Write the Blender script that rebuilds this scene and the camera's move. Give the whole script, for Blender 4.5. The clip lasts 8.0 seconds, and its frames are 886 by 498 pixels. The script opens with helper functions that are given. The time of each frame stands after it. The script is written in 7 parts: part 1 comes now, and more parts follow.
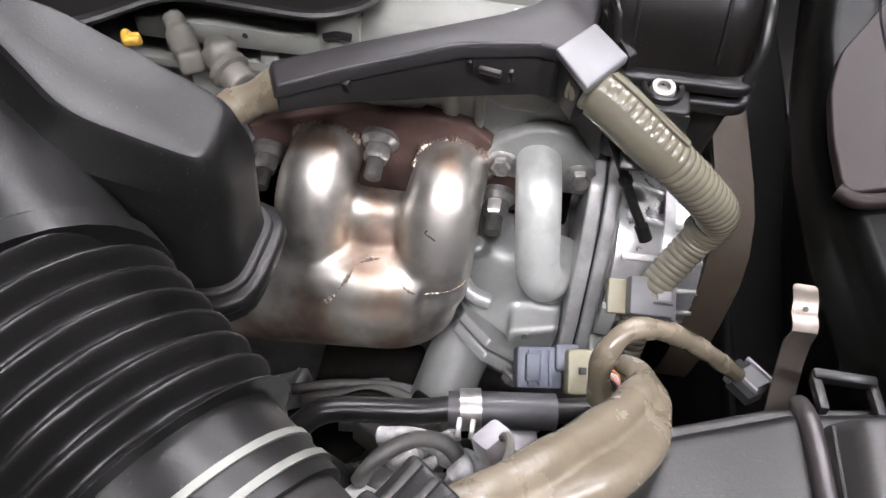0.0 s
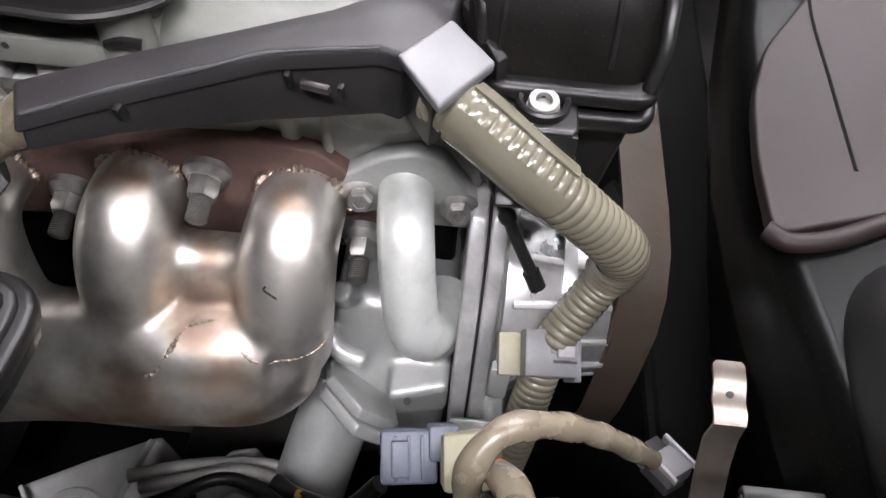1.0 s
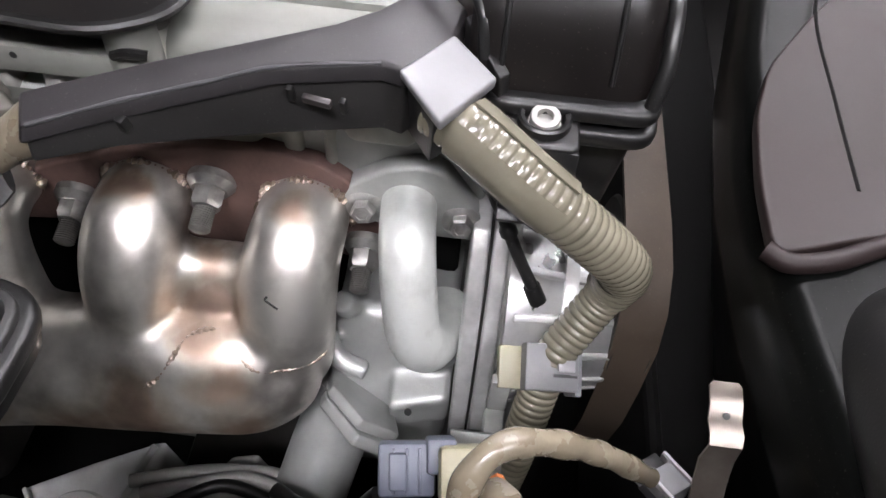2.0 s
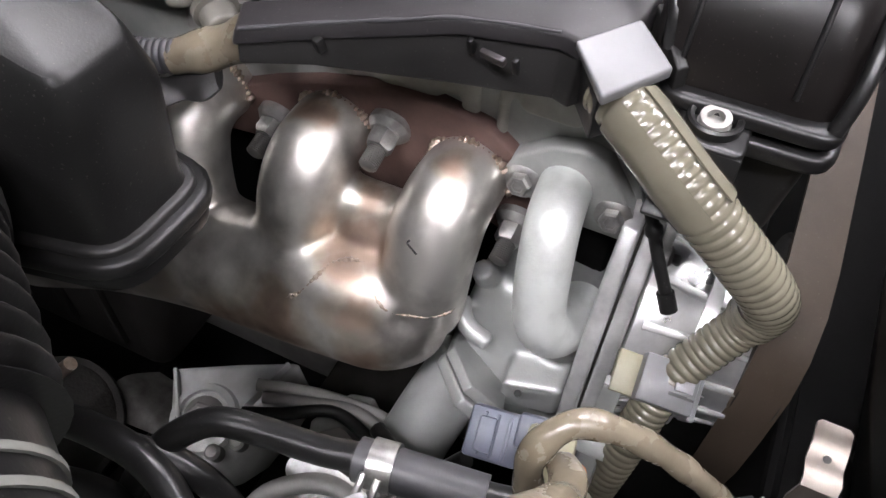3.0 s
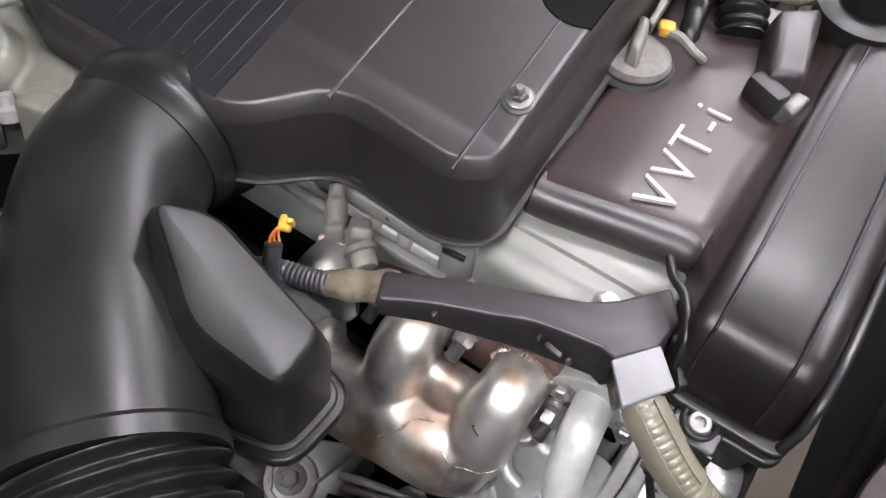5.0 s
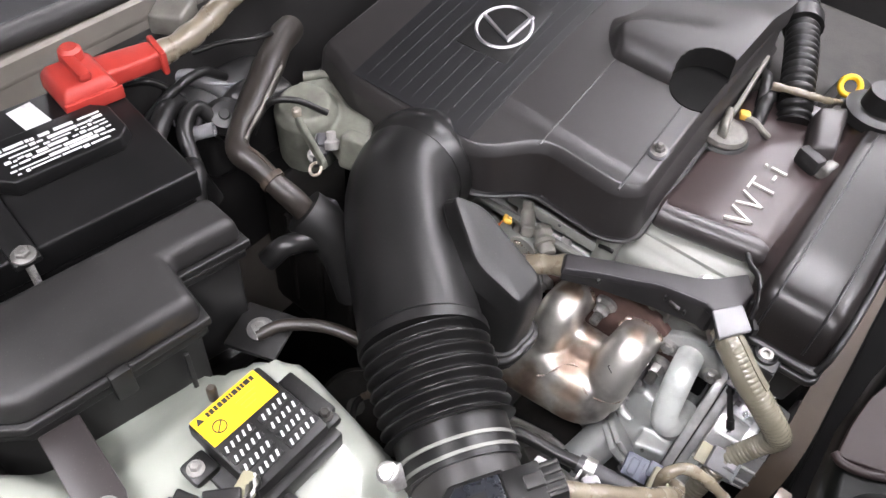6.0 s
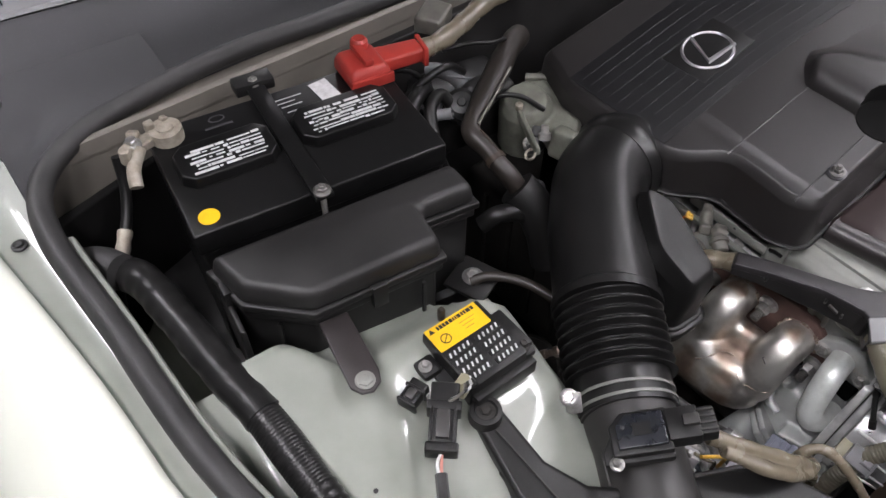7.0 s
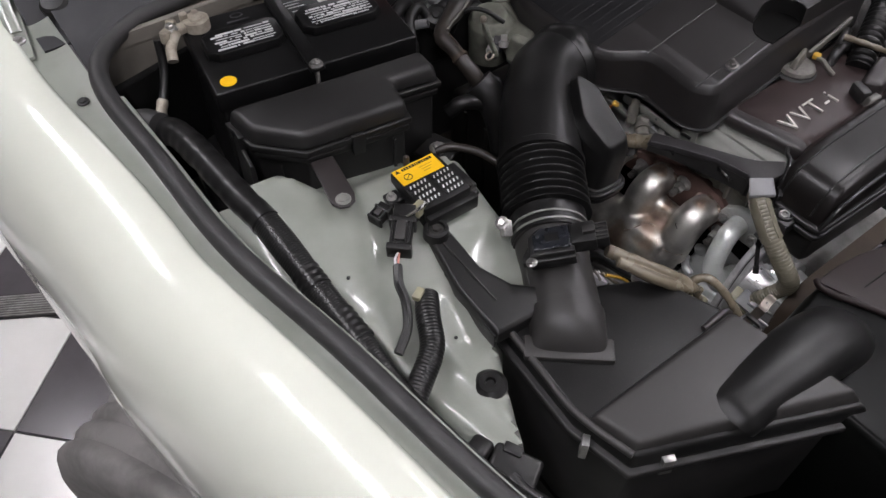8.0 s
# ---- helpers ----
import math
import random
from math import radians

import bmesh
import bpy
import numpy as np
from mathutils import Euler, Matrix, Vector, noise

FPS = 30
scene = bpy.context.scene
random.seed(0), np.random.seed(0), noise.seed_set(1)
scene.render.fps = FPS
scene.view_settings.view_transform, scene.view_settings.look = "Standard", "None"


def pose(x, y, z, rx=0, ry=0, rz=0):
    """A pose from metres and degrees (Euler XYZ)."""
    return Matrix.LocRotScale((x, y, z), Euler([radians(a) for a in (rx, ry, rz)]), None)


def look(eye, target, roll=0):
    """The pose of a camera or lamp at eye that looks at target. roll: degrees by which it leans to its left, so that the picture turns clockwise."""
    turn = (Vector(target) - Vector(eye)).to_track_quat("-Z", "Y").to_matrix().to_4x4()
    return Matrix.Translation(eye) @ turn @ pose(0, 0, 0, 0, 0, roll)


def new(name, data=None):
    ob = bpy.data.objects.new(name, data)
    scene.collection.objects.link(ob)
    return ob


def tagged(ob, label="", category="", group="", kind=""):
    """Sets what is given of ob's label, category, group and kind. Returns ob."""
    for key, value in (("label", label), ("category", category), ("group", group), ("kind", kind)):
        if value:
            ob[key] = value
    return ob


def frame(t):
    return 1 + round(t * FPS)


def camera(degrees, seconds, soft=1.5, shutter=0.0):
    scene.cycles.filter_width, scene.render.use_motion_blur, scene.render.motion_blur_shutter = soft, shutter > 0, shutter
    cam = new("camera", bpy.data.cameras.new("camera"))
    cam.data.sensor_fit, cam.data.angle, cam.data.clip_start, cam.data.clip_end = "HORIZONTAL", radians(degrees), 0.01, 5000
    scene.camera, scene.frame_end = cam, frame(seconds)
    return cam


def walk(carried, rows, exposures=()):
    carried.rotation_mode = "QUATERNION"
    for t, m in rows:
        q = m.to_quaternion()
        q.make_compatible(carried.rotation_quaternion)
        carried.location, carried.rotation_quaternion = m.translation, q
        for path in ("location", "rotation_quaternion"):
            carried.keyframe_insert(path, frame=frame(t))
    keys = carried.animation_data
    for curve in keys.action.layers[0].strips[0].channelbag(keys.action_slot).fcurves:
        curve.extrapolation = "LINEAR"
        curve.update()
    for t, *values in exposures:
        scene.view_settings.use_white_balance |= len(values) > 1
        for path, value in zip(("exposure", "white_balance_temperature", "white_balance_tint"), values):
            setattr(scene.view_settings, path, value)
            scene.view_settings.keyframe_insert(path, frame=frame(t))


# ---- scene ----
from mathutils.bvhtree import BVHTree

cam = camera(60.2, 8.0)
PATH = [
    (0, (0.001, 0.018, 1.131), (1.223, 0.171, -0.445), 2.6),
    (0.5, (0.054, -0.006, 1.105), (1.291, 0.055, -0.465), 4.1),
    (1, (0.088, -0.021, 1.077), (1.316, -0.005, -0.502), 5.3),
    (1.2, (0.092, -0.022, 1.069), (1.309, -0.029, -0.518), 5.9),
    (2.3, (0.091, -0.028, 1.083), (1.344, 0.101, -0.471), 3.8),
    (2.5, (0.087, -0.032, 1.082), (1.335, 0.236, -0.458), 2.2),
    (3, (0.075, -0.052, 1.072), (1.214, 0.465, -0.489), 1.7),
    (3.5, (0.094, -0.053, 1.112), (1.029, 0.432, -0.587), 4.1),
    (4, (0.137, -0.039, 1.158), (0.935, 0.37, -0.63), 6.7),
    (4.5, (0.134, -0.023, 1.19), (0.971, 0.4, -0.576), 6.8),
    (4.7, (0.13, -0.011, 1.227), (1.041, 0.468, -0.488), 6.3),
    (5.8, (-0.125, -0.002, 1.395), (0.984, 0.668, -0.129), 7.6),
    (6, (-0.18, -0.022, 1.443), (0.907, 0.692, -0.076), 6.5),
    (6.5, (-0.267, -0.054, 1.504), (0.733, 0.765, -0.022), 5.8),
    (7, (-0.309, -0.069, 1.534), (0.509, 0.925, 0.004), 1.1),
    (7.5, (-0.343, -0.135, 1.562), (0.396, 0.919, 0.032), -0.1),
    (8, (-0.418, -0.318, 1.586), (0.357, 0.705, 0.052), 0.6),
]
walk(cam, [(t, look(eye, target, roll)) for t, eye, target, roll in PATH], [(0, 1.11), (3.5, 1.06), (4.0, 0.82), (4.5, 0.93), (5.8, 1.22), (6.5, 1.1), (6.8, 0.70), (7, 0.08), (7.5, -0.37), (8, -0.40)])

# ---- world and lights ----
world = bpy.data.worlds.new("garage_air")
scene.world = world
world.use_nodes = True
world.node_tree.nodes["Background"].inputs[0].default_value = (0.9, 0.95, 1.0, 1)
world.node_tree.nodes["Background"].inputs[1].default_value = 0.012


# ---- materials ----
def mat(name, base, rough=0.5, metal=0.0, dark=None, scale=40.0, mix=0.5, bump=0.1, bscale=400.0, rvar=0.12, coat=0.0, spec=0.5, detail=6.0, fleck=0.0):
    """Principled surface with two scales of variation: broad stains towards `dark`, fine grain in bump and roughness."""
    m = bpy.data.materials.new(name)
    m.use_nodes = True
    nt = m.node_tree
    b = nt.nodes["Principled BSDF"]
    tc = nt.nodes.new("ShaderNodeTexCoord")
    n1 = nt.nodes.new("ShaderNodeTexNoise")
    n1.inputs["Scale"].default_value, n1.inputs["Detail"].default_value, n1.inputs["Roughness"].default_value = scale, detail, 0.6
    n2 = nt.nodes.new("ShaderNodeTexNoise")
    n2.inputs["Scale"].default_value, n2.inputs["Detail"].default_value = bscale, 3.0
    nt.links.new(tc.outputs["Object"], n1.inputs["Vector"])
    nt.links.new(tc.outputs["Object"], n2.inputs["Vector"])
    ramp = nt.nodes.new("ShaderNodeValToRGB")
    d = dark if dark else tuple(c * 0.7 for c in base)
    ramp.color_ramp.elements[0].position, ramp.color_ramp.elements[1].position = 0.5 - mix * 0.35, 0.5 + mix * 0.15
    ramp.color_ramp.elements[0].color, ramp.color_ramp.elements[1].color = (*d, 1), (*base, 1)
    nt.links.new(n1.outputs["Fac"], ramp.inputs["Fac"])
    colour = ramp.outputs["Color"]
    if fleck > 0:
        n3 = nt.nodes.new("ShaderNodeTexNoise")
        n3.inputs["Scale"].default_value, n3.inputs["Detail"].default_value = 800.0, 1.0
        nt.links.new(tc.outputs["Object"], n3.inputs["Vector"])
        fr = nt.nodes.new("ShaderNodeMapRange")
        fr.inputs["From Min"].default_value, fr.inputs["From Max"].default_value, fr.inputs["To Max"].default_value = 0.70, 0.76, fleck
        nt.links.new(n3.outputs["Fac"], fr.inputs["Value"])
        mx = nt.nodes.new("ShaderNodeMix")
        mx.data_type = "RGBA"
        mx.inputs["B"].default_value = (0.16, 0.15, 0.135, 1)
        nt.links.new(fr.outputs["Result"], mx.inputs["Factor"])
        nt.links.new(colour, mx.inputs["A"])
        colour = mx.outputs["Result"]
    nt.links.new(colour, b.inputs["Base Color"])
    mr = nt.nodes.new("ShaderNodeMapRange")
    mr.inputs["To Min"].default_value, mr.inputs["To Max"].default_value = max(0.03, rough - rvar), min(1.0, rough + rvar)
    nt.links.new(n1.outputs["Fac"], mr.inputs["Value"])
    nt.links.new(mr.outputs["Result"], b.inputs["Roughness"])
    b.inputs["Metallic"].default_value = metal
    b.inputs["Coat Weight"].default_value = coat
    b.inputs["Specular IOR Level"].default_value = spec
    if bump > 0:
        bp = nt.nodes.new("ShaderNodeBump")
        bp.inputs["Strength"].default_value, bp.inputs["Distance"].default_value = bump, 0.001
        nt.links.new(n2.outputs["Fac"], bp.inputs["Height"])
        nt.links.new(bp.outputs["Normal"], b.inputs["Normal"])
    return m


def glow(name, colour, strength):
    m = bpy.data.materials.new(name)
    m.use_nodes = True
    b = m.node_tree.nodes["Principled BSDF"]
    b.inputs["Emission Color"].default_value = (*colour, 1)
    b.inputs["Emission Strength"].default_value = strength
    return m


def heat_steel(name):
    """Stainless tube coloured by heat: silver with straw and brown patches round the welds, warped by noise."""
    m = bpy.data.materials.new(name)
    m.use_nodes = True
    nt = m.node_tree
    b = nt.nodes["Principled BSDF"]
    geo = nt.nodes.new("ShaderNodeNewGeometry")
    n = nt.nodes.new("ShaderNodeTexNoise")
    n.inputs["Scale"].default_value, n.inputs["Detail"].default_value = 26.0, 6.0
    nt.links.new(geo.outputs["Position"], n.inputs["Vector"])
    warp = nt.nodes.new("ShaderNodeVectorMath")
    warp.operation = "MULTIPLY_ADD"
    warp.inputs[1].default_value, warp.inputs[2].default_value = (0.04, 0.04, 0.04), (-0.02, -0.02, -0.02)
    nt.links.new(n.outputs["Color"], warp.inputs[0])
    add = nt.nodes.new("ShaderNodeVectorMath")
    nt.links.new(geo.outputs["Position"], add.inputs[0])
    nt.links.new(warp.outputs[0], add.inputs[1])
    total = None
    for p, r in (((0.300, 0.098, 0.748), 0.024), ((0.295, 0.106, 0.752), 0.022), ((0.285, 0.100, 0.738), 0.017), ((0.274, 0.086, 0.716), 0.022), ((0.258, 0.155, 0.690), 0.026), ((0.262, 0.075, 0.672), 0.026), ((0.256, 0.115, 0.672), 0.024), ((0.318, 0.100, 0.760), 0.014), ((0.256, 0.135, 0.700), 0.030), ((0.262, 0.080, 0.690), 0.024), ((0.250, 0.165, 0.680), 0.034), ((0.330, 0.057, 0.798), 0.014), ((0.330, 0.139, 0.798), 0.014), ((0.262, 0.215, 0.690), 0.022)):
        d = nt.nodes.new("ShaderNodeVectorMath")
        d.operation = "DISTANCE"
        d.inputs[1].default_value = p
        nt.links.new(add.outputs[0], d.inputs[0])
        mr = nt.nodes.new("ShaderNodeMapRange")
        mr.interpolation_type = "SMOOTHSTEP"
        mr.inputs["From Min"].default_value, mr.inputs["From Max"].default_value = r * 1.25, 0.0
        nt.links.new(d.outputs["Value"], mr.inputs["Value"])
        if total is None:
            total = mr.outputs["Result"]
        else:
            mx = nt.nodes.new("ShaderNodeMath")
            mx.operation = "MAXIMUM"
            nt.links.new(total, mx.inputs[0])
            nt.links.new(mr.outputs["Result"], mx.inputs[1])
            total = mx.outputs[0]
    r = nt.nodes.new("ShaderNodeValToRGB")
    cols = [(0.0, (0.80, 0.785, 0.755)), (0.30, (0.58, 0.53, 0.465)), (0.62, (0.42, 0.335, 0.275)), (1.0, (0.265, 0.190, 0.155))]
    el = r.color_ramp.elements
    el[0].position, el[0].color = cols[0][0], (*cols[0][1], 1)
    el[1].position, el[1].color = cols[-1][0], (*cols[-1][1], 1)
    for p, c in cols[1:-1]:
        el.new(p).color = (*c, 1)
    nt.links.new(total, r.inputs["Fac"])
    patch = nt.nodes.new("ShaderNodeMix")
    patch.data_type, patch.blend_type = "RGBA", "MULTIPLY"
    pr = nt.nodes.new("ShaderNodeValToRGB")
    pr.color_ramp.elements[0].position, pr.color_ramp.elements[0].color = 0.36, (0.46, 0.44, 0.425, 1)
    pr.color_ramp.elements[1].position, pr.color_ramp.elements[1].color = 0.60, (1, 0.99, 0.97, 1)
    nt.links.new(n.outputs["Fac"], pr.inputs["Fac"])
    patch.inputs["Factor"].default_value = 1.0
    nt.links.new(r.outputs["Color"], patch.inputs["A"])
    nt.links.new(pr.outputs["Color"], patch.inputs["B"])
    nt.links.new(patch.outputs["Result"], b.inputs["Base Color"])
    b.inputs["Metallic"].default_value = 0.93
    g = nt.nodes.new("ShaderNodeTexNoise")
    g.inputs["Scale"].default_value, g.inputs["Detail"].default_value = 120.0, 6.0
    nt.links.new(geo.outputs["Position"], g.inputs["Vector"])
    mr = nt.nodes.new("ShaderNodeMapRange")
    mr.inputs["To Min"].default_value, mr.inputs["To Max"].default_value = 0.30, 0.48
    nt.links.new(g.outputs["Fac"], mr.inputs["Value"])
    ox = nt.nodes.new("ShaderNodeMath")
    ox.operation = "MULTIPLY_ADD"
    ox.inputs[1].default_value = 0.16
    nt.links.new(total, ox.inputs[0])
    nt.links.new(mr.outputs["Result"], ox.inputs[2])
    nt.links.new(ox.outputs[0], b.inputs["Roughness"])
    return m


PLASTIC = mat("black_plastic", (0.0110, 0.0107, 0.0106), 0.42, dark=(0.0068, 0.0068, 0.0068), scale=18, bump=0.10, bscale=900, spec=0.36, fleck=0.2)
PLASTIC_ROUGH = mat("dusty_black_plastic", (0.018, 0.0172, 0.017), 0.46, dark=(0.010, 0.0096, 0.0096), scale=14, bump=0.10, bscale=900, spec=0.42, fleck=0.14)
GLOSS = mat("glossy_black_plastic", (0.009, 0.0088, 0.009), 0.36, dark=(0.006, 0.006, 0.006), scale=25, bump=0.04, bscale=600, rvar=0.06, fleck=0.2)
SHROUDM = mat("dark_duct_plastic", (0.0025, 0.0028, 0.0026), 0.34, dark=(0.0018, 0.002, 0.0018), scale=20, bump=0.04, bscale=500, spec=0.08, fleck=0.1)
# Near-black for deep shade put into colour; also dark strips and a seam.
SHADE_BLACK = mat("shade_black_plastic", (0.0035, 0.0034, 0.0033), 0.85, dark=(0.002, 0.002, 0.002), scale=20, bump=0.1, bscale=300, spec=0.12)
COVER = mat("brown_black_cover", (0.0285, 0.0245, 0.0245), 0.38, dark=(0.0212, 0.0182, 0.0183), scale=10, bump=0.06, bscale=1400, fleck=0.2)
# Black plastic; its brown tint is a warm reflection put into the colour.
SHELL_REFLECT = mat("glossy_black_warm_reflection", (0.0080, 0.0066, 0.0063), 0.34, dark=(0.0055, 0.0046, 0.0044), scale=25, bump=0.04, bscale=600, rvar=0.06, spec=0.34, fleck=0.2)
AGED = mat("aged_white_print", (0.52, 0.50, 0.465), 0.55, dark=(0.36, 0.34, 0.31), scale=90, mix=0.8, bump=0.0)
# Lettered cover: stronger red-brown, standing for the reflection on its flat top.
COVER_REFLECT = mat("cover_warm_reflection", (0.0350, 0.0240, 0.0232), 0.38, dark=(0.0265, 0.0180, 0.0176), scale=10, bump=0.06, bscale=1400, fleck=0.2)
# Glossy black panel; the brown stands for a pinkish reflection on it.
PANEL_REFLECT = mat("panel_warm_reflection", (0.017, 0.0112, 0.0110), 0.46, dark=(0.012, 0.0080, 0.0080), scale=12, bump=0.03, bscale=800, rvar=0.16, spec=0.20)
LIDM = mat("dusty_lid_plastic", (0.027, 0.0255, 0.0245), 0.48, dark=(0.017, 0.016, 0.0152), scale=9, mix=0.8, bump=0.06, bscale=1000, fleck=0.14)
ECM = mat("engine_cover_plastic", (0.0185, 0.0168, 0.0167), 0.41, dark=(0.0140, 0.0127, 0.0127), scale=8, mix=0.8, bump=0.05, bscale=1400, spec=0.6, fleck=0.15)
# Cover plastic darkened: the shade of the sunk ribbed field is in the colour.
FIELD_SHADE = mat("shaded_cover_field", (0.0078, 0.0078, 0.0088), 0.44, dark=(0.0088, 0.0088, 0.0096), scale=12, mix=0.8, bump=0.10, bscale=1800, spec=0.36, fleck=0.1)
TRIM = mat("dusty_chrome_trim", (0.42, 0.41, 0.42), 0.42, metal=1.0, dark=(0.26, 0.26, 0.27), scale=70, mix=0.9, bump=0.05, rvar=0.2)
HOSEBR = mat("brown_aged_rubber", (0.0215, 0.0178, 0.0148), 0.40, dark=(0.016, 0.0135, 0.0115), scale=26, mix=0.9, bump=0.15, bscale=400, fleck=0.2)
BATT = mat("battery_case_plastic", (0.0065, 0.0064, 0.0066), 0.36, dark=(0.0045, 0.0045, 0.0045), scale=20, bump=0.05, bscale=900, spec=0.3)
RUBBER = mat("black_rubber", (0.0105, 0.0102, 0.0102), 0.34, dark=(0.007, 0.007, 0.007), scale=30, bump=0.08, bscale=500, spec=0.34, fleck=0.16)
SEALR = mat("weathered_seal_rubber", (0.028, 0.027, 0.027), 0.55, dark=(0.016, 0.016, 0.016), scale=22, bump=0.2)
PAINT = mat("pearl_pale_green_paint", (0.655, 0.675, 0.595), 0.16, dark=(0.625, 0.645, 0.57), scale=4, bump=0.0, rvar=0.05, coat=0.8)
# Same paint as outside, matte, its colour dimmed for the bay's weaker light.
PAINT_DIM = mat("dimmed_body_paint", (0.240, 0.254, 0.224), 0.34, dark=(0.180, 0.191, 0.166), scale=9, mix=0.7, bump=0.05, coat=0.5)
# Pale body paint of the firewall with its shade put into the colour.
PAINT_SHADED = mat("shaded_firewall_paint", (0.135, 0.122, 0.105), 0.6, dark=(0.08, 0.072, 0.062), scale=10, mix=0.8, bump=0.1)
STEEL = heat_steel("heat_tinted_steel")
RUST = mat("rusty_iron", (0.135, 0.080, 0.067), 0.75, metal=0.2, dark=(0.060, 0.036, 0.032), scale=40, mix=0.9, bump=0.35, bscale=350)
CAST = mat("cast_aluminium", (0.455, 0.465, 0.448), 0.50, metal=0.40, dark=(0.27, 0.277, 0.262), scale=26, mix=0.9, bump=0.14, bscale=600)
HEADM = mat("pale_yellowed_casting", (0.42, 0.415, 0.375), 0.52, metal=0.2, dark=(0.22, 0.215, 0.19), scale=30, mix=0.9, bump=0.12, bscale=500)
RESM = mat("resonator_plastic", (0.0085, 0.0083, 0.0083), 0.38, dark=(0.0055, 0.0055, 0.0055), scale=18, bump=0.08, bscale=900, spec=0.32, fleck=0.2)
CASTW = mat("pale_cast_cover", (0.210, 0.214, 0.197), 0.50, metal=0.15, dark=(0.130, 0.132, 0.117), scale=16, mix=0.9, bump=0.06, bscale=700)
CAST_DARK = mat("dirty_cast_aluminium", (0.34, 0.33, 0.315), 0.55, metal=0.3, dark=(0.14, 0.135, 0.13), scale=28, mix=0.9, bump=0.18, bscale=420)
ALU = mat("machined_aluminium", (0.60, 0.60, 0.595), 0.38, metal=0.55, dark=(0.30, 0.30, 0.30), scale=45, mix=0.9, bump=0.04, bscale=700)
PIPE = mat("silver_painted_pipe", (0.71, 0.735, 0.71), 0.34, metal=0.4, dark=(0.58, 0.60, 0.575), scale=60, bump=0.15, bscale=600)
DUCTM = mat("slate_duct_plastic", (0.0200, 0.0182, 0.0195), 0.44, dark=(0.0140, 0.0130, 0.0140), scale=14, mix=0.8, bump=0.06, bscale=1200, spec=0.4, fleck=0.2)
SHINY = mat("bright_cast_aluminium", (0.70, 0.70, 0.70), 0.30, metal=0.8, dark=(0.45, 0.45, 0.45), scale=50, mix=0.9, bump=0.05, bscale=700)
MOUNTM = mat("pale_cast_bracket", (0.62, 0.62, 0.61), 0.46, metal=0.15, dark=(0.40, 0.395, 0.385), scale=30, mix=0.9, bump=0.12, bscale=500)
FOIL = mat("crumpled_foil", (0.46, 0.45, 0.43), 0.42, metal=0.5, dark=(0.16, 0.15, 0.14), scale=60, mix=0.95, bump=0.9, bscale=140)
SENSORM = mat("blue_black_plastic", (0.014, 0.0155, 0.020), 0.28, dark=(0.009, 0.010, 0.013), scale=60, mix=0.9, bump=0.05, fleck=0.3)
WELD = mat("weld_bead_steel", (0.40, 0.33, 0.27), 0.36, metal=0.8, dark=(0.17, 0.125, 0.10), scale=260, mix=0.95, bump=0.5, bscale=900)
STUDM = mat("dark_threaded_steel", (0.17, 0.165, 0.155), 0.45, metal=0.6, dark=(0.06, 0.057, 0.053), scale=90, mix=0.9, bump=0.1)
ZINC = mat("zinc_plated_steel", (0.46, 0.455, 0.44), 0.34, metal=0.85, dark=(0.30, 0.29, 0.275), scale=120, bump=0.15)
IRON = mat("dark_iron", (0.028, 0.026, 0.024), 0.65, metal=0.2, dark=(0.012, 0.011, 0.010), scale=30, bump=0.3, spec=0.3)
TAN = mat("tan_conduit_plastic", (0.158, 0.145, 0.110), 0.17, dark=(0.128, 0.117, 0.086), scale=40, mix=0.7, bump=0.03, rvar=0.05)
TAN_TAPE = mat("tan_vinyl_tape", (0.165, 0.140, 0.102), 0.27, dark=(0.098, 0.082, 0.058), scale=26, mix=0.9, bump=1.0, bscale=75)
PUMPM = mat("grey_die_cast_housing", (0.425, 0.435, 0.425), 0.42, metal=0.4, dark=(0.27, 0.276, 0.268), scale=22, mix=0.9, bump=0.10, bscale=700)
COWLM = mat("dusty_cowl_plastic", (0.024, 0.024, 0.027), 0.62, dark=(0.013, 0.013, 0.0145), scale=8, mix=0.9, bump=0.08, bscale=600, fleck=0.2)
GREY = mat("light_grey_plastic", (0.165, 0.165, 0.172), 0.42, dark=(0.14, 0.14, 0.144), scale=30, bump=0.05)
BEIGE = mat("dusty_beige_plastic", (0.150, 0.143, 0.125), 0.5, dark=(0.070, 0.066, 0.057), scale=55, mix=0.95, bump=0.12)
CAPM = mat("dust_mottled_plastic", (0.125, 0.118, 0.105), 0.6, dark=(0.040, 0.037, 0.034), scale=150, mix=0.95, bump=0.2, bscale=500)
PALE = mat("pale_lilac_plastic", (0.36, 0.35, 0.365), 0.4, dark=(0.22, 0.21, 0.22), scale=40, mix=0.9, bump=0.06)
OLIVE = mat("oily_olive_casting", (0.165, 0.169, 0.140), 0.5, metal=0.2, dark=(0.055, 0.055, 0.043), scale=40, mix=0.9, bump=0.3, bscale=350)
BLUEGREY = mat("blue_grey_plastic", (0.088, 0.096, 0.128), 0.45, dark=(0.060, 0.066, 0.088), scale=35, bump=0.06)
SLEEVE = mat("grey_rubber_sleeve", (0.050, 0.049, 0.053), 0.45, dark=(0.034, 0.033, 0.036), scale=30, bump=0.08)
IVORY = mat("aged_ivory_plastic", (0.27, 0.255, 0.175), 0.45, dark=(0.20, 0.185, 0.12), scale=35, bump=0.1)
YELLOW = mat("yellow_label", (0.80, 0.47, 0.01), 0.45, dark=(0.70, 0.40, 0.01), scale=25, bump=0.0)
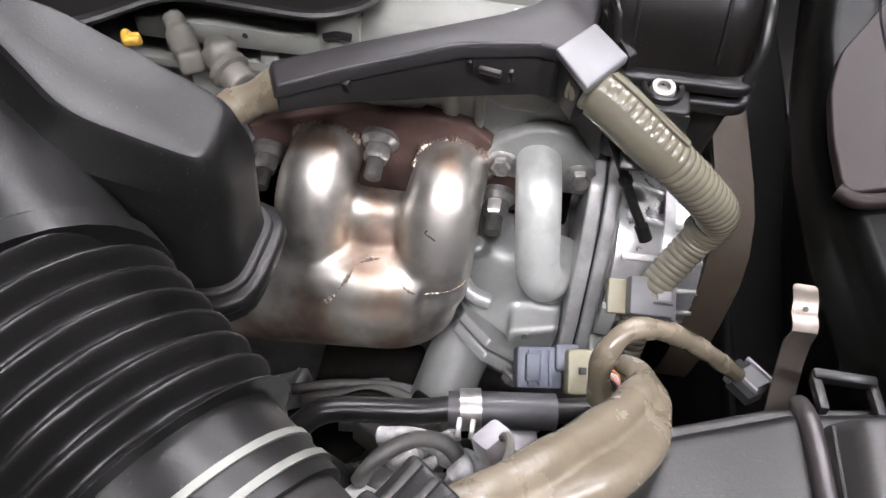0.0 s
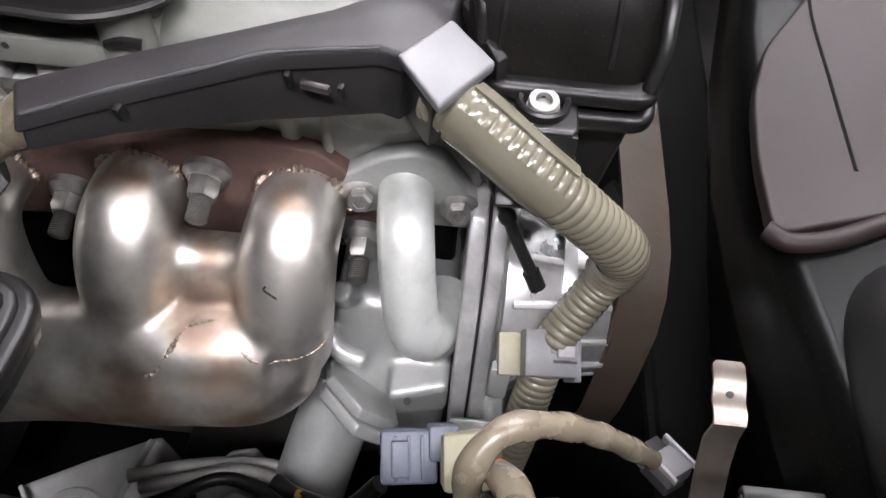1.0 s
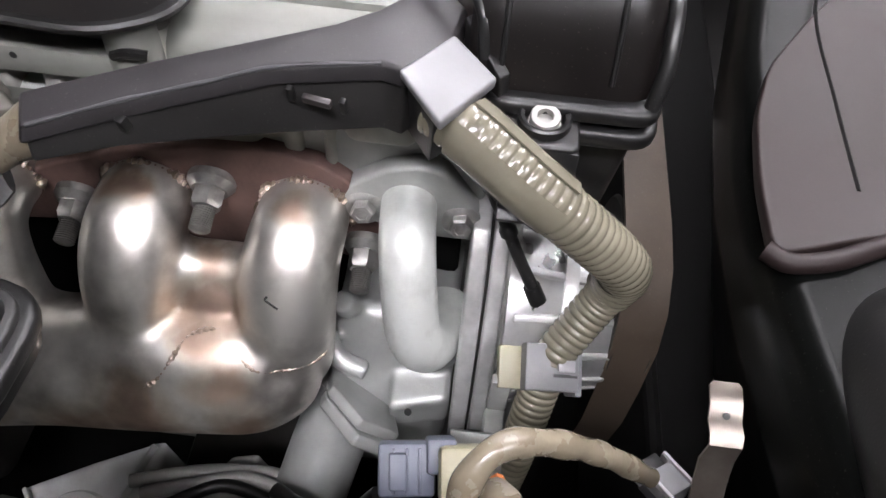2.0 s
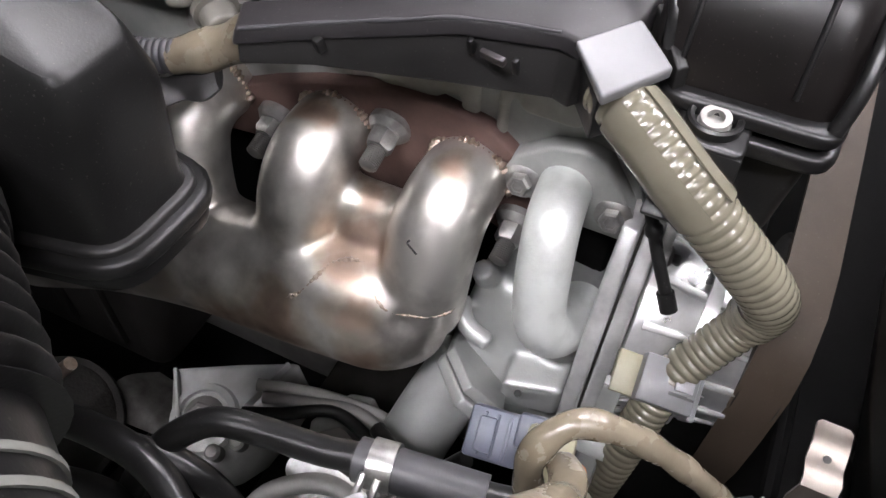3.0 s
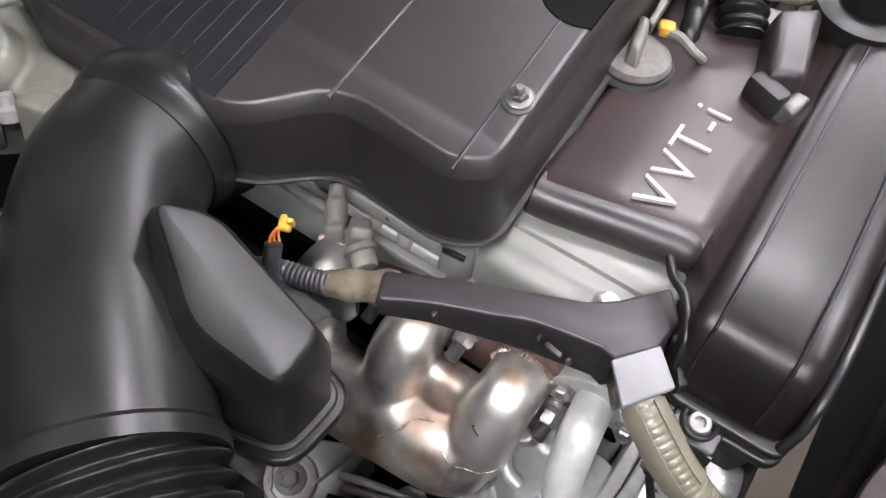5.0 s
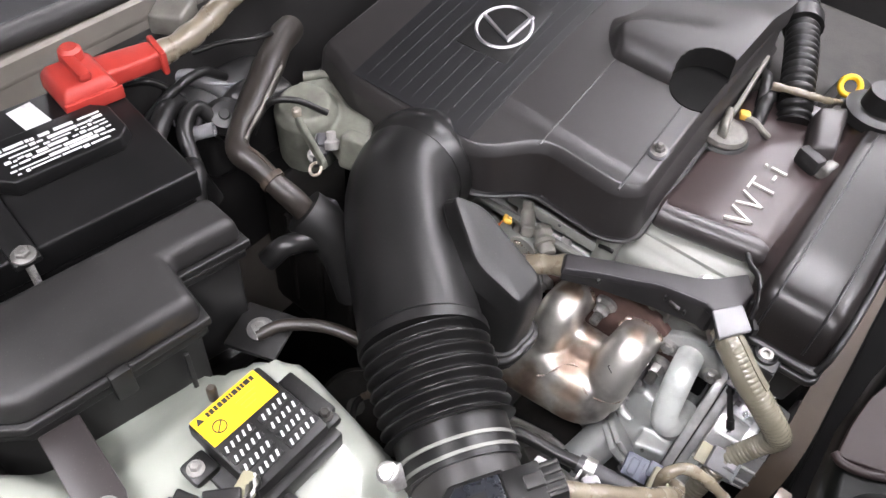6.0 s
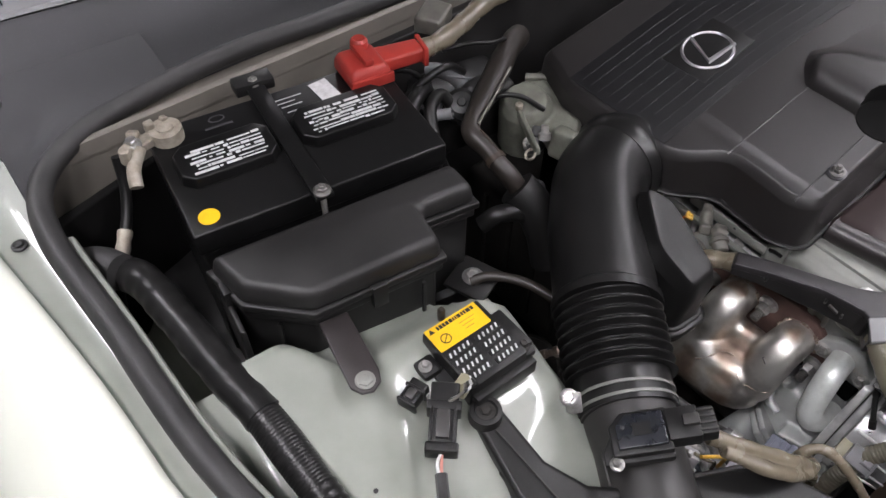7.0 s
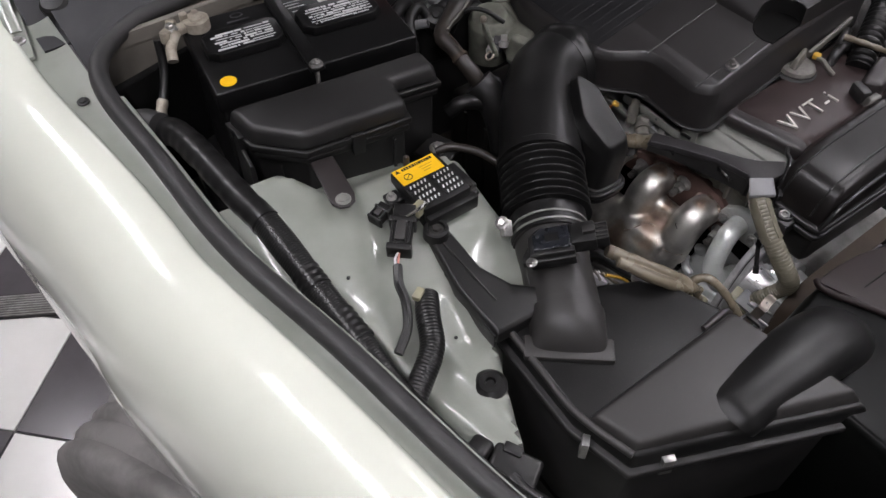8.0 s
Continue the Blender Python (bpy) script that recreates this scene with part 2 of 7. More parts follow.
AMBER = mat("dirty_amber_plastic", (0.46, 0.27, 0.03), 0.45, dark=(0.30, 0.16, 0.02), scale=90, mix=0.9, bump=0.1)
RED = mat("red_plastic", (0.36, 0.034, 0.025), 0.46, dark=(0.24, 0.020, 0.016), scale=18, mix=0.8, bump=0.15)
WHITE = mat("white_print", (0.62, 0.62, 0.62), 0.5, dark=(0.45, 0.45, 0.45), scale=150, bump=0.0)
INK = mat("black_print", (0.015, 0.015, 0.015), 0.5, bump=0.0)
LEAD = mat("corroded_lead", (0.37, 0.335, 0.28), 0.65, metal=0.2, dark=(0.14, 0.115, 0.088), scale=80, mix=0.95, bump=0.8, bscale=260)
BELT = mat("worn_belt_back", (0.058, 0.044, 0.033), 0.58, dark=(0.040, 0.030, 0.022), scale=16, bump=0.10, bscale=800, spec=0.22, fleck=0.15)
COPPER = mat("yellow_passivated_steel", (0.17, 0.150, 0.132), 0.34, metal=0.85, dark=(0.085, 0.066, 0.056), scale=45, mix=0.8, bump=0.06)
TYRE = mat("tyre_rubber", (0.20, 0.19, 0.185), 0.7, dark=(0.11, 0.105, 0.10), scale=14, bump=0.3)
TILE_W = mat("white_floor_tile", (0.78, 0.77, 0.74), 0.18, dark=(0.70, 0.69, 0.66), scale=3, bump=0.05, bscale=60)
TILE_D = mat("dark_grey_floor_tile", (0.10, 0.092, 0.098), 0.18, dark=(0.07, 0.064, 0.068), scale=3, bump=0.05, bscale=60)
GROUT = mat("dark_grout", (0.07, 0.068, 0.066), 0.8, scale=30)
WALL = mat("painted_garage_wall", (0.085, 0.084, 0.083), 0.8, dark=(0.065, 0.064, 0.063), scale=2, bump=0.1)
GLASS = mat("tinted_windscreen", (0.02, 0.025, 0.025), 0.06, scale=3, bump=0.0, rvar=0.02)
ORANGE = mat("orange_wire", (0.75, 0.22, 0.05), 0.45, scale=60, bump=0.0)
LIGHT = glow("ceiling_panel_light", (0.98, 0.945, 1.0), 58.0)
HOUSING = mat("white_lamp_housing", (0.75, 0.75, 0.75), 0.5, bump=0.0)

# ---- building helpers ----
ORIGIN = {}


def thing(name, base, label, category, group="", kind=""):
    ob = new(name)
    ob.location = base
    ob.empty_display_size = 0.01
    ORIGIN[ob] = Vector(base)
    return tagged(ob, label, category, group, kind)


def finish(name, bm, material, sharp=38.0):
    me = bpy.data.meshes.new(name)
    bmesh.ops.recalc_face_normals(bm, faces=bm.faces)
    for f in bm.faces:
        f.smooth = True
    bm.to_mesh(me)
    bm.free()
    me.set_sharp_from_angle(angle=radians(sharp))
    me.materials.append(material)
    return me


def part(name, bm, material, parent, label="", sharp=38.0):
    """Link a bmesh, given in world coordinates, as one mesh object under a thing or a part."""
    o = ORIGIN[parent]
    bmesh.ops.translate(bm, verts=bm.verts, vec=-o)
    ob = new(name, finish(name, bm, material, sharp))
    ob.parent = parent
    ORIGIN[ob] = o
    return tagged(ob, label)


def solo(name, bm, material, label, category, group="", kind="", sharp=38.0):
    """A thing that is one mesh; its origin goes to the middle of its base."""
    lo = Vector([min(v.co[i] for v in bm.verts) for i in range(3)])
    hi = Vector([max(v.co[i] for v in bm.verts) for i in range(3)])
    o = Vector(((lo.x + hi.x) / 2, (lo.y + hi.y) / 2, lo.z))
    bmesh.ops.translate(bm, verts=bm.verts, vec=-o)
    ob = new(name, finish(name, bm, material, sharp))
    ob.location = o
    ORIGIN[ob] = o
    return tagged(ob, label, category, group, kind)


def joined(*bms):
    """Several bmeshes as one."""
    out = bms[0]
    for b in bms[1:]:
        me = bpy.data.meshes.new("tmp")
        b.to_mesh(me)
        b.free()
        out.from_mesh(me)
        bpy.data.meshes.remove(me)
    return out


def moved(bm, m):
    bmesh.ops.transform(bm, matrix=m, verts=bm.verts)
    return bm


def aim(at, axis, spin=0.0):
    """A pose whose z looks along axis."""
    q = Vector(axis).to_track_quat("Z", "Y").to_matrix().to_4x4()
    return Matrix.Translation(at) @ q @ Matrix.Rotation(radians(spin), 4, "Z")


def spline(pts, n):
    """n + 1 points of a Catmull-Rom curve through pts, evenly spaced in length."""
    p = [Vector(q) for q in pts]
    p = [p[0] * 2 - p[1]] + p + [p[-1] * 2 - p[-2]]
    dense = []
    for i in range(1, len(p) - 2):
        for k in range(24):
            t = k / 24
            a, b, c, d = p[i - 1], p[i], p[i + 1], p[i + 2]
            dense.append(0.5 * ((2 * b) + (c - a) * t + (2 * a - 5 * b + 4 * c - d) * t * t + (3 * b - a - 3 * c + d) * t ** 3))
    dense.append(p[-2])
    cum = [0.0]
    for a, b in zip(dense, dense[1:]):
        cum.append(cum[-1] + (b - a).length)
    out, j = [], 0
    for i in range(n + 1):
        s = cum[-1] * i / n
        while j < len(cum) - 2 and cum[j + 1] < s:
            j += 1
        w = (s - cum[j]) / max(cum[j + 1] - cum[j], 1e-9)
        out.append(dense[j].lerp(dense[j + 1], min(max(w, 0), 1)))
    return out, cum[-1]


def tube(pts, radius, n=40, seg=16, caps=True, flat=1.0, side=None):
    """A swept tube; radius is a number or a function of (fraction, metres). flat squeezes it along the frame's second axis."""
    path, length = spline(pts, n)
    bm = bmesh.new()
    t0 = (path[1] - path[0]).normalized()
    u = Vector(side) if side else (Vector((0, 0, 1)) if abs(t0.z) < 0.9 else Vector((1, 0, 0)))
    rings = []
    for i, c in enumerate(path):
        t = (path[min(i + 1, n)] - path[max(i - 1, 0)]).normalized()
        u = (u - t * u.dot(t)).normalized()
        w = t.cross(u)
        r = radius(i / n, length * i / n) if callable(radius) else radius
        rings.append([bm.verts.new(c + (u * math.cos(a) * flat + w * math.sin(a)) * r) for a in (2 * math.pi * k / seg for k in range(seg))])
    for a, b in zip(rings, rings[1:]):
        for k in range(seg):
            bm.faces.new((a[k], a[(k + 1) % seg], b[(k + 1) % seg], b[k]))
    if caps:
        bm.faces.new(rings[0][::-1])
        bm.faces.new(rings[-1])
    return bm


def gutter(pts, r, a0, a1, n=30, seg=18, side=(0, 0, 1)):
    """A split sleeve: part of a tube's wall, open round the side direction."""
    path, _ = spline(pts, n)
    u, bm, rows = Vector(side), bmesh.new(), []
    for i, c in enumerate(path):
        t = (path[min(i + 1, n)] - path[max(i - 1, 0)]).normalized()
        u = (u - t * u.dot(t)).normalized()
        w = t.cross(u)
        rows.append([bm.verts.new(c + (u * math.cos(a) + w * math.sin(a)) * r) for a in span(radians(a0), radians(a1), seg)])
    for a, b in zip(rows, rows[1:]):
        for k in range(seg):
            bm.faces.new((a[k], a[k + 1], b[k + 1], b[k]))
    return thick(bm, 0.0009)


def ribbed(r, depth, pitch):
    """Radius of corrugated conduit."""
    return lambda f, s: r - depth * (0.5 - 0.5 * math.cos(2 * math.pi * s / pitch)) ** 2


def lathe(profile, seg=24, m=None):
    """A turned solid from (radius, height) pairs round z."""
    bm = bmesh.new()
    rings = []
    for r, z in profile:
        if r < 1e-6:
            rings.append([bm.verts.new((0, 0, z))])
        else:
            rings.append([bm.verts.new((r * math.cos(a), r * math.sin(a), z)) for a in (2 * math.pi * k / seg for k in range(seg))])
    for a, b in zip(rings, rings[1:]):
        for k in range(seg):
            q = [a[k % len(a)], a[(k + 1) % len(a)], b[(k + 1) % len(b)], b[k % len(b)]]
            q = list(dict.fromkeys(q))
            if len(q) > 2:
                bm.faces.new(q)
    if profile[0] == profile[-1]:
        bmesh.ops.remove_doubles(bm, verts=bm.verts, dist=1e-6)
    else:
        for r in (rings[0][::-1], rings[-1]):
            if len(r) > 1:
                bm.faces.new(r)
    return moved(bm, m) if m else bm


def loft(sections, bevel=0.0, segs=3, angle=25.0):
    """A solid through closed outlines of equal count, [(x, y, z), ...] each, capped and bevelled."""
    bm = bmesh.new()
    rings = [[bm.verts.new(p) for p in s] for s in sections]
    n = len(rings[0])
    for a, b in zip(rings, rings[1:]):
        for k in range(n):
            bm.faces.new((a[k], a[(k + 1) % n], b[(k + 1) % n], b[k]))
    bm.faces.new(rings[0][::-1])
    bm.faces.new(rings[-1])
    bmesh.ops.recalc_face_normals(bm, faces=bm.faces)
    if bevel > 0:
        edges = [e for e in bm.edges if len(e.link_faces) == 2 and e.calc_face_angle(0) > radians(angle)]
        bmesh.ops.bevel(bm, geom=edges, offset=bevel, segments=segs, profile=0.5, affect="EDGES", clamp_overlap=True)
    return bm


def grown(poly, d):
    """A plan outline moved outwards by d (corners mitred)."""
    n = len(poly)
    area = sum(poly[i][0] * poly[(i + 1) % n][1] - poly[(i + 1) % n][0] * poly[i][1] for i in range(n))
    s = 1 if area > 0 else -1
    out = []
    for i in range(n):
        p, q, r = Vector(poly[i - 1][:2]), Vector(poly[i][:2]), Vector(poly[(i + 1) % n][:2])
        e1, e2 = (q - p).normalized(), (r - q).normalized()
        n1, n2 = Vector((e1.y, -e1.x)) * s, Vector((e2.y, -e2.x)) * s
        b = n1 + n2
        k = d / max(0.35, 0.5 * b.length_squared) if b.length > 1e-6 else 0
        out.append(tuple(q + b * k))
    return out


def rounded(poly, r, n=4):
    """A plan outline with its corners rounded to r."""
    out, m = [], len(poly)
    for i in range(m):
        p, q, s = Vector(poly[i - 1][:2]), Vector(poly[i][:2]), Vector(poly[(i + 1) % m][:2])
        a, b = (p - q), (s - q)
        k = min(r, a.length * 0.45, b.length * 0.45)
        u, w = q + a.normalized() * k, q + b.normalized() * k
        for j in range(n + 1):
            t = j / n
            out.append(tuple(u * (1 - t) ** 2 + q * 2 * t * (1 - t) + w * t * t))
    return out


def prism(poly, z0, z1, bevel=0.002, segs=3, taper=0.0, m=None):
    """A plan outline raised from z0 to z1; taper draws the top in."""
    top = grown(poly, -taper) if taper else poly
    bm = loft([[(x, y, z0) for x, y in poly], [(x, y, z1) for x, y in top]], bevel, segs)
    return moved(bm, m) if m else bm


def block(size, m, bevel=0.002, segs=2, taper=0.0):
    """A bevelled box centred on the pose m."""
    a, b, c = (s / 2 for s in size)
    bm = prism([(-a, -b), (a, -b), (a, b), (-a, b)], -c, c, bevel, segs, taper)
    return moved(bm, m)


def hexbolt(at, axis, r, h, flange=1.55, recess=False, spin=10.0):
    """A flanged hexagon head seen on its axis; with recess, a socket head."""
    m = aim(at, axis, spin)
    fl = lathe([(0, -0.001), (r * flange, -0.001), (r * flange, h * 0.18), (r * 1.08, h * 0.42), (r * 1.0, h * 0.42)], 20)
    if recess:
        hd = lathe([(r, h * 0.3), (r, h * 0.92), (r * 0.94, h), (r * 0.55, h), (r * 0.5, h * 0.55), (0, h * 0.55)], 18)
    else:
        hd = lathe([(r, h * 0.3), (r, h * 0.86), (r * 0.82, h), (r * 0.55, h), (r * 0.5, h * 0.93), (0, h * 0.93)], 6)
    return moved(joined(fl, hd), m)


def stud(at, axis, r, length):
    """A threaded end."""
    n = int(length / 0.0012)
    prof = [(0, 0)]
    for i in range(n):
        prof += [(r, length * i / n), (r * 0.88, length * (i + 0.5) / n)]
    prof += [(r * 0.7, length), (0, length)]
    return lathe(prof, 12, aim(at, axis))


def wire(name, pts, r, material, label, category, n=None, group=""):
    return solo(name, tube(pts, r, n or 12 * len(pts), 10), material, label, category, group)


def smooth(a, b, x):
    t = min(max((x - a) / (b - a), 0.0), 1.0)
    return t * t * (3 - 2 * t)


def along(table, y):
    """Linear reading of a small table of (y, value), carried on past its ends."""
    for (a, va), (b, vb) in zip(table, table[1:]):
        if y <= b or (b, vb) == table[-1]:
            return va + (vb - va) * (y - a) / (b - a)


def sheet(f, us, vs):
    """A surface grid f(u, v)."""
    bm = bmesh.new()
    g = [[bm.verts.new(f(u, v)) for v in vs] for u in us]
    for i in range(len(us) - 1):
        for j in range(len(vs) - 1):
            bm.faces.new((g[i][j], g[i + 1][j], g[i + 1][j + 1], g[i][j + 1]))
    return bm


def thick(bm, d):
    """Give a sheet thickness d against its normals."""
    bmesh.ops.recalc_face_normals(bm, faces=bm.faces)
    bmesh.ops.solidify(bm, geom=bm.faces[:], thickness=d)
    return bm


def span(a, b, n):
    return [a + (b - a) * i / n for i in range(n + 1)]


def fused(bms, voxel, rounds):
    """Welds overlapping solids into one skin with soft fillets."""
    bm = joined(*bms)
    me = bpy.data.meshes.new("weld")
    bm.to_mesh(me)
    bm.free()
    ob = bpy.data.objects.new("weld", me)
    scene.collection.objects.link(ob)
    md = ob.modifiers.new("skin", "REMESH")
    md.mode, md.voxel_size = "VOXEL", voxel
    bpy.context.view_layer.update()
    out = bpy.data.meshes.new_from_object(ob.evaluated_get(bpy.context.evaluated_depsgraph_get()))
    bpy.data.objects.remove(ob)
    bm = bmesh.new()
    bm.from_mesh(out)
    for _ in range(rounds):
        bmesh.ops.smooth_vert(bm, verts=bm.verts, factor=0.5, use_axis_x=True, use_axis_y=True, use_axis_z=True)
    return bm

# ---- room ----
U1, U2 = Vector((0.72, 0.69, 0)).normalized(), Vector((0.69, -0.72, 0)).normalized()
TILE, T0 = 0.305, Vector((-0.711, 0.88, 0))
bm = block((9, 9, 0.1), pose(0, 0.5, -0.053), 0.0)
floor = solo("floor", bm, GROUT, "polished grey and white checkered tile floor", "floor", kind="structure")
for i in range(-7, 8):
    for j in range(-7, 8):
        c = T0 + U1 * TILE * (i + 0.5) + U2 * TILE * (j + 0.5)
        if abs(c.x + 0.6) < 1.6 and abs(c.y - 0.6) < 1.6:
            tb_ = block((TILE - 0.005, TILE - 0.005, 0.008), Matrix(((U1.x, -U2.x, 0, c.x), (U1.y, -U2.y, 0, c.y), (0, 0, 1, -0.002), (0, 0, 0, 1))), 0.001, 1)
            part("floor_tile", tb_, TILE_D if (i + j) % 2 == 0 else TILE_W, floor)
for far, mt in ((0, TILE_D), (1, TILE_W)):
    fb = bmesh.new()
    for i in range(-24, 25):
        for j in range(-24, 25):
            c = T0 + U1 * TILE * (i + 0.5) + U2 * TILE * (j + 0.5)
            near = -7 <= i < 8 and -7 <= j < 8 and abs(c.x + 0.6) < 1.6 and abs(c.y - 0.6) < 1.6
            if (i + j) % 2 == far and not near and abs(c.x) < 4.3 and -3.8 < c.y < 4.8:
                h = TILE / 2 - 0.0025
                fb.faces.new([fb.verts.new(c + U1 * p * h + U2 * q * h + Vector((0, 0, 0.002))) for p, q in ((-1, -1), (1, -1), (1, 1), (-1, 1))])
    tagged(part("floor_tiles", fb, mt, floor, "more tiles of the same floor"), kind="stuff")
for nm, size, at in (("wall_north", (9, 0.12, 3), (0, 5.06, 1.5)), ("wall_south", (9, 0.12, 3), (0, -4.06, 1.5)), ("wall_east", (0.12, 9, 3), (4.56, 0.5, 1.5)), ("wall_west", (0.12, 9, 3), (-4.56, 0.5, 1.5))):
    solo(nm, block(size, pose(*at), 0.0), WALL, "plain painted garage wall", "wall", kind="structure")
solo("ceiling", block((9.2, 9.2, 0.1), pose(0, 0.5, 3.05), 0.0), WALL, "plain painted garage ceiling", "ceiling", kind="structure")


def ceiling_light(x, y, turn):
    lamp = thing("ceiling_light", (x, y, 2.93), "white ceiling lamp housing with two bright strips", "ceiling light", "ceiling lights")
    r = pose(x, y, 2.97, 0, 0, turn)
    part("housing", block((0.34, 1.25, 0.05), r, 0.006), HOUSING, lamp)
    for d in (-0.08, 0.08):
        part("light_strip", block((0.09, 1.18, 0.012), r @ pose(d, 0, -0.031), 0.003), LIGHT, lamp)


for lx in (-0.95, 1.35, 3.4):
    for ly in (-1.5, 0.2, 2.2):
        ceiling_light(lx, ly, 0)

grate = thing("floor_grating", (-0.60, 1.235, 0.002), "dark ribbed metal strip on the tile floor", "floor grating", kind="")
gm = Matrix.Translation((-0.62, 1.235, 0.0)) @ Matrix.Rotation(math.atan2(-0.05, 0.084), 4, "Z")
part("frame", block((0.34, 0.075, 0.006), gm @ pose(0, 0, 0.006), 0.001), IRON, grate)
for k in range(9):
    part("slat", block((0.32, 0.0035, 0.004), gm @ pose(0, -0.030 + 0.0075 * k, 0.010), 0.0), CAST_DARK, grate)

# ---- car body ----
SEAL = [(-0.7, -0.06), (-0.35, -0.165), (-0.121, -0.22), (0.061, -0.252), (0.237, -0.285), (0.573, -0.300), (0.8, -0.30)]
RISE = [(-0.7, 0.845), (-0.35, 0.90), (-0.121, 0.930), (0.061, 0.950), (0.237, 0.960), (0.573, 0.975), (1.2, 0.99)]
PROFILE = [(0.0, 0.0), (0.0, 0.007), (-0.006, 0.0125), (-0.023, 0.0145), (-0.053, 0.009), (-0.085, -0.008), (-0.110, -0.035), (-0.128, -0.075), (-0.139, -0.125), (-0.143, -0.18), (-0.141, -0.25), (-0.134, -0.34), (-0.125, -0.48), (-0.11, -0.66)]


def fender_point(y, k):
    x0, z0 = along(SEAL, y) - 0.031 - 0.022 * smooth(0.3, 0.7, y), along(RISE, y)
    dx, dz = PROFILE[k]
    z = z0 + dz
    if abs(y - 0.2) < 0.37:
        z = max(z, 0.30 + math.sqrt(0.37 ** 2 - (y - 0.2) ** 2))
    return x0 + dx, y, z


fender = thing("car", (-0.4, 0.2, 0.0), "pearl pale green painted car with an open engine bay", "car")
part("fender_panel", thick(sheet(fender_point, span(-0.75, 1.35, 84), range(len(PROFILE))), 0.0012), PAINT, fender, sharp=60)
part("flange", thick(sheet(lambda y, v: (along(SEAL, y) - 0.032 * v - 0.022 * v * smooth(0.3, 0.7, y), y, along(RISE, y) - 0.002 - 0.004 * math.sin(v * math.pi)), span(-0.75, 1.0, 70), span(0, 1, 6)), 0.0012), PAINT_DIM, fender, "pale green inner flange with wear marks")
for yy in (0.551,):
    part("bolt", hexbolt((along(SEAL, yy) - 0.026, yy, along(RISE, yy) - 0.004), (0, 0, 1), 0.005, 0.004), INK if yy > 0.5 else PAINT_DIM, fender)


def apron_z(x, y):
    low = 0.862 - 0.05 * smooth(-0.05, -0.4, y)
    plane = 0.936 - 0.10 * (x + 0.168) + 0.30 * (min(y, 0.31) - 0.283)
    z = low + 0.5 * (plane - low + math.sqrt((plane - low) ** 2 + 0.0004)) - 0.004 * smooth(-0.1, -0.2, y)
    d = math.hypot((x + 0.105) / 0.135, (y - 0.20) / 0.14)
    z -= 0.012 * smooth(0.85, 1.15, d) * smooth(0.30, 0.2, y)
    z += 0.004 * math.exp(-((x + 0.02 * y + 0.135) / 0.008) ** 2) * smooth(0.10, 0.05, y) - 0.005 * math.exp(-(((x + 0.10) / 0.022) ** 2 + ((y - 0.06) / 0.035) ** 2)) - 0.004 * math.exp(-(((x + 0.165) / 0.018) ** 2 + ((y - 0.03) / 0.05) ** 2)) + 0.003 * math.exp(-((y - 0.105 - 0.4 * (x + 0.1)) / 0.010) ** 2)
    z -= 0.006 * math.exp(-(((x + 0.176) / 0.03) ** 2 + ((y - 0.125) / 0.03) ** 2))
    z -= 0.022 * smooth(0.068, 0.044, x - along(SEAL, y))
    z -= 0.34 * smooth(0.0, 0.030, x + 0.084 - 0.49 * (y - 0.025)) * smooth(0.045, 0.0, y)
    z -= 0.30 * smooth(0.008, 0.10, x - 0.02 * math.sin(6 * y) + 0.05 * smooth(0.24, 0.31, y))
    back = 0.252 + 0.058 * smooth(-0.13, -0.19, x)
    z -= 0.050 * smooth(back, back + 0.062, y)
    z += 0.0035 * math.exp(-((x + 0.150 - 0.55 * (y - 0.17)) / 0.006) ** 2) * smooth(0.13, 0.16, y) * smooth(0.25, 0.22, y)
    z -= 0.16 * smooth(0.318, 0.365, y) + 0.35 * smooth(0.02, 0.06, x) * smooth(0.25, 0.30, y)
    return z


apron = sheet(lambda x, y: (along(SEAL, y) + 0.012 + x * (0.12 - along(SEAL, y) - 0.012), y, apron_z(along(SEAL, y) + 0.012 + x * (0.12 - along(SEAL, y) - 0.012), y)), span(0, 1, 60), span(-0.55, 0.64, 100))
solo("inner_apron", thick(apron, 0.0015), PAINT_DIM, "pale green painted strut tower and inner fender panel", "body panel", kind="structure", sharp=60)
solo("firewall", block((1.3, 0.01, 0.70), pose(0.36, 0.64, 0.635), 0.001), PAINT_SHADED, "painted steel firewall behind the battery, shade put into its colour", "body panel", kind="structure")
solo("firewall_top", block((1.25, 0.075, 0.008), pose(0.38, 0.672, 0.966), 0.002), PAINT_SHADED, "painted flange on top of the firewall, shade put into its colour", "body panel", kind="structure")
# Added black sheet that stands for the shadow in this corner.
solo("bay_corner_shade", loft([[(-0.300, 0.560, 0.55), (-0.110, 0.625, 0.55), (-0.110, 0.635, 0.55), (-0.310, 0.575, 0.55)], [(-0.292, 0.575, 0.945), (-0.110, 0.628, 0.945), (-0.110, 0.635, 0.945), (-0.302, 0.588, 0.945)]], 0.003), SHADE_BLACK, "black sheet standing for the shadow in the bay corner", "liner", kind="structure")
# Added black sheet that darkens the firewall in place of shade.
solo("firewall_shade_sheet", loft([[(0.10, 0.615, 0.55), (1.0, 0.615, 0.55), (1.0, 0.634, 0.55), (0.10, 0.634, 0.55)], [(0.10, 0.618, 0.955), (1.0, 0.618, 0.955), (1.0, 0.634, 0.955), (0.10, 0.634, 0.955)]], 0.004), PLASTIC_ROUGH, "black sheet added over the firewall for its shade", "insulation mat", kind="structure")
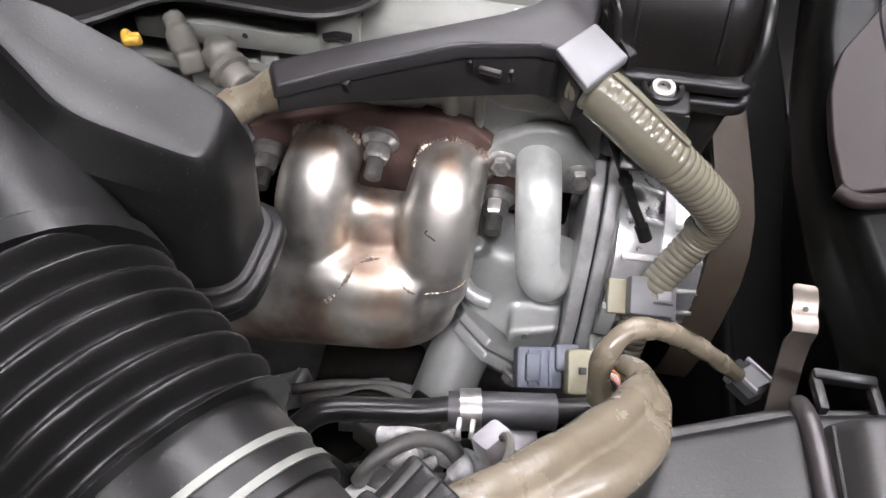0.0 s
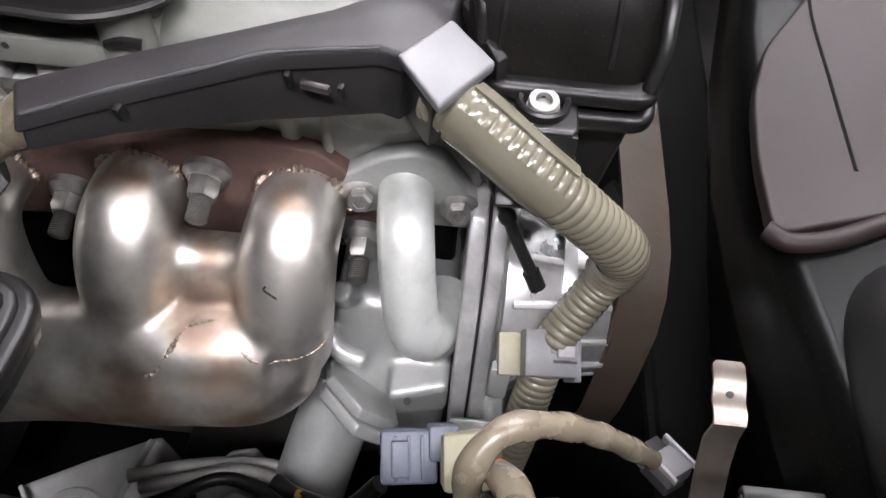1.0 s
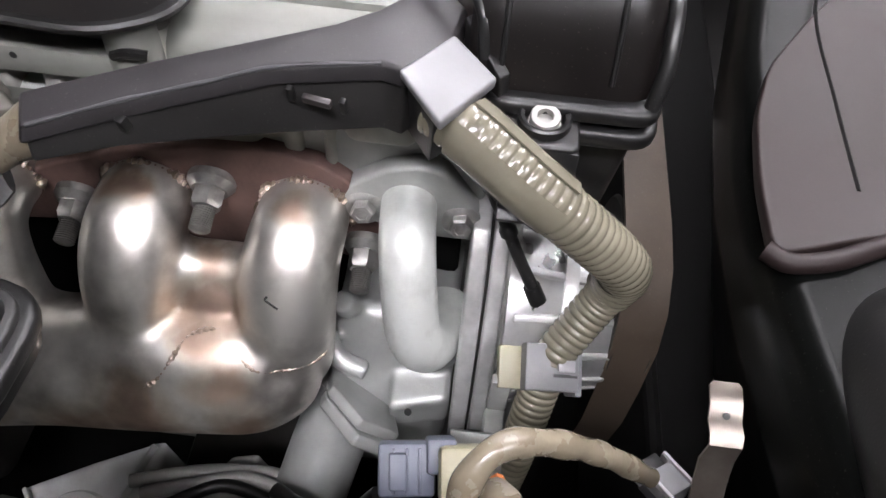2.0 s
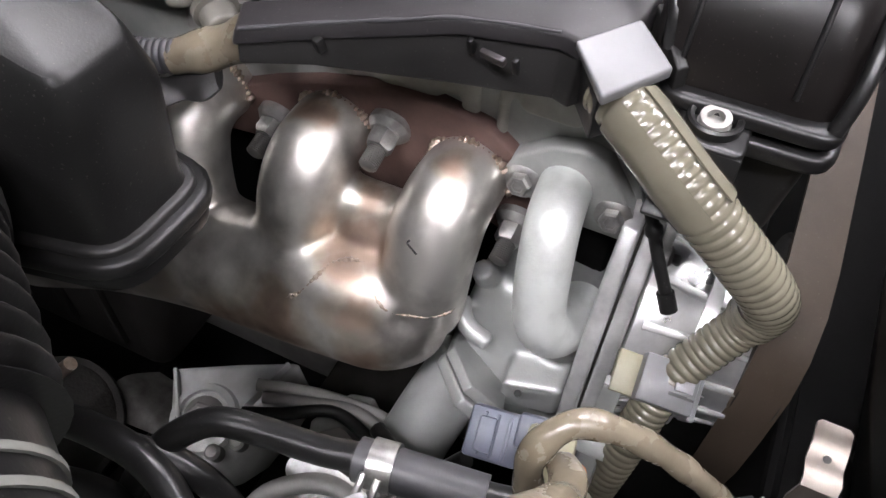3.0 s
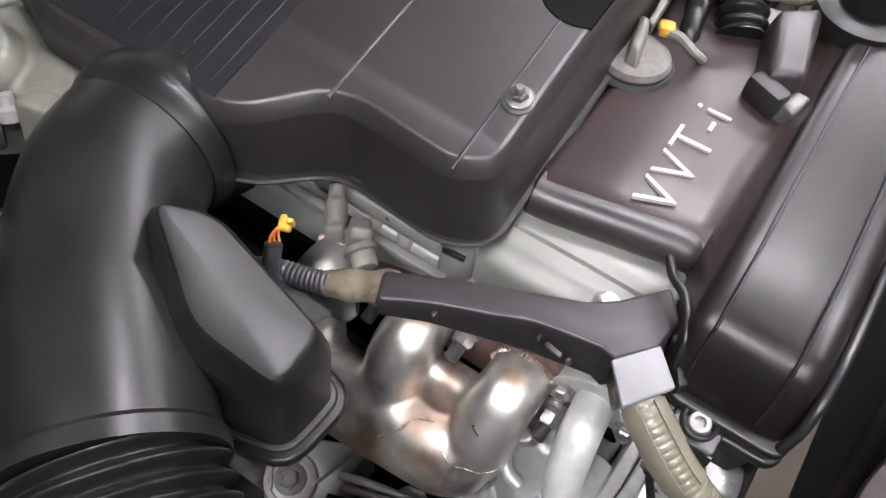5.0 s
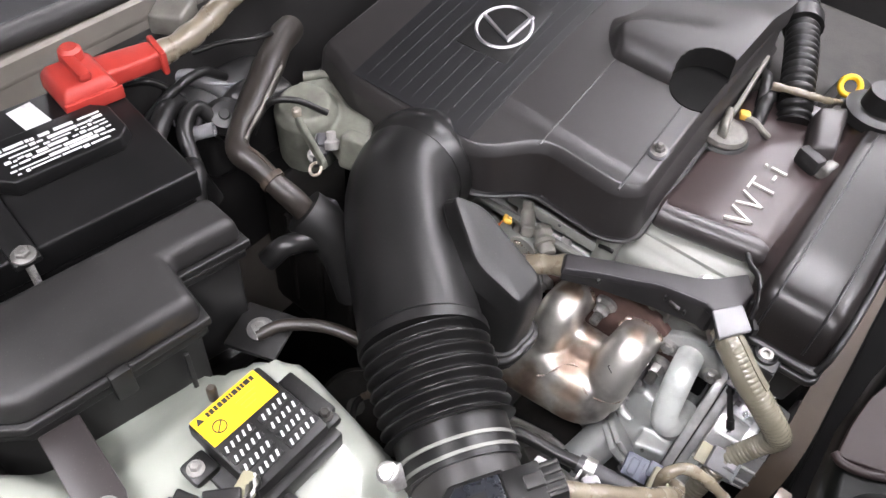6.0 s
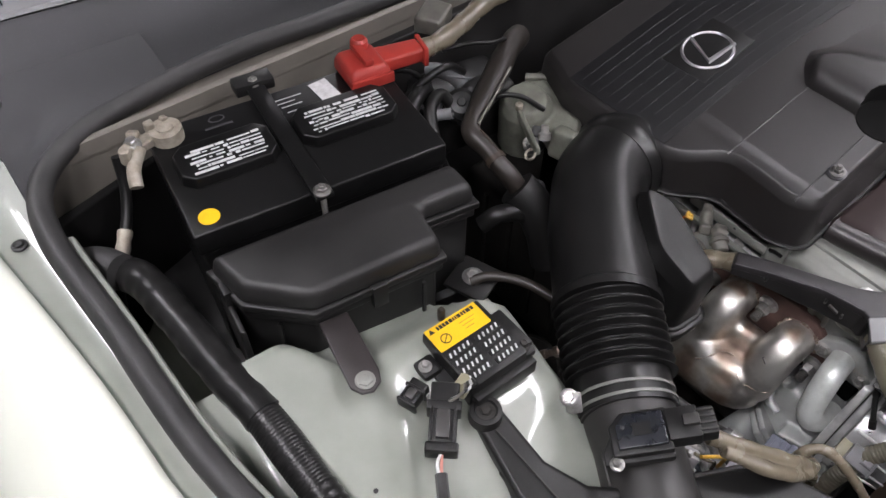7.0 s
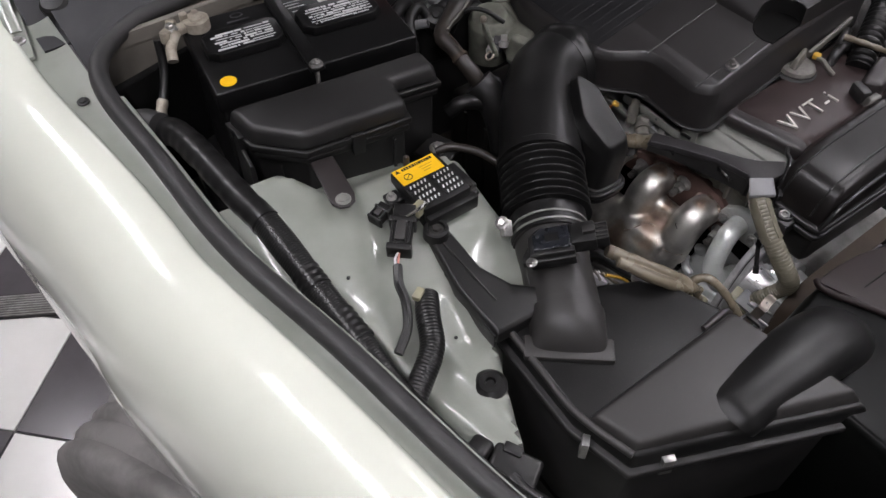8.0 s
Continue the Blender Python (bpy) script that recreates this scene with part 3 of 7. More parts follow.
seal_path = [(along(SEAL, y), y, along(RISE, y) + 0.004) for y in (-0.7, -0.5, -0.3, -0.121, 0.061, 0.237, 0.40, 0.53)] + [(-0.282, 0.60, 0.982), (-0.235, 0.645, 0.984), (-0.168, 0.668, 0.984), (-0.027, 0.683, 0.984), (0.13, 0.672, 0.984), (0.4, 0.66, 0.984), (0.8, 0.66, 0.984)]
seal = thing("hood_seal", (-0.25, 0.2, 0.9), "weathered black rubber hood seal along the bay edge", "rubber seal")
part("bulb", tube([(x, y, z) for x, y, z in seal_path], 0.0125, 160, 12), SEALR, seal)
part("carrier_strip", tube([(x + 0.013, y, z - 0.010) for x, y, z in seal_path[:8]], 0.006, 90, 8), PAINT_DIM, seal, "pale painted edge strip")


def cowl_point(x, v):
    y0, y1 = 0.675, 0.86 - 0.16 * (x + 0.3)
    z = 0.972 + 0.05 * smooth(0.1, 0.9, v) - 0.02 * math.exp(-((v - 0.35) / 0.12) ** 2)
    return x, y0 + (y1 - y0) * v, z


solo("cowl", thick(sheet(cowl_point, span(-0.33, 0.9, 40), span(0, 1, 20)), 0.003), COWLM, "dusty grey-black plastic windscreen cowl panel", "cowl panel", kind="structure")
CB = [(-0.300, 0.584), (-0.268, 0.632), (-0.21, 0.668), (-0.10, 0.690)]
CT = [(-0.296, 0.80), (-0.25, 0.79), (-0.19, 0.78), (-0.10, 0.765)]
lower, upper = spline([(x, y, 0.984) for x, y in CB], 20)[0], spline([(x, y, 1.004) for x, y in CT], 20)[0]
corner = sheet(lambda i, v: tuple(lower[i].lerp(upper[i], v) + Vector((0, 0, 0.004 * math.sin(v * math.pi) - 0.010 * math.exp(-(((i - 5) / 3.0) ** 2 + ((v - 0.28) / 0.12) ** 2))))), range(21), span(0, 1, 16))
solo("cowl_corner", thick(corner, 0.002), COWLM, "dusty dark plastic corner panel of the cowl", "cowl panel", kind="structure")
solo("hinge_cap", lathe([(0, 0), (0.019, 0), (0.019, 0.006), (0.015, 0.010), (0, 0.011)], 28, pose(-0.288, 0.735, 0.996, 12, -8, 0)), PLASTIC, "round black plastic cap beside the hood hinge", "cap")
solo("windscreen", thick(sheet(lambda x, v: (x, 0.865 - 0.16 * (x + 0.3) + 0.6 * v, 1.024 + 0.36 * v), span(-0.3, 0.9, 12), span(0, 1, 4)), 0.005), GLASS, "dark tinted windscreen glass", "windscreen", kind="structure")
moulding = thing("windscreen_moulding", (0, 0.8, 1.02), "pale ribbed strip along the windscreen base", "trim strip")
for i in range(44):
    x = -0.29 + 0.027 * i
    part("rib", block((0.0016, 0.050, 0.002), pose(x, 0.858 - 0.16 * (x + 0.3) + 0.030, 1.0315 + 0.018, 31, 0, -14), 0.0), SHADE_BLACK, moulding)
part("band", thick(sheet(lambda x, v: (x, 0.858 - 0.16 * (x + 0.3) + 0.055 * v, 1.0285 + 0.034 * v), span(-0.3, 0.9, 12), (0, 0.5, 1)), 0.002), GREY, moulding)
part("strip", tube([(x, 0.858 - 0.16 * (x + 0.3), 1.027) for x in span(-0.3, 0.9, 6)], 0.006, 60, 8, flat=0.4), GREY, moulding)
HOODY = [(0.70, 1.12), (0.66, 1.19), (0.56, 1.40), (0.44, 1.68), (0.34, 1.95), (0.27, 2.10)]


def hood_point(u, k):
    y, z = HOODY[k]
    x = 0.46 + (0.74 - 0.10 * (k / 5) ** 2) * u
    return x, y + 0.05 * u * u, z + 0.03 * u * u


# Out of view; set here to keep ceiling light off the rear bay.
hood = part("hood", thick(sheet(hood_point, span(-1, 1, 20), range(6)), 0.02), PAINT, fender, "raised hood panel", 60)
part("hood_liner", thick(sheet(lambda u, k: tuple(Vector(hood_point(u * 0.9, k)) + Vector((0, -0.045, -0.016))), span(-1, 1, 16), range(6)), 0.008), PLASTIC_ROUGH, hood, "black felt liner", 60)
hinge = part("hood_hinge", loft([[(-0.375, 0.66, 0.978), (-0.345, 0.66, 0.978), (-0.325, 0.80, 0.985), (-0.36, 0.80, 0.985)], [(-0.375, 0.66, 0.983), (-0.345, 0.66, 0.983), (-0.325, 0.80, 0.99), (-0.36, 0.80, 0.99)]], 0.001), PAINT_DIM, fender, "pale painted steel hood hinge")
part("arm", tube([(-0.35, 0.72, 0.985), (-0.345, 0.77, 1.0), (-0.33, 0.85, 1.03)], 0.010, 24, 10, flat=0.45), PAINT_DIM, hinge)
part("bolt", hexbolt((-0.352, 0.70, 0.985), (0, 0, 1), 0.006, 0.006), ZINC, hinge)

wm = pose(-0.393, 0.236, 0.315, 0, 0, 24) @ pose(0, 0, 0, 0, -90, 0)
tread = [(0.20, -0.10), (0.25, -0.108), (0.29, -0.104), (0.309, -0.092)] + [(0.315 - (0.008 if i % 3 == 0 else 0), -0.084 + 0.012 * i) for i in range(15)] + [(0.309, 0.092), (0.29, 0.104), (0.25, 0.108), (0.20, 0.10)]
tyre = part("front_tyre", lathe(tread, 56, wm), TYRE, fender, "dark grooved tyre turned outwards")
part("rim", lathe([(0.205, -0.09), (0.205, 0.098), (0.19, 0.104), (0.178, 0.085), (0.06, 0.07), (0.03, 0.085), (0, 0.085)], 48, wm), ALU, tyre, "alloy rim")

# dark mass of the lower bay
block_ob = thing("engine_block", (0.45, 0.15, 0.35), "dirty cast engine block and cylinder head", "engine")
part("block", block((0.26, 0.62, 0.36), pose(0.52, 0.22, 0.52), 0.01), CAST_DARK, block_ob)
part("cylinder_head", block((0.20, 0.56, 0.078), pose(0.455, 0.245, 0.791), 0.004), CAST, block_ob, "grey cast aluminium cylinder head")
# Black in place of the deep shade between head and manifold.
part("head_lower", block((0.19, 0.54, 0.15), pose(0.462, 0.245, 0.676), 0.006), SHADE_BLACK, block_ob, "lower side of the head, deep shade put into its black")
CC = [(0.350, 0.835), (0.352, 0.858), (0.356, 0.866), (0.361, 0.869), (0.365, 0.870), (0.367, 0.874), (0.372, 0.877), (0.3765, 0.8775), (0.3778, 0.8755), (0.3805, 0.8755), (0.3818, 0.8785), (0.392, 0.881), (0.62, 0.881), (0.62, 0.835)]
CE = [(0.356, 0.836), (0.357, 0.856), (0.360, 0.862), (0.364, 0.865), (0.368, 0.866), (0.370, 0.869), (0.374, 0.871), (0.3775, 0.8715), (0.3788, 0.8695), (0.3815, 0.8695), (0.3828, 0.8722), (0.392, 0.875), (0.62, 0.875), (0.62, 0.836)]
part("cam_cover", loft([[(x, y, z) for x, z in s] for y, s in ((-0.010, CE), (-0.004, CC), (0.03, CC), (0.07, CC), (0.104, CC), (0.111, [((p[0] + q[0]) / 2, (p[1] + q[1]) / 2) for p, q in zip(CC, CE)]), (0.116, CE))], 0.0), CASTW, block_ob, "pale cast aluminium cam cover", 50)
part("cam_cover_rear", loft([[(0.362, 0.118, 0.835), (0.62, 0.118, 0.835), (0.62, 0.232, 0.835), (0.362, 0.232, 0.835)], [(0.370, 0.119, 0.882), (0.62, 0.119, 0.882), (0.62, 0.230, 0.882), (0.370, 0.230, 0.882)]], 0.004), CAST_DARK, block_ob)
# Black in place of the shadow under the engine cover.
part("rear_housing", loft([[(0.380, 0.236, 0.815), (0.62, 0.236, 0.815), (0.62, 0.52, 0.815), (0.380, 0.52, 0.815)], [(0.386, 0.237, 0.868), (0.62, 0.237, 0.868), (0.62, 0.52, 0.868), (0.386, 0.52, 0.868)]], 0.006), SHADE_BLACK, block_ob, "rear end of the head, shade put into its black")
part("cover_bolt", hexbolt((0.3660, 0.0265, 0.8735), (-0.2, 0, 1), 0.0058, 0.007), ZINC, block_ob, "zinc flange bolt")
part("ledge_bar", block((0.014, 0.12, 0.016), pose(0.3545, 0.190, 0.853), 0.004), CASTW, block_ob)
part("ledge_rail", block((0.008, 0.15, 0.007), pose(0.340, 0.203, 0.838), 0.002), CASTW, block_ob)
part("ledge_hole", lathe([(0, 0), (0.0018, 0), (0.0018, 0.0008), (0, 0.0008)], 12, aim((0.3482, 0.182, 0.856), (-1, 0, 0))), INK, block_ob)
for y, z in ((0.129, 0.884), (0.30, 0.884)):
    boss = part("bolt_boss", lathe([(0.013, -0.05), (0.0115, -0.01), (0.0115, 0.0), (0.007, 0.001), (0, 0.001)], 20, pose(0.356, y, z)), CASTW, block_ob)
    part("stud_end", lathe([(0, 0), (0.0052, 0), (0.0050, 0.008), (0.003, 0.0088), (0, 0.009)], 14, pose(0.358, y, z)), IRON, boss)


part("gasket_lump", tube([(0.345, 0.118, 0.866), (0.343, 0.126, 0.868), (0.344, 0.133, 0.865)], lambda f, s: 0.0024, 16, 8), RUBBER, block_ob)

random.seed(5)
side_cast = [block((0.030, 0.128, 0.074), pose(0.3745, 0.062, 0.826), 0.004), block((0.016, 0.050, 0.022), pose(0.3595, 0.102, 0.822, 0, 10, 0), 0.004), block((0.018, 0.034, 0.026), pose(0.358, 0.018, 0.836), 0.004)]
for y, w, h in ((0.044, 0.006, 0.060), (0.062, 0.010, 0.052), (0.084, 0.005, 0.060), (0.106, 0.007, 0.050), (0.121, 0.005, 0.044)):
    side_cast.append(block((0.016, w, h), pose(0.3605, y, 0.830 + random.uniform(-0.004, 0.004), 0, 4, random.uniform(-8, 8)), 0.002))
for y, z in ((0.073, 0.822), (0.094, 0.828), (0.030, 0.828)):
    side_cast.append(lathe([(0, 0), (0.009, 0), (0.008, 0.008), (0, 0.009)], 16, aim((0.362, y, z), (-1, 0, 0.5))))
part("head_side", fused(side_cast, 0.0020, 3), HEADM, block_ob, "pale ribbed casting over the exhaust flange", 60)
for y in (0.172, 0.198, 0.232):
    part("head_rib", block((0.016, random.uniform(0.007, 0.013), 0.050), pose(0.360, y, 0.830, 0, 10, random.uniform(-8, 8)), 0.003, 3), CAST_DARK, block_ob)
# Added to close the view below; its near-black stands for deep shade.
solo("under_tray", block((1.1, 1.3, 0.02), pose(0.35, 0.0, 0.30), 0.002), SHADE_BLACK, "dark plastic tray under the engine", "undertray", kind="structure")
solo("crossmember", block((1.0, 0.10, 0.10), pose(0.35, 0.13, 0.42), 0.01), IRON, "dark steel crossmember below the engine", "crossmember", kind="structure")
solo("far_inner_wing", block((0.02, 1.25, 0.62), pose(1.03, 0.0, 0.61), 0.004), PLASTIC_ROUGH, "dark inner wing panel on the far side", "body panel", kind="structure")
solo("frame_rail", block((0.09, 1.2, 0.14), pose(0.02, 0.05, 0.52), 0.01), IRON, "dark steel frame rail under the apron", "frame rail", kind="structure")
# Near-black in place of the shade at the front of the bay.
solo("radiator_support", block((0.9, 0.05, 0.45), pose(0.35, -0.42, 0.62), 0.01), SHADE_BLACK, "dark radiator support panel", "radiator support", kind="structure")

# ---- battery ----
BT = pose(-0.195, 0.437, 0.0, 0, 0, -9.3)
BW, BD, BTOP = 0.2726, 0.168, 0.992


def rect(a, b, c, d):
    return [(a, b), (c, b), (c, d), (a, d)]


battery = thing("car_battery", BT @ Vector((BW / 2, BD / 2, 0.79)), "black car battery with two raised caps and white print", "car battery")
part("case", prism(rect(0.004, 0.004, BW - 0.004, BD - 0.004), 0.79, BTOP - 0.03, 0.004, m=BT), BATT, battery)
part("lid", prism(rect(0, 0, BW, BD), BTOP - 0.029, BTOP, 0.003, m=BT), BATT, battery)
for a, b in ((0.012, 0.116), (0.140, 0.252)):
    oct_ = [(a + 0.012, 0.058), (b - 0.012, 0.058), (b, 0.070), (b, 0.104), (b - 0.012, 0.116), (a + 0.012, 0.116), (a, 0.104), (a, 0.070)]
    cap = part("vent_cap", prism(oct_, BTOP, BTOP + 0.013, 0.002, taper=0.002, m=BT), BATT, battery)
    random.seed(int(a * 1000))
    for r in range(7):
        x = a + 0.010 + random.uniform(0, 0.010)
        while x < b - 0.016:
            w = random.choice((0.003, 0.005, 0.009, 0.016, 0.024))
            part("print_bar", block((min(w, b - 0.012 - x), random.choice((0.0014, 0.002, 0.0034)), 0.0006), BT @ pose(x + min(w, b - 0.012 - x) / 2, 0.067 + 0.0055 * r + random.uniform(-0.0008, 0.0008), BTOP + 0.0131), 0.0), WHITE, cap)
            x += w + random.choice((0.0008, 0.0015, 0.004))
part("round_sticker", lathe([(0, 0), (0.0105, 0), (0.0105, 0.0006), (0, 0.0006)], 32, BT @ pose(0.022, 0.019, BTOP)), YELLOW, battery, "round yellow sticker")
part("barcode_sticker", block((0.022, 0.038, 0.0006), BT @ pose(0.196, 0.142, BTOP + 0.0003, 0, 0, 8), 0.0), WHITE, battery, "white barcode sticker")
for i, (x, y, w) in enumerate(((0.150, 0.150, 0.03), (0.150, 0.143, 0.02), (0.152, 0.136, 0.024), (0.155, 0.126, 0.03), (0.06, 0.122, 0.05), (0.068, 0.141, 0.030))):
    part("print_bar", block((w, 0.0010 if i < 5 else 0.0034, 0.0006), BT @ pose(x + w / 2 - 0.010, y, BTOP + 0.0003), 0.0), WHITE if i < 5 else SLEEVE, battery)
part("oval_mark", moved(lathe([(0.0052, 0), (0.0064, 0), (0.0064, 0.0006), (0.0052, 0.0006), (0.0052, 0)], 24), BT @ pose(0.074, 0.1535, BTOP) @ Matrix.Diagonal((1.4, 0.9, 1, 1))), SLEEVE, battery)
part("terminal_post", lathe([(0, 0), (0.009, 0), (0.0085, 0.018), (0, 0.018)], 16, BT @ pose(0.02, 0.145, BTOP)), LEAD, battery)
hold = thing("battery_hold_down", BT @ Vector((0.128, BD / 2, BTOP)), "black steel battery hold-down bar with threaded rods", "hold-down bar")
part("bar", block((0.020, BD + 0.03, 0.006), BT @ pose(0.128, BD / 2, BTOP + 0.0045), 0.0015), BATT, hold)
part("bar_foot", block((0.045, 0.022, 0.014), BT @ pose(0.128, BD + 0.018, BTOP + 0.006), 0.002), PLASTIC, hold)
for v in (-0.008, BD + 0.015):
    part("rod", stud(BT @ Vector((0.128, v, BTOP - 0.03)), (0, 0, 1), 0.0032, 0.046), STUDM, hold)
    part("nut", hexbolt(BT @ Vector((0.128, v, BTOP + 0.008)), (0, 0, 1), 0.0058, 0.006), STUDM, hold)
neg = thing("negative_terminal", BT @ Vector((0.0, 0.14, BTOP)), "corroded lead battery clamp with a taped cable", "battery clamp")
part("ring", lathe([(0.009, 0), (0.017, 0), (0.017, 0.014), (0.009, 0.014), (0.009, 0)], 20, BT @ pose(0.02, 0.145, BTOP + 0.002)), LEAD, neg)
part("lug", fused([block((0.032, 0.016, 0.010), BT @ pose(-0.006, 0.141, BTOP + 0.009, 0, 8, 25), 0.002), block((0.016, 0.013, 0.018), BT @ pose(-0.022, 0.132, BTOP + 0.011, 14, 0, 40), 0.002), lathe([(0, 0), (0.007, 0), (0.006, 0.016), (0, 0.016)], 10, BT @ pose(-0.026, 0.122, BTOP + 0.008)), block((0.010, 0.008, 0.012), BT @ pose(0.006, 0.152, BTOP + 0.019, 12, 0, 10), 0.0015), block((0.010, 0.012, 0.008), BT @ pose(-0.012, 0.150, BTOP + 0.016, 0, 20, 60), 0.0015), block((0.008, 0.008, 0.010), BT @ pose(0.022, 0.160, BTOP + 0.014, 0, 20, 20), 0.0015)], 0.0012, 1), LEAD, neg)
part("bolt", hexbolt(BT @ Vector((-0.016, 0.135, BTOP + 0.016)), (0, 0, 1), 0.006, 0.008), ZINC, neg)
part("crimp", tube([BT @ Vector(p) for p in ((-0.012, 0.130, BTOP + 0.012), (-0.024, 0.110, BTOP + 0.006), (-0.028, 0.095, BTOP - 0.004))], 0.007, 20, 10), LEAD, neg)
NEG = [(-0.205, 0.588, 0.990), (-0.210, 0.578, 0.962), (-0.224, 0.560, 0.935), (-0.246, 0.534, 0.916), (-0.266, 0.505, 0.905), (-0.280, 0.47, 0.885)]
part("cable", tube(NEG, 0.006, 48, 10), RUBBER, neg, "black battery cable")
part("tape", tube([(-0.232, 0.551, 0.927), (-0.246, 0.534, 0.916), (-0.262, 0.511, 0.907)], lambda f, s: 0.0076 + 0.0005 * math.sin(s * 400), 24, 12), LEAD, neg, "pale tape wrapped round the cable")
pos = thing("positive_terminal_cover", BT @ Vector((0.25, 0.16, BTOP)), "red plastic cover on the positive battery terminal", "terminal cover")
part("cap", loft([[BT @ Vector((u, v, BTOP + h)) for u, v in rect(0.221 + g, 0.121 + g, 0.271 - g, 0.176 - g)] for g, h in ((0.0, 0.0), (0.001, 0.016), (0.006, 0.024))], 0.004), RED, pos)
part("cap_ridge", block((0.012, 0.044, 0.010), BT @ pose(0.247, 0.150, BTOP + 0.027, 0, 0, 0), 0.004), RED, pos)
part("knob", lathe([(0, 0), (0.011, 0), (0.010, 0.010), (0.007, 0.013), (0, 0.013)], 20, BT @ pose(0.252, 0.168, BTOP + 0.022)), RED, pos)
part("skirt", block((0.052, 0.004, 0.014), BT @ pose(0.246, 0.120, BTOP + 0.008), 0.0015), RED, pos)
part("spout", loft([[BT @ Vector(p) for p in ((0.264, 0.134, BTOP + a), (0.264, 0.166, BTOP + a), (0.318, 0.156, BTOP + a + 0.002), (0.318, 0.130, BTOP + a + 0.002))] for a in (0.002, 0.020)], 0.004), RED, pos)
part("spout_lip", block((0.006, 0.034, 0.024), BT @ pose(0.319, 0.143, BTOP + 0.012, 0, 0, -6), 0.002), RED, pos)
part("cable_sleeve", tube([BT @ Vector(p) for p in ((0.316, 0.143, BTOP + 0.012), (0.345, 0.150, BTOP + 0.010), (0.385, 0.165, BTOP + 0.012), (0.43, 0.182, BTOP + 0.020), (0.50, 0.19, BTOP + 0.026), (0.60, 0.20, BTOP + 0.020))], lambda f, s: 0.0115 + 0.0008 * math.sin(s * 180), 60, 14), TAN_TAPE, pos, "tan taped cable sleeve")
solo("cable_guide", loft([[BT @ Vector(p) for p in ((0.338, 0.200, BTOP + a), (0.362, 0.176, BTOP + a), (0.392, 0.196, BTOP + a + 0.006), (0.372, 0.226, BTOP + a + 0.006))] for a in (-0.006, 0.016)], 0.004), BEIGE, "dusty grey plastic cable guide beside the red cover", "cable guide")

# ---- relay box ----
RB = [(-0.196, 0.420), (-0.190, 0.366), (-0.143, 0.316), (-0.006, 0.296), (0.004, 0.344), (0.066, 0.332), (0.070, 0.380)]
relay = thing("relay_box", (-0.07, 0.36, 0.79), "black plastic relay box with a stepped clip-on lid", "relay box")
part("base", prism(grown(RB, -0.006), 0.82, 0.953, 0.003), PLASTIC, relay)
part("base_rim", prism(grown(RB, -0.001), 0.938, 0.948, 0.0025), PLASTIC, relay)
part("lid_rim", prism(grown(RB, 0.002), 0.951, 0.960, 0.002), PLASTIC, relay)
part("lid", prism(RB, 0.958, 0.984, 0.0085, 4, taper=0.004), PLASTIC_ROUGH, relay, "dusty charcoal lid")
for x, y, rz in ((-0.030, 0.2985, -8), (-0.118, 0.3105, -8), (-0.168, 0.343, -48)):
    part("wall_rib", block((0.004, 0.004, 0.090), pose(x, y, 0.890, 0, 0, rz), 0.001), PLASTIC, relay)
part("side_flange", loft([[(-0.206, 0.345, 0.86), (-0.200, 0.340, 0.86), (-0.186, 0.420, 0.86), (-0.192, 0.424, 0.86)], [(-0.204, 0.350, 0.945), (-0.199, 0.346, 0.945), (-0.188, 0.418, 0.945), (-0.193, 0.420, 0.945)]], 0.0015), PLASTIC, relay)
for x, y, rz in ((-0.078, 0.305, -8), (-0.194, 0.39, 83)):
    part("clip", block((0.016, 0.008, 0.030), pose(x, y, 0.948, 0, 0, rz), 0.0015), PLASTIC, relay)
brk = part("bracket", loft([[(-0.141, 0.316, 0.938), (-0.112, 0.311, 0.938), (-0.1255, 0.240, 0.940), (-0.131, 0.229, 0.941), (-0.142, 0.2245, 0.941), (-0.152, 0.229, 0.941), (-0.1565, 0.240, 0.940)], [(-0.141, 0.316, 0.943), (-0.112, 0.311, 0.943), (-0.1255, 0.240, 0.945), (-0.131, 0.229, 0.945), (-0.142, 0.2245, 0.945), (-0.152, 0.229, 0.945), (-0.1565, 0.240, 0.945)]], 0.0015), COVER, relay, "brownish plastic mounting tab")
part("bolt", hexbolt((-0.142, 0.238, 0.945), (0, 0, 1), 0.0075, 0.004, 1.25), CASTW, brk)

# ---- fuse block ----
FB = pose(-0.034, 0.216, 0.930, 0, 0, -1)
fuse = thing("fuse_block", (-0.034, 0.216, 0.90), "black fuse block with a yellow warning label", "fuse block")
part("body", block((0.068, 0.076, 0.034), FB @ pose(0, 0, -0.017), 0.003), PLASTIC, fuse)
lab = part("label", block((0.060, 0.028, 0.0006), FB @ pose(-0.002, 0.023, 0.0004), 0.0), YELLOW, fuse, "yellow warning label with black marks")
random.seed(3)
x = -0.020
while x < 0.024:
    w = random.uniform(0.0015, 0.0045)
    part("label_bar", block((w, 0.0042, 0.0005), FB @ pose(x + w / 2, 0.0325, 0.0009), 0.0), INK, lab)
    x += w + 0.0009
part("label_triangle", moved(prism([(-0.0032, -0.0024), (0.0032, -0.0024), (0, 0.0032)], 0, 0.0005, 0.0), FB @ pose(-0.0265, 0.0325, 0.0008)), INK, lab)
for k in range(3):
    part("label_bar", block((0.018 - 0.004 * k, 0.0007, 0.0005), FB @ pose(0.010 - 0.001 * k, 0.0250 - 0.0042 * k, 0.0009), 0.0), AMBER, lab)
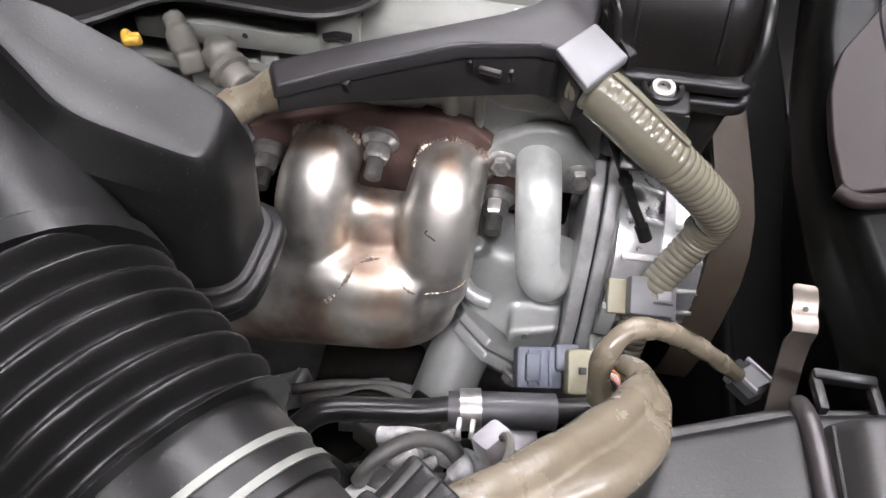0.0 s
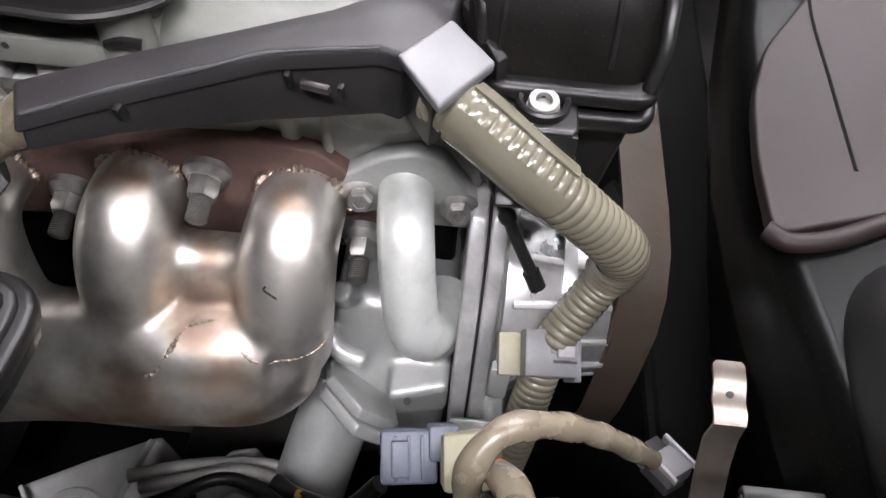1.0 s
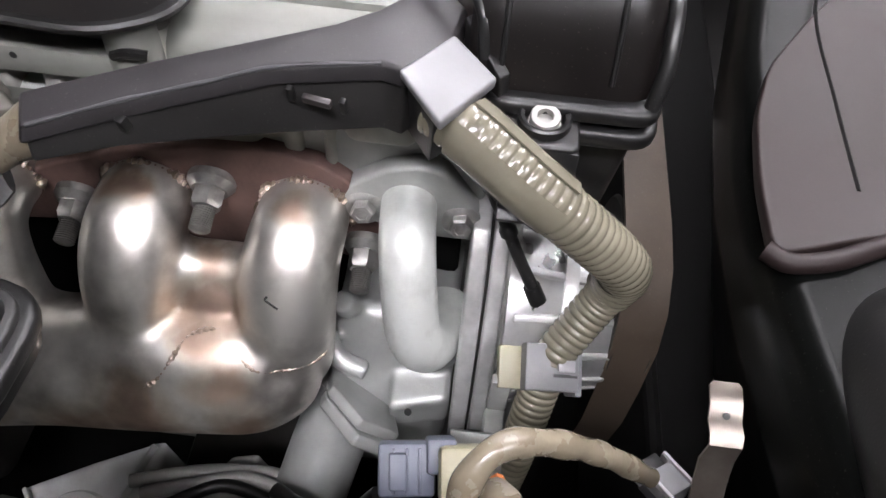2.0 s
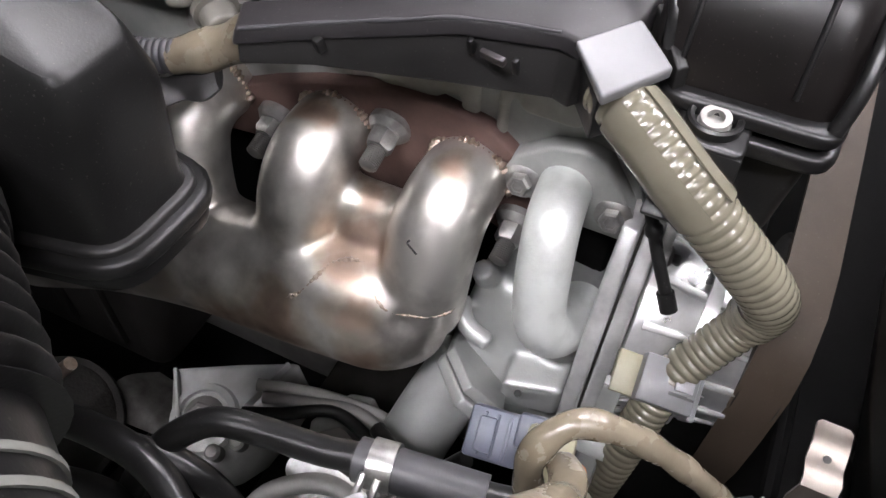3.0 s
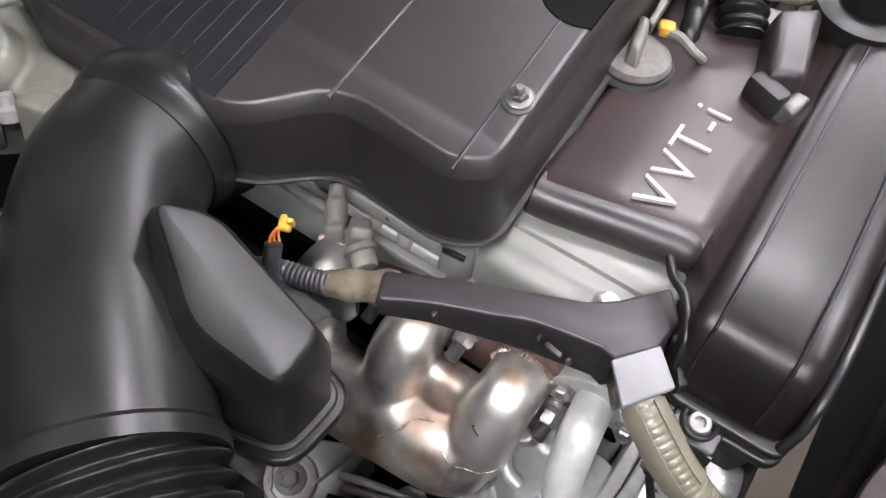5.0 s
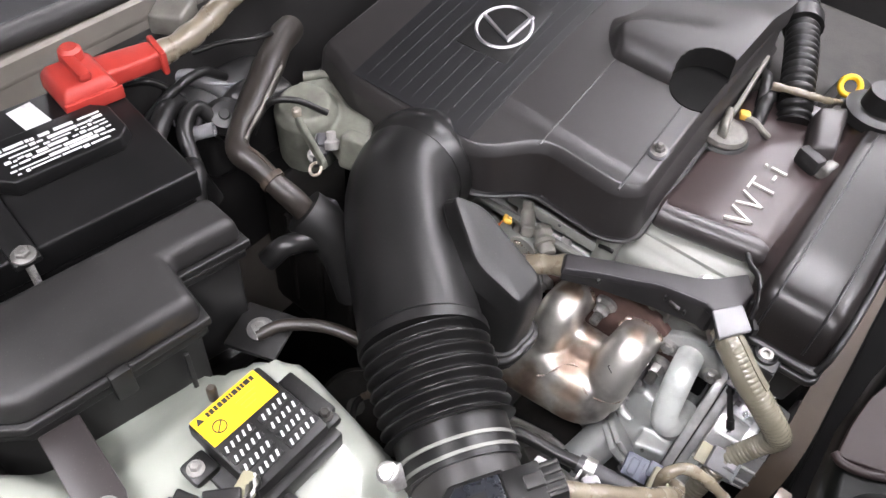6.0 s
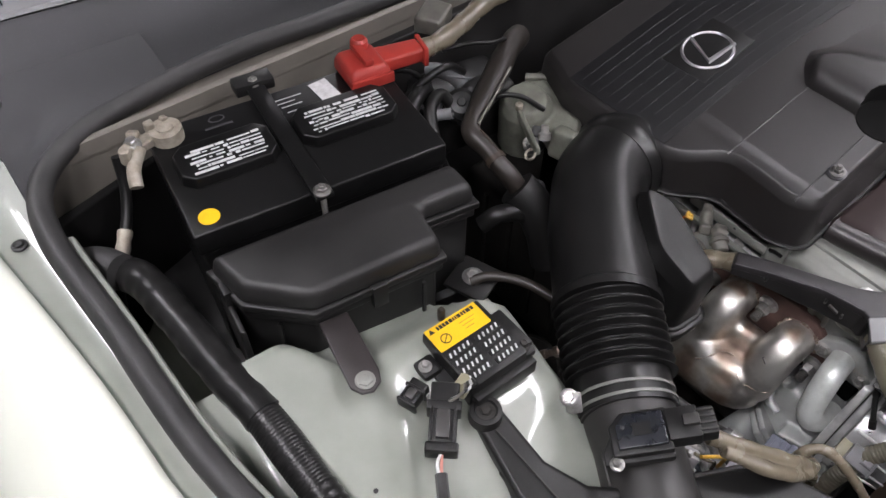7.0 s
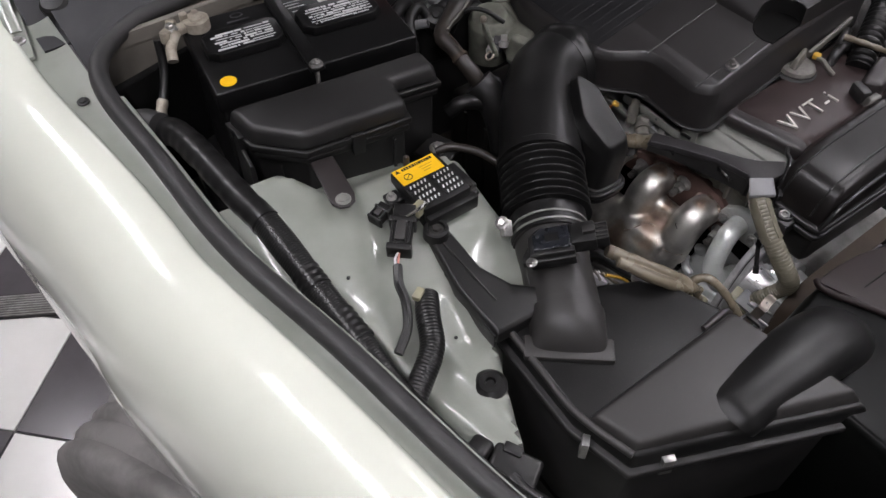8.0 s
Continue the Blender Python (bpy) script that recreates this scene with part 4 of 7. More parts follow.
sym = part("label_symbol", lathe([(0.0046, 0), (0.0055, 0), (0.0055, 0.0005), (0.0046, 0.0005), (0.0046, 0)], 24, FB @ pose(-0.019, 0.019, 0.0007)), INK, lab)
part("symbol_slash", block((0.0095, 0.0009, 0.0005), FB @ pose(-0.019, 0.019, 0.0009, 0, 0, 40), 0.0), INK, sym)
for cx in (-0.017, 0.017):
    for r in range(4):
        part("cell_ridge", block((0.029, 0.0062, 0.0024), FB @ pose(cx, 0.0015 - 0.0098 * r, 0.0004, 0, 0, 4), 0.0006), PLASTIC, fuse)
        for k in range(5):
            part("print_bar", block((0.0017, 0.0050, 0.0005), FB @ pose(cx + 0.0054 * (k - 2), 0.0015 - 0.0098 * r + 0.0004 * (k - 2), 0.0018, 0, 0, -20), 0.0), WHITE, fuse)
for x, y in ((-0.046, 0.012), (0.042, -0.022)):
    part("ear", block((0.022, 0.022, 0.010), FB @ pose(x, y, -0.016 - 0.010 * (x > 0)), 0.004), PLASTIC, fuse)
    part("bolt", hexbolt(FB @ Vector((x * 1.06, y, -0.011 - 0.010 * (x > 0))), (0, 0, 1), 0.0042, 0.007), CAST_DARK if x < 0 else IRON, fuse)
part("side_step", block((0.072, 0.010, 0.020), FB @ pose(0.004, -0.041, -0.022), 0.002), PLASTIC, fuse)
part("post", lathe([(0, 0), (0.004, 0), (0.004, 0.014), (0.0025, 0.016), (0, 0.016)], 12, FB @ pose(-0.004, 0.046, -0.01)), COPPER, fuse)
for k in range(4):
    part("wire", tube([tuple(FB @ Vector((-0.036 + 0.003 * k, -0.030, 0.002))), tuple(FB @ Vector((-0.046 + 0.004 * k, -0.040, 0.012))), tuple(FB @ Vector((-0.060 + 0.003 * k, -0.036, 0.004))), tuple(FB @ Vector((-0.066 + 0.002 * k, -0.024, -0.006)))], 0.0014, 24, 6), (BEIGE, RUBBER, WHITE, RUBBER)[k], fuse)
part("tab", block((0.020, 0.014, 0.012), FB @ pose(-0.036, -0.028, -0.004, 0, 0, 20), 0.002), IVORY, fuse, "ivory clip")
solo("fuse_block_bracket", block((0.10, 0.05, 0.012), pose(-0.03, 0.215, 0.907), 0.003), PLASTIC, "black plastic bracket under the fuse block", "bracket")


def plug(at, axis, size, label, wires):
    c = thing("electrical_connector", at, label, "connector")
    m = aim(at, axis)
    part("shell", moved(prism(rect(-size[0] / 2, -size[1] / 2, size[0] / 2, size[1] / 2), 0, size[2], 0.002, taper=0.001), m), PLASTIC, c)
    part("collar", moved(prism(rect(-size[0] * 0.6, -size[1] * 0.6, size[0] * 0.6, size[1] * 0.6), size[2] * 0.28, size[2] * 0.42, 0.0015), m), PLASTIC, c)
    part("latch", moved(block((size[0] * 0.45, size[1] * 0.3, size[2] * 0.4), pose(0, size[1] * 0.55, size[2] * 0.62), 0.001), m), LIDM, c)
    for d in (-1, 1):
        part("rail", moved(block((size[0] * 0.10, size[1] * 0.2, size[2] * 0.5), pose(d * size[0] * 0.40, size[1] * 0.52, size[2] * 0.62), 0.0008), m), PLASTIC, c)
    part("mouth", moved(prism(rect(-size[0] * 0.56, -size[1] * 0.55, size[0] * 0.56, size[1] * 0.55), size[2] * 0.86, size[2], 0.002), m), PLASTIC, c)
    for pts, r, mt in wires:
        part("wire", tube(pts, r, 12 * len(pts), 8), mt, c)
    return c


RW = mat("pink_wire", (0.62, 0.25, 0.20), 0.5, bump=0.0)
plug((-0.083, 0.198, 0.927), (-0.66, -0.73, -0.12), (0.026, 0.019, 0.064), "black two-piece wire connector beside the fuse block",
     [([(-0.121, 0.155, 0.921), (-0.130, 0.145, 0.919), (-0.136, 0.137, 0.918)], 0.0014, RW), ([(-0.123, 0.153, 0.921), (-0.133, 0.147, 0.920), (-0.138, 0.138, 0.918)], 0.0014, WHITE),
      ([(-0.136, 0.138, 0.918), (-0.148, 0.118, 0.915), (-0.152, 0.10, 0.905), (-0.166, 0.077, 0.893), (-0.19, 0.06, 0.885)], 0.0055, RUBBER)])
plug((-0.098, 0.214, 0.925), (-0.9, -0.3, -0.1), (0.018, 0.014, 0.026), "small black capped connector", [])

# ---- strut stay and side harness ----
stay = thing("support_arm", (-0.06, 0.1, 0.87), "black plastic support arm bolted to the strut tower", "support arm")
ARM = [(-0.077, 0.168), (-0.070, 0.178), (-0.052, 0.178), (-0.045, 0.168), (-0.046, 0.100), (-0.030, 0.062), (0.004, 0.034), (-0.004, 0.010), (-0.088, 0.016), (-0.091, 0.090), (-0.085, 0.122)]
part("arm", loft([[(x, y, 0.876 + 0.13 * (y - 0.10)) for x, y in ARM], [(x, y, 0.890 + 0.13 * (y - 0.10)) for x, y in grown(ARM, -0.002)], [(x, y, 0.893 + 0.13 * (y - 0.10)) for x, y in grown(ARM, -0.006)]], 0.0015), PLASTIC, stay)
part("rib", loft([[(-0.0665, 0.146, 0.896), (-0.0650, 0.146, 0.896), (-0.0610, 0.052, 0.884), (-0.0625, 0.052, 0.884)], [(-0.0665, 0.146, 0.902), (-0.0650, 0.146, 0.902), (-0.0610, 0.052, 0.889), (-0.0625, 0.052, 0.889)]], 0.0004), LIDM, stay)
part("web", loft([[(-0.086, 0.118, 0.862), (-0.083, 0.118, 0.862), (-0.086, 0.020, 0.850), (-0.089, 0.020, 0.850)], [(-0.086, 0.118, 0.888), (-0.083, 0.118, 0.888), (-0.086, 0.020, 0.876), (-0.089, 0.020, 0.876)]], 0.001), PLASTIC, stay)
part("boss", lathe([(0, 0), (0.016, 0), (0.015, 0.012), (0.011, 0.013), (0.010, 0.010), (0, 0.010)], 24, pose(-0.064, 0.163, 0.898)), PLASTIC, stay)
part("bolt", hexbolt((-0.064, 0.163, 0.907), (0, 0, 1), 0.0055, 0.006), IRON, stay)
HARN = [(-0.264, 0.525, 0.903), (-0.247, 0.475, 0.932), (-0.240, 0.40, 0.940), (-0.235, 0.33, 0.937), (-0.228, 0.27, 0.932), (-0.225, 0.20, 0.922), (-0.223, 0.14, 0.913), (-0.220, 0.07, 0.904), (-0.218, -0.01, 0.897), (-0.194, -0.12, 0.877), (-0.15, -0.25, 0.85)]
harness = thing("fender_wiring_harness", (-0.23, 0.2, 0.88), "thick black taped wiring harness along the inner fender", "wiring harness")
part("conduit", tube(HARN, lambda f, s: 0.0170 - 0.0036 * smooth(0.35, 0.75, f) - 0.0005 * (0.5 - 0.5 * math.cos(2 * math.pi * s / 0.0034)) + 0.0006 * math.sin(s * 47), 900, 16), RUBBER, harness)
TAPED = spline(HARN, 60)[0]
part("tape", tube(TAPED[3:21], lambda f, s: 0.0182 + 0.0004 * math.sin(s * 110) + 0.0003 * math.sin(s * 311), 110, 16), RUBBER, harness, "wrinkled black tape")
for a, b in ((22, 24), (26, 28), (31, 34)):
    part("tape_wrap", tube(TAPED[a:b + 1], lambda f, s: 0.0168 + 0.0005 * math.sin(s * 700), 24, 16), RUBBER, harness)
part("cap", tube([(-0.286, 0.552, 0.905), (-0.270, 0.520, 0.928), (-0.258, 0.492, 0.936)], lambda f, s: 0.021 - 0.003 * f, 24, 18), SEALR, harness, "grey rubber cap over the harness end")
branch = thing("branch_harness", (-0.16, 0.04, 0.86), "black corrugated branch conduit with a clip", "wiring harness")
part("conduit", tube([(-0.125, 0.098, 0.895), (-0.140, 0.075, 0.897), (-0.160, 0.040, 0.892), (-0.195, 0.015, 0.885), (-0.215, 0.0, 0.88)], ribbed(0.0140, 0.0006, 0.004), 200, 14), RUBBER, branch)
part("clip", block((0.016, 0.010, 0.008), pose(-0.136, 0.098, 0.908, 0, 0, 30), 0.002), IVORY, branch, "small yellowed clip")
# Holes in the apron drawn as small black discs, their dark in the colour.
for hx, hy in ((-0.140, 0.262), (-0.118, 0.052), (-0.185, 0.165)):
    solo("panel_hole_dot", lathe([(0, 0), (0.0022, 0), (0.0022, 0.0008), (0, 0.0008)], 12, pose(hx, hy, apron_z(hx, hy) + 0.0012)), INK, "small dark disc standing for a hole in the apron panel", "plug", "apron plugs")
solo("grommet", lathe([(0, 0), (0.020, 0), (0.019, 0.008), (0.013, 0.013), (0.006, 0.013), (0.005, 0.009), (0, 0.009)], 24, pose(-0.122, -0.015, 0.848)), RUBBER, "black rubber grommet on the apron", "grommet")

# ---- intake hose ----
AX = [(0.345, 0.318, 0.885), (0.295, 0.326, 0.893), (0.245, 0.313, 0.897), (0.195, 0.270, 0.896), (0.155, 0.225, 0.893), (0.118, 0.180, 0.888)]
hose = thing("air_intake_hose", (0.15, 0.2, 0.84), "black rubber air intake hose with bellows and a steel clamp", "intake hose")
part("elbow", tube(AX, lambda f, s: 0.050 + 0.005 * smooth(0.0, 0.3, f) + (0.003 if f > 0.965 else 0), 90, 32), RUBBER, hose)
part("elbow_collar", tube([AX[0], (0.318, 0.323, 0.889), AX[1], (0.272, 0.322, 0.895)], lambda f, s: 0.0575 - 0.0025 * math.cos(f * 12), 24, 32), RUBBER, hose)
BEL = [(0.120, 0.183, 0.888), (0.098, 0.150, 0.880), (0.078, 0.120, 0.873)]
part("bellows", tube(BEL, lambda f, s: 0.0565 - 0.0085 * (0.5 - 0.5 * math.cos(2 * math.pi * 7 * f)), 150, 36), RUBBER, hose, "black rubber bellows with seven ridges")
part("cuff", tube([(0.080, 0.123, 0.8735), (0.070, 0.108, 0.870), (0.058, 0.090, 0.867)], 0.0485, 12, 36), RUBBER, hose)
cl = part("clamp_band", tube([(0.0685, 0.1058, 0.8696), (0.0670, 0.1036, 0.8692)], lambda f, s: 0.0498, 4, 40), CASTW, hose, "zinc steel hose clamp")
part("second_wire", tube([(0.0625, 0.0968, 0.8680), (0.0610, 0.0945, 0.8676)], lambda f, s: 0.0498, 4, 40), CASTW, cl)
part("screw_block", block((0.020, 0.012, 0.012), pose(0.012, 0.124, 0.895, 20, -40, 60), 0.002), ZINC, cl)
part("screw", hexbolt((0.008, 0.128, 0.903), (-0.4, -0.2, 0.9), 0.0055, 0.007), ZINC, cl)
maf = thing("air_flow_meter", (0.03, 0.04, 0.82), "black air flow meter tube with a plug-in sensor", "air flow meter")
part("body", tube([(0.062, 0.096, 0.868), (0.030, 0.045, 0.863), (0.008, 0.009, 0.860), (-0.002, -0.004, 0.860)], lambda f, s: 0.045 - 0.003 * smooth(0.1, 0.4, f), 40, 36), LIDM, maf)
part("collar", tube([(0.061, 0.0945, 0.8678), (0.057, 0.0880, 0.8674)], 0.0475, 6, 36), LIDM, maf)
part("side_seam", tube([(0.020, 0.100, 0.880), (0.002, 0.072, 0.878), (-0.016, 0.044, 0.876), (-0.034, 0.016, 0.874)], 0.0022, 30, 8), LIDM, maf)
ed = Vector((0.036, 0.043, 0)).normalized()
es = Vector((-ed.y, ed.x, 0))
hood = []
for d, top in ((0.030, 0.046), (0.006, 0.045), (-0.006, 0.040), (-0.020, 0.022), (-0.028, 0.004)):
    c = Vector((-0.018, -0.024, 0.862)) + ed * d
    hood.append([tuple(c + es * 0.044 * math.cos(a) + Vector((0, 0, top * math.sin(a)))) for a in span(0, math.pi, 14)])
part("hood", loft(hood, 0.0), LIDM, maf, sharp=30)
part("foot", block((0.100, 0.030, 0.010), pose(-0.030, -0.038, 0.868, 0, 0, -40), 0.003), LIDM, maf)
sm = pose(0.0205, 0.0565, 0.9215, 0, -14, -36)
sen = part("sensor", prism([(-0.026, -0.020), (0.026, -0.020), (0.026, 0.020), (-0.014, 0.020), (-0.026, 0.008)], -0.016, 0.010, 0.002, m=sm), PLASTIC, maf)
part("sensor_lid", prism([(-0.020, -0.015), (0.022, -0.015), (0.022, 0.016), (-0.010, 0.016), (-0.020, 0.006)], 0.010, 0.0130, 0.001, m=sm), SENSORM, sen, "dark blue-black lid")
part("lid_mark", block((0.016, 0.012, 0.0005), sm @ pose(0.002, 0.001, 0.0132), 0.0), PLASTIC, sen)
part("lid_pin", lathe([(0, 0), (0.0022, 0), (0.0018, 0.0012), (0, 0.0014)], 12, sm @ pose(-0.014, 0.004, 0.0130)), SLEEVE, sen)
part("flange", prism([(-0.034, -0.024), (0.026, -0.024), (0.026, 0.022), (-0.016, 0.022), (-0.034, -0.012)], -0.004, 0.003, 0.0015, m=sm), PLASTIC, maf)
part("screw", hexbolt(sm @ Vector((-0.024, -0.024, 0.004)), sm.to_3x3() @ Vector((0, 0, 1)), 0.0042, 0.005), ZINC, maf)
part("socket", block((0.028, 0.030, 0.018), sm @ pose(0.037, 0.002, 0.004), 0.002), PLASTIC, maf)
plg = part("plug", block((0.018, 0.026, 0.016), sm @ pose(0.056, 0.002, 0.003), 0.002), PLASTIC, maf)
for d in (-0.009, -0.003, 0.003, 0.009):
    part("ridge", block((0.017, 0.0022, 0.003), sm @ pose(0.056, 0.002 + d, 0.0115), 0.0006), LIDM, plg)
part("latch", block((0.014, 0.010, 0.006), sm @ pose(0.044, 0.002, 0.0145), 0.001), LIDM, plg)

# ---- resonator ----
RT = rounded([(0.191, 0.133), (0.233, 0.136), (0.242, 0.216), (0.222, 0.242), (0.186, 0.184)], 0.012)
RM = rounded([(0.186, 0.130), (0.236, 0.132), (0.248, 0.226), (0.224, 0.252), (0.177, 0.192)], 0.014)
RL = rounded([(0.181, 0.130), (0.238, 0.127), (0.254, 0.235), (0.226, 0.261), (0.166, 0.199)], 0.018)


def top_z(x, y):
    return 0.9155 + 0.46 * (y - 0.136) - 0.08 * (x - 0.195)


res = thing("intake_resonator", (0.2, 0.18, 0.845), "black plastic intake resonator box with a flanged lower edge", "resonator box")
part("shell", loft([[(x, y, 0.837) for x, y in grown(RL, -0.006)], [(x, y, 0.848) for x, y in grown(RL, -0.007)], [(x, y, top_z(x, y) - 0.020) for x, y in RM], [(x, y, top_z(x, y) - 0.0065) for x, y in RT], [(x, y, top_z(x, y) - 0.0030) for x, y in grown(RT, -0.0012)], [(x, y, top_z(x, y) - 0.0008) for x, y in grown(RT, -0.003)], [(x, y, top_z(x, y)) for x, y in grown(RT, -0.006)], [(0.212 + 0.02 * (x - 0.212), 0.185 + 0.02 * (y - 0.185), top_z(0.212 + 0.02 * (x - 0.212), 0.185 + 0.02 * (y - 0.185))) for x, y in RT]], 0.0), RESM, res, sharp=26)
part("flange", prism(grown(RL, 0.003), 0.829, 0.838, 0.003), RESM, res)
part("flange_ridge", prism(grown(RL, -0.0025), 0.836, 0.8415, 0.0018), PLASTIC_ROUGH, res, "raised grey ridge round the flange")
part("flange_lower", prism(grown(RL, -0.001), 0.818, 0.827, 0.002), RESM, res)
part("neck", tube([(0.18, 0.22, 0.90), (0.20, 0.235, 0.905), (0.215, 0.25, 0.90)], 0.03, 12, 16), RUBBER, res)

# ---- engine cover ----
def cover_z(x):
    return 0.946 + 0.22 * (x - 0.334) - 0.175 * 0.03 * math.log(1 + math.exp((x - 0.50) / 0.03))


EC = rounded([(0.319, 0.500), (0.313, 0.467), (0.296, 0.430), (0.296, 0.305), (0.304, 0.262), (0.347, 0.220), (0.341, 0.134), (0.357, 0.109), (0.520, 0.112), (0.705, 0.118), (0.725, 0.200), (0.730, 0.480)], 0.020, 5)
EL = grown(EC, 0.003)


def lip_z(x, y):
    z = 0.884 + 0.018 * smooth(0.27, 0.34, y)
    return z + (0.914 - z) * smooth(0.37, 0.43, x)


cover = thing("engine_cover", (0.48, 0.3, 0.915), "dark brown-black plastic engine cover with ribs and a badge", "engine cover")
top = loft([[(x, y, lip_z(x, y)) for x, y in EL]] + [[(x, y, 0.946 - h) for x, y in grown(EC, -g)] for g, h in ((0, 0.0115), (0.0006, 0.0096), (0.0062, 0.0016), (0.0074, 0.0006), (0.0090, 0.0))], 0.0)
for xc in span(0.345, 0.715, 18):
    bmesh.ops.bisect_plane(top, geom=top.verts[:] + top.edges[:] + top.faces[:], plane_co=(xc, 0, 0), plane_no=(1, 0, 0))
for v in top.verts:
    if v.co.z > 0.93:
        v.co.z += cover_z(v.co.x) - 0.946
part("shell", top, ECM, cover, "", 20)
part("lip", loft([[(x, y, lip_z(x, y) - 0.003) for x, y in grown(EL, 0.0035)], [(x, y, lip_z(x, y) - 0.0005) for x, y in grown(EL, 0.0045)], [(x, y, lip_z(x, y) + 0.001) for x, y in grown(EL, 0.003)]], 0.0), PLASTIC, cover)

part("ribbed_field", thick(sheet(lambda a, v: (a, v, cover_z(a) + 0.0006 * smooth(0.283, 0.287, v) * smooth(0.437, 0.433, v)), span(0.3075, 0.665, 12), (0.283, 0.287, 0.36, 0.433, 0.437)), -0.001), FIELD_SHADE, cover, "grained field between the ribs, its shade put into the colour")
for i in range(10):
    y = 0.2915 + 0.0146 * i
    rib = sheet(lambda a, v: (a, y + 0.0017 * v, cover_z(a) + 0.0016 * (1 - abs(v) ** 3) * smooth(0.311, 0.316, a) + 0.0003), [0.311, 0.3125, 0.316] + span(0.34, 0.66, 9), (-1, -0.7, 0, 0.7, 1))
    part("rib", rib, FIELD_SHADE, cover)
em = pose(0.450, 0.345, cover_z(0.450), 0, -12.0, 2)
part("badge_recess", block((0.094, 0.064, 0.003), em @ pose(0.002, 0.0, 0.0012), 0.001), PLASTIC, cover, "dark square recess under the badge")
es = em @ Matrix.Diagonal((1.17, 1.1, 1, 1))
part("badge_ring", moved(lathe([(0.0256, 0.002), (0.0286, 0.002), (0.0288, 0.0036), (0.0272, 0.0050), (0.0255, 0.0036), (0.0256, 0.002)], 56), es), TRIM, cover, "chrome oval badge ring")
bar = loft([[(x, y, 0.002 + h) for x, y in ((0.0005 + g, 0.0262), (-0.0150 + g, -0.0150 + g), (0.0245, -0.0185 + g), (0.0255, -0.0140 - g), (-0.0095 - g, -0.0095 - g), (0.0055 - g, 0.0262))] for g, h in ((0, 0), (0, 0.0015), (0.0012, 0.003))], 0.0)
part("badge_bar", moved(bar, es), TRIM, cover, "chrome bar of the badge")


def tunnel_z(x, y):
    """The surface over the oil filler: a steep front, a slanted end, and a soft rise out of the cover."""
    front = math.sqrt(max(0.0, 1 - (1 - min(1.0, max(0.0, (x - 0.4805) / 0.036))) ** 2))
    end = 0.256 + 0.75 * (min(x, 0.535) - 0.513)
    soft = 0.014 + 0.13 * smooth(0.500, 0.58, x)
    return cover_z(x) - 0.0025 + 0.0255 * front * smooth(end, end - soft, y) * smooth(0.72, 0.60, x)


HX, HY, HR = 0.496, 0.132, 0.0325
tun = sheet(lambda a, v: (a, max(v, 0.1165), tunnel_z(a, max(v, 0.1165)) - (0.03 if v < 0.1165 else 0.0)), [0.4805, 0.4812, 0.4825] + span(0.485, 0.53, 31) + span(0.536, 0.712, 19), [0.1160] + span(0.1165, 0.172, 38) + span(0.176, 0.33, 48))
bmesh.ops.delete(tun, geom=[f for f in tun.faces if math.hypot(f.calc_center_median().x - HX, f.calc_center_median().y - HY) < HR], context="FACES")
part("oil_tunnel", tun, ECM, cover, "rounded tunnel running to the oil filler", 50)
floor_ring = [(HX + HR * math.cos(a), max(0.1165, HY + HR * math.sin(a))) for a in span(0, 6.1, 40)]
# Dark disc laid on the cover: the hollow's shade put into its colour.
part("tunnel_mouth", loft([[(x, y, cover_z(x) - 0.002) for x, y in floor_ring], [(x, y, cover_z(x) + 0.0010) for x, y in floor_ring]], 0.0), SHADE_BLACK, cover, "dark disc laid on the cover for the hollow's shade")


def mouth_wall(a, v):
    """The upright wall of the hollow, as high as the tunnel stands there."""
    x, y = HX + (HR + 0.0006) * math.cos(a), HY + (HR + 0.0006) * math.sin(a)
    low = cover_z(x) - 0.006
    high = tunnel_z(x, y) + 0.0006 if y > 0.1165 else low
    return (x, y, low + v * max(0.0, high - low))


# Darker plastic on the wall deepens the painted shade of the hollow.
part("mouth_wall", sheet(mouth_wall, span(-0.6, 2.7, 40), (0.0, 0.5, 1.0)), PLASTIC, cover, "wall of the hollow, shade put into its darker plastic")
part("fold_line", tube([(x, 0.2235, cover_z(x) - 0.0004) for x in span(0.344, 0.486, 6)], 0.0011, 30, 6), ECM, cover)
part("groove", tube([(x, 0.1335 + 0.02 * (x - 0.35), cover_z(x) - 0.0004) for x in span(0.342, 0.474, 6)], 0.0012, 30, 6), INK, cover)
cs_ = part("stud_seat", lathe([(0, 0), (0.0105, 0), (0.0105, 0.001), (0.008, 0.002), (0, 0.002)], 20, pose(0.400, 0.1255, cover_z(0.400), 0, -12, 0)), SLEEVE, cover, "dull steel washer")
part("stud_nut", hexbolt((0.400, 0.1255, cover_z(0.400) + 0.002), (-0.2, 0, 1), 0.0055, 0.006), STUDM, cs_)
part("stud_tip", stud((0.3985, 0.1255, cover_z(0.400) + 0.007), (-0.2, 0, 1), 0.0030, 0.006), STUDM, cs_)

# ---- valve timing cover ----
vvt = thing("cam_timing_cover", (0.46, 0.0, 0.80), "glossy black plastic timing cover with white lettering", "timing cover")
VF = [(0.338, 0.868), (0.340, 0.882), (0.346, 0.899), (0.355, 0.913), (0.362, 0.919), (0.372, 0.923), (0.42, 0.932), (0.64, 0.938)]
VR = [(0.391, 0.866), (0.391, 0.879), (0.393, 0.890), (0.398, 0.899), (0.406, 0.9045), (0.416, 0.9065), (0.44, 0.909), (0.64, 0.916)]


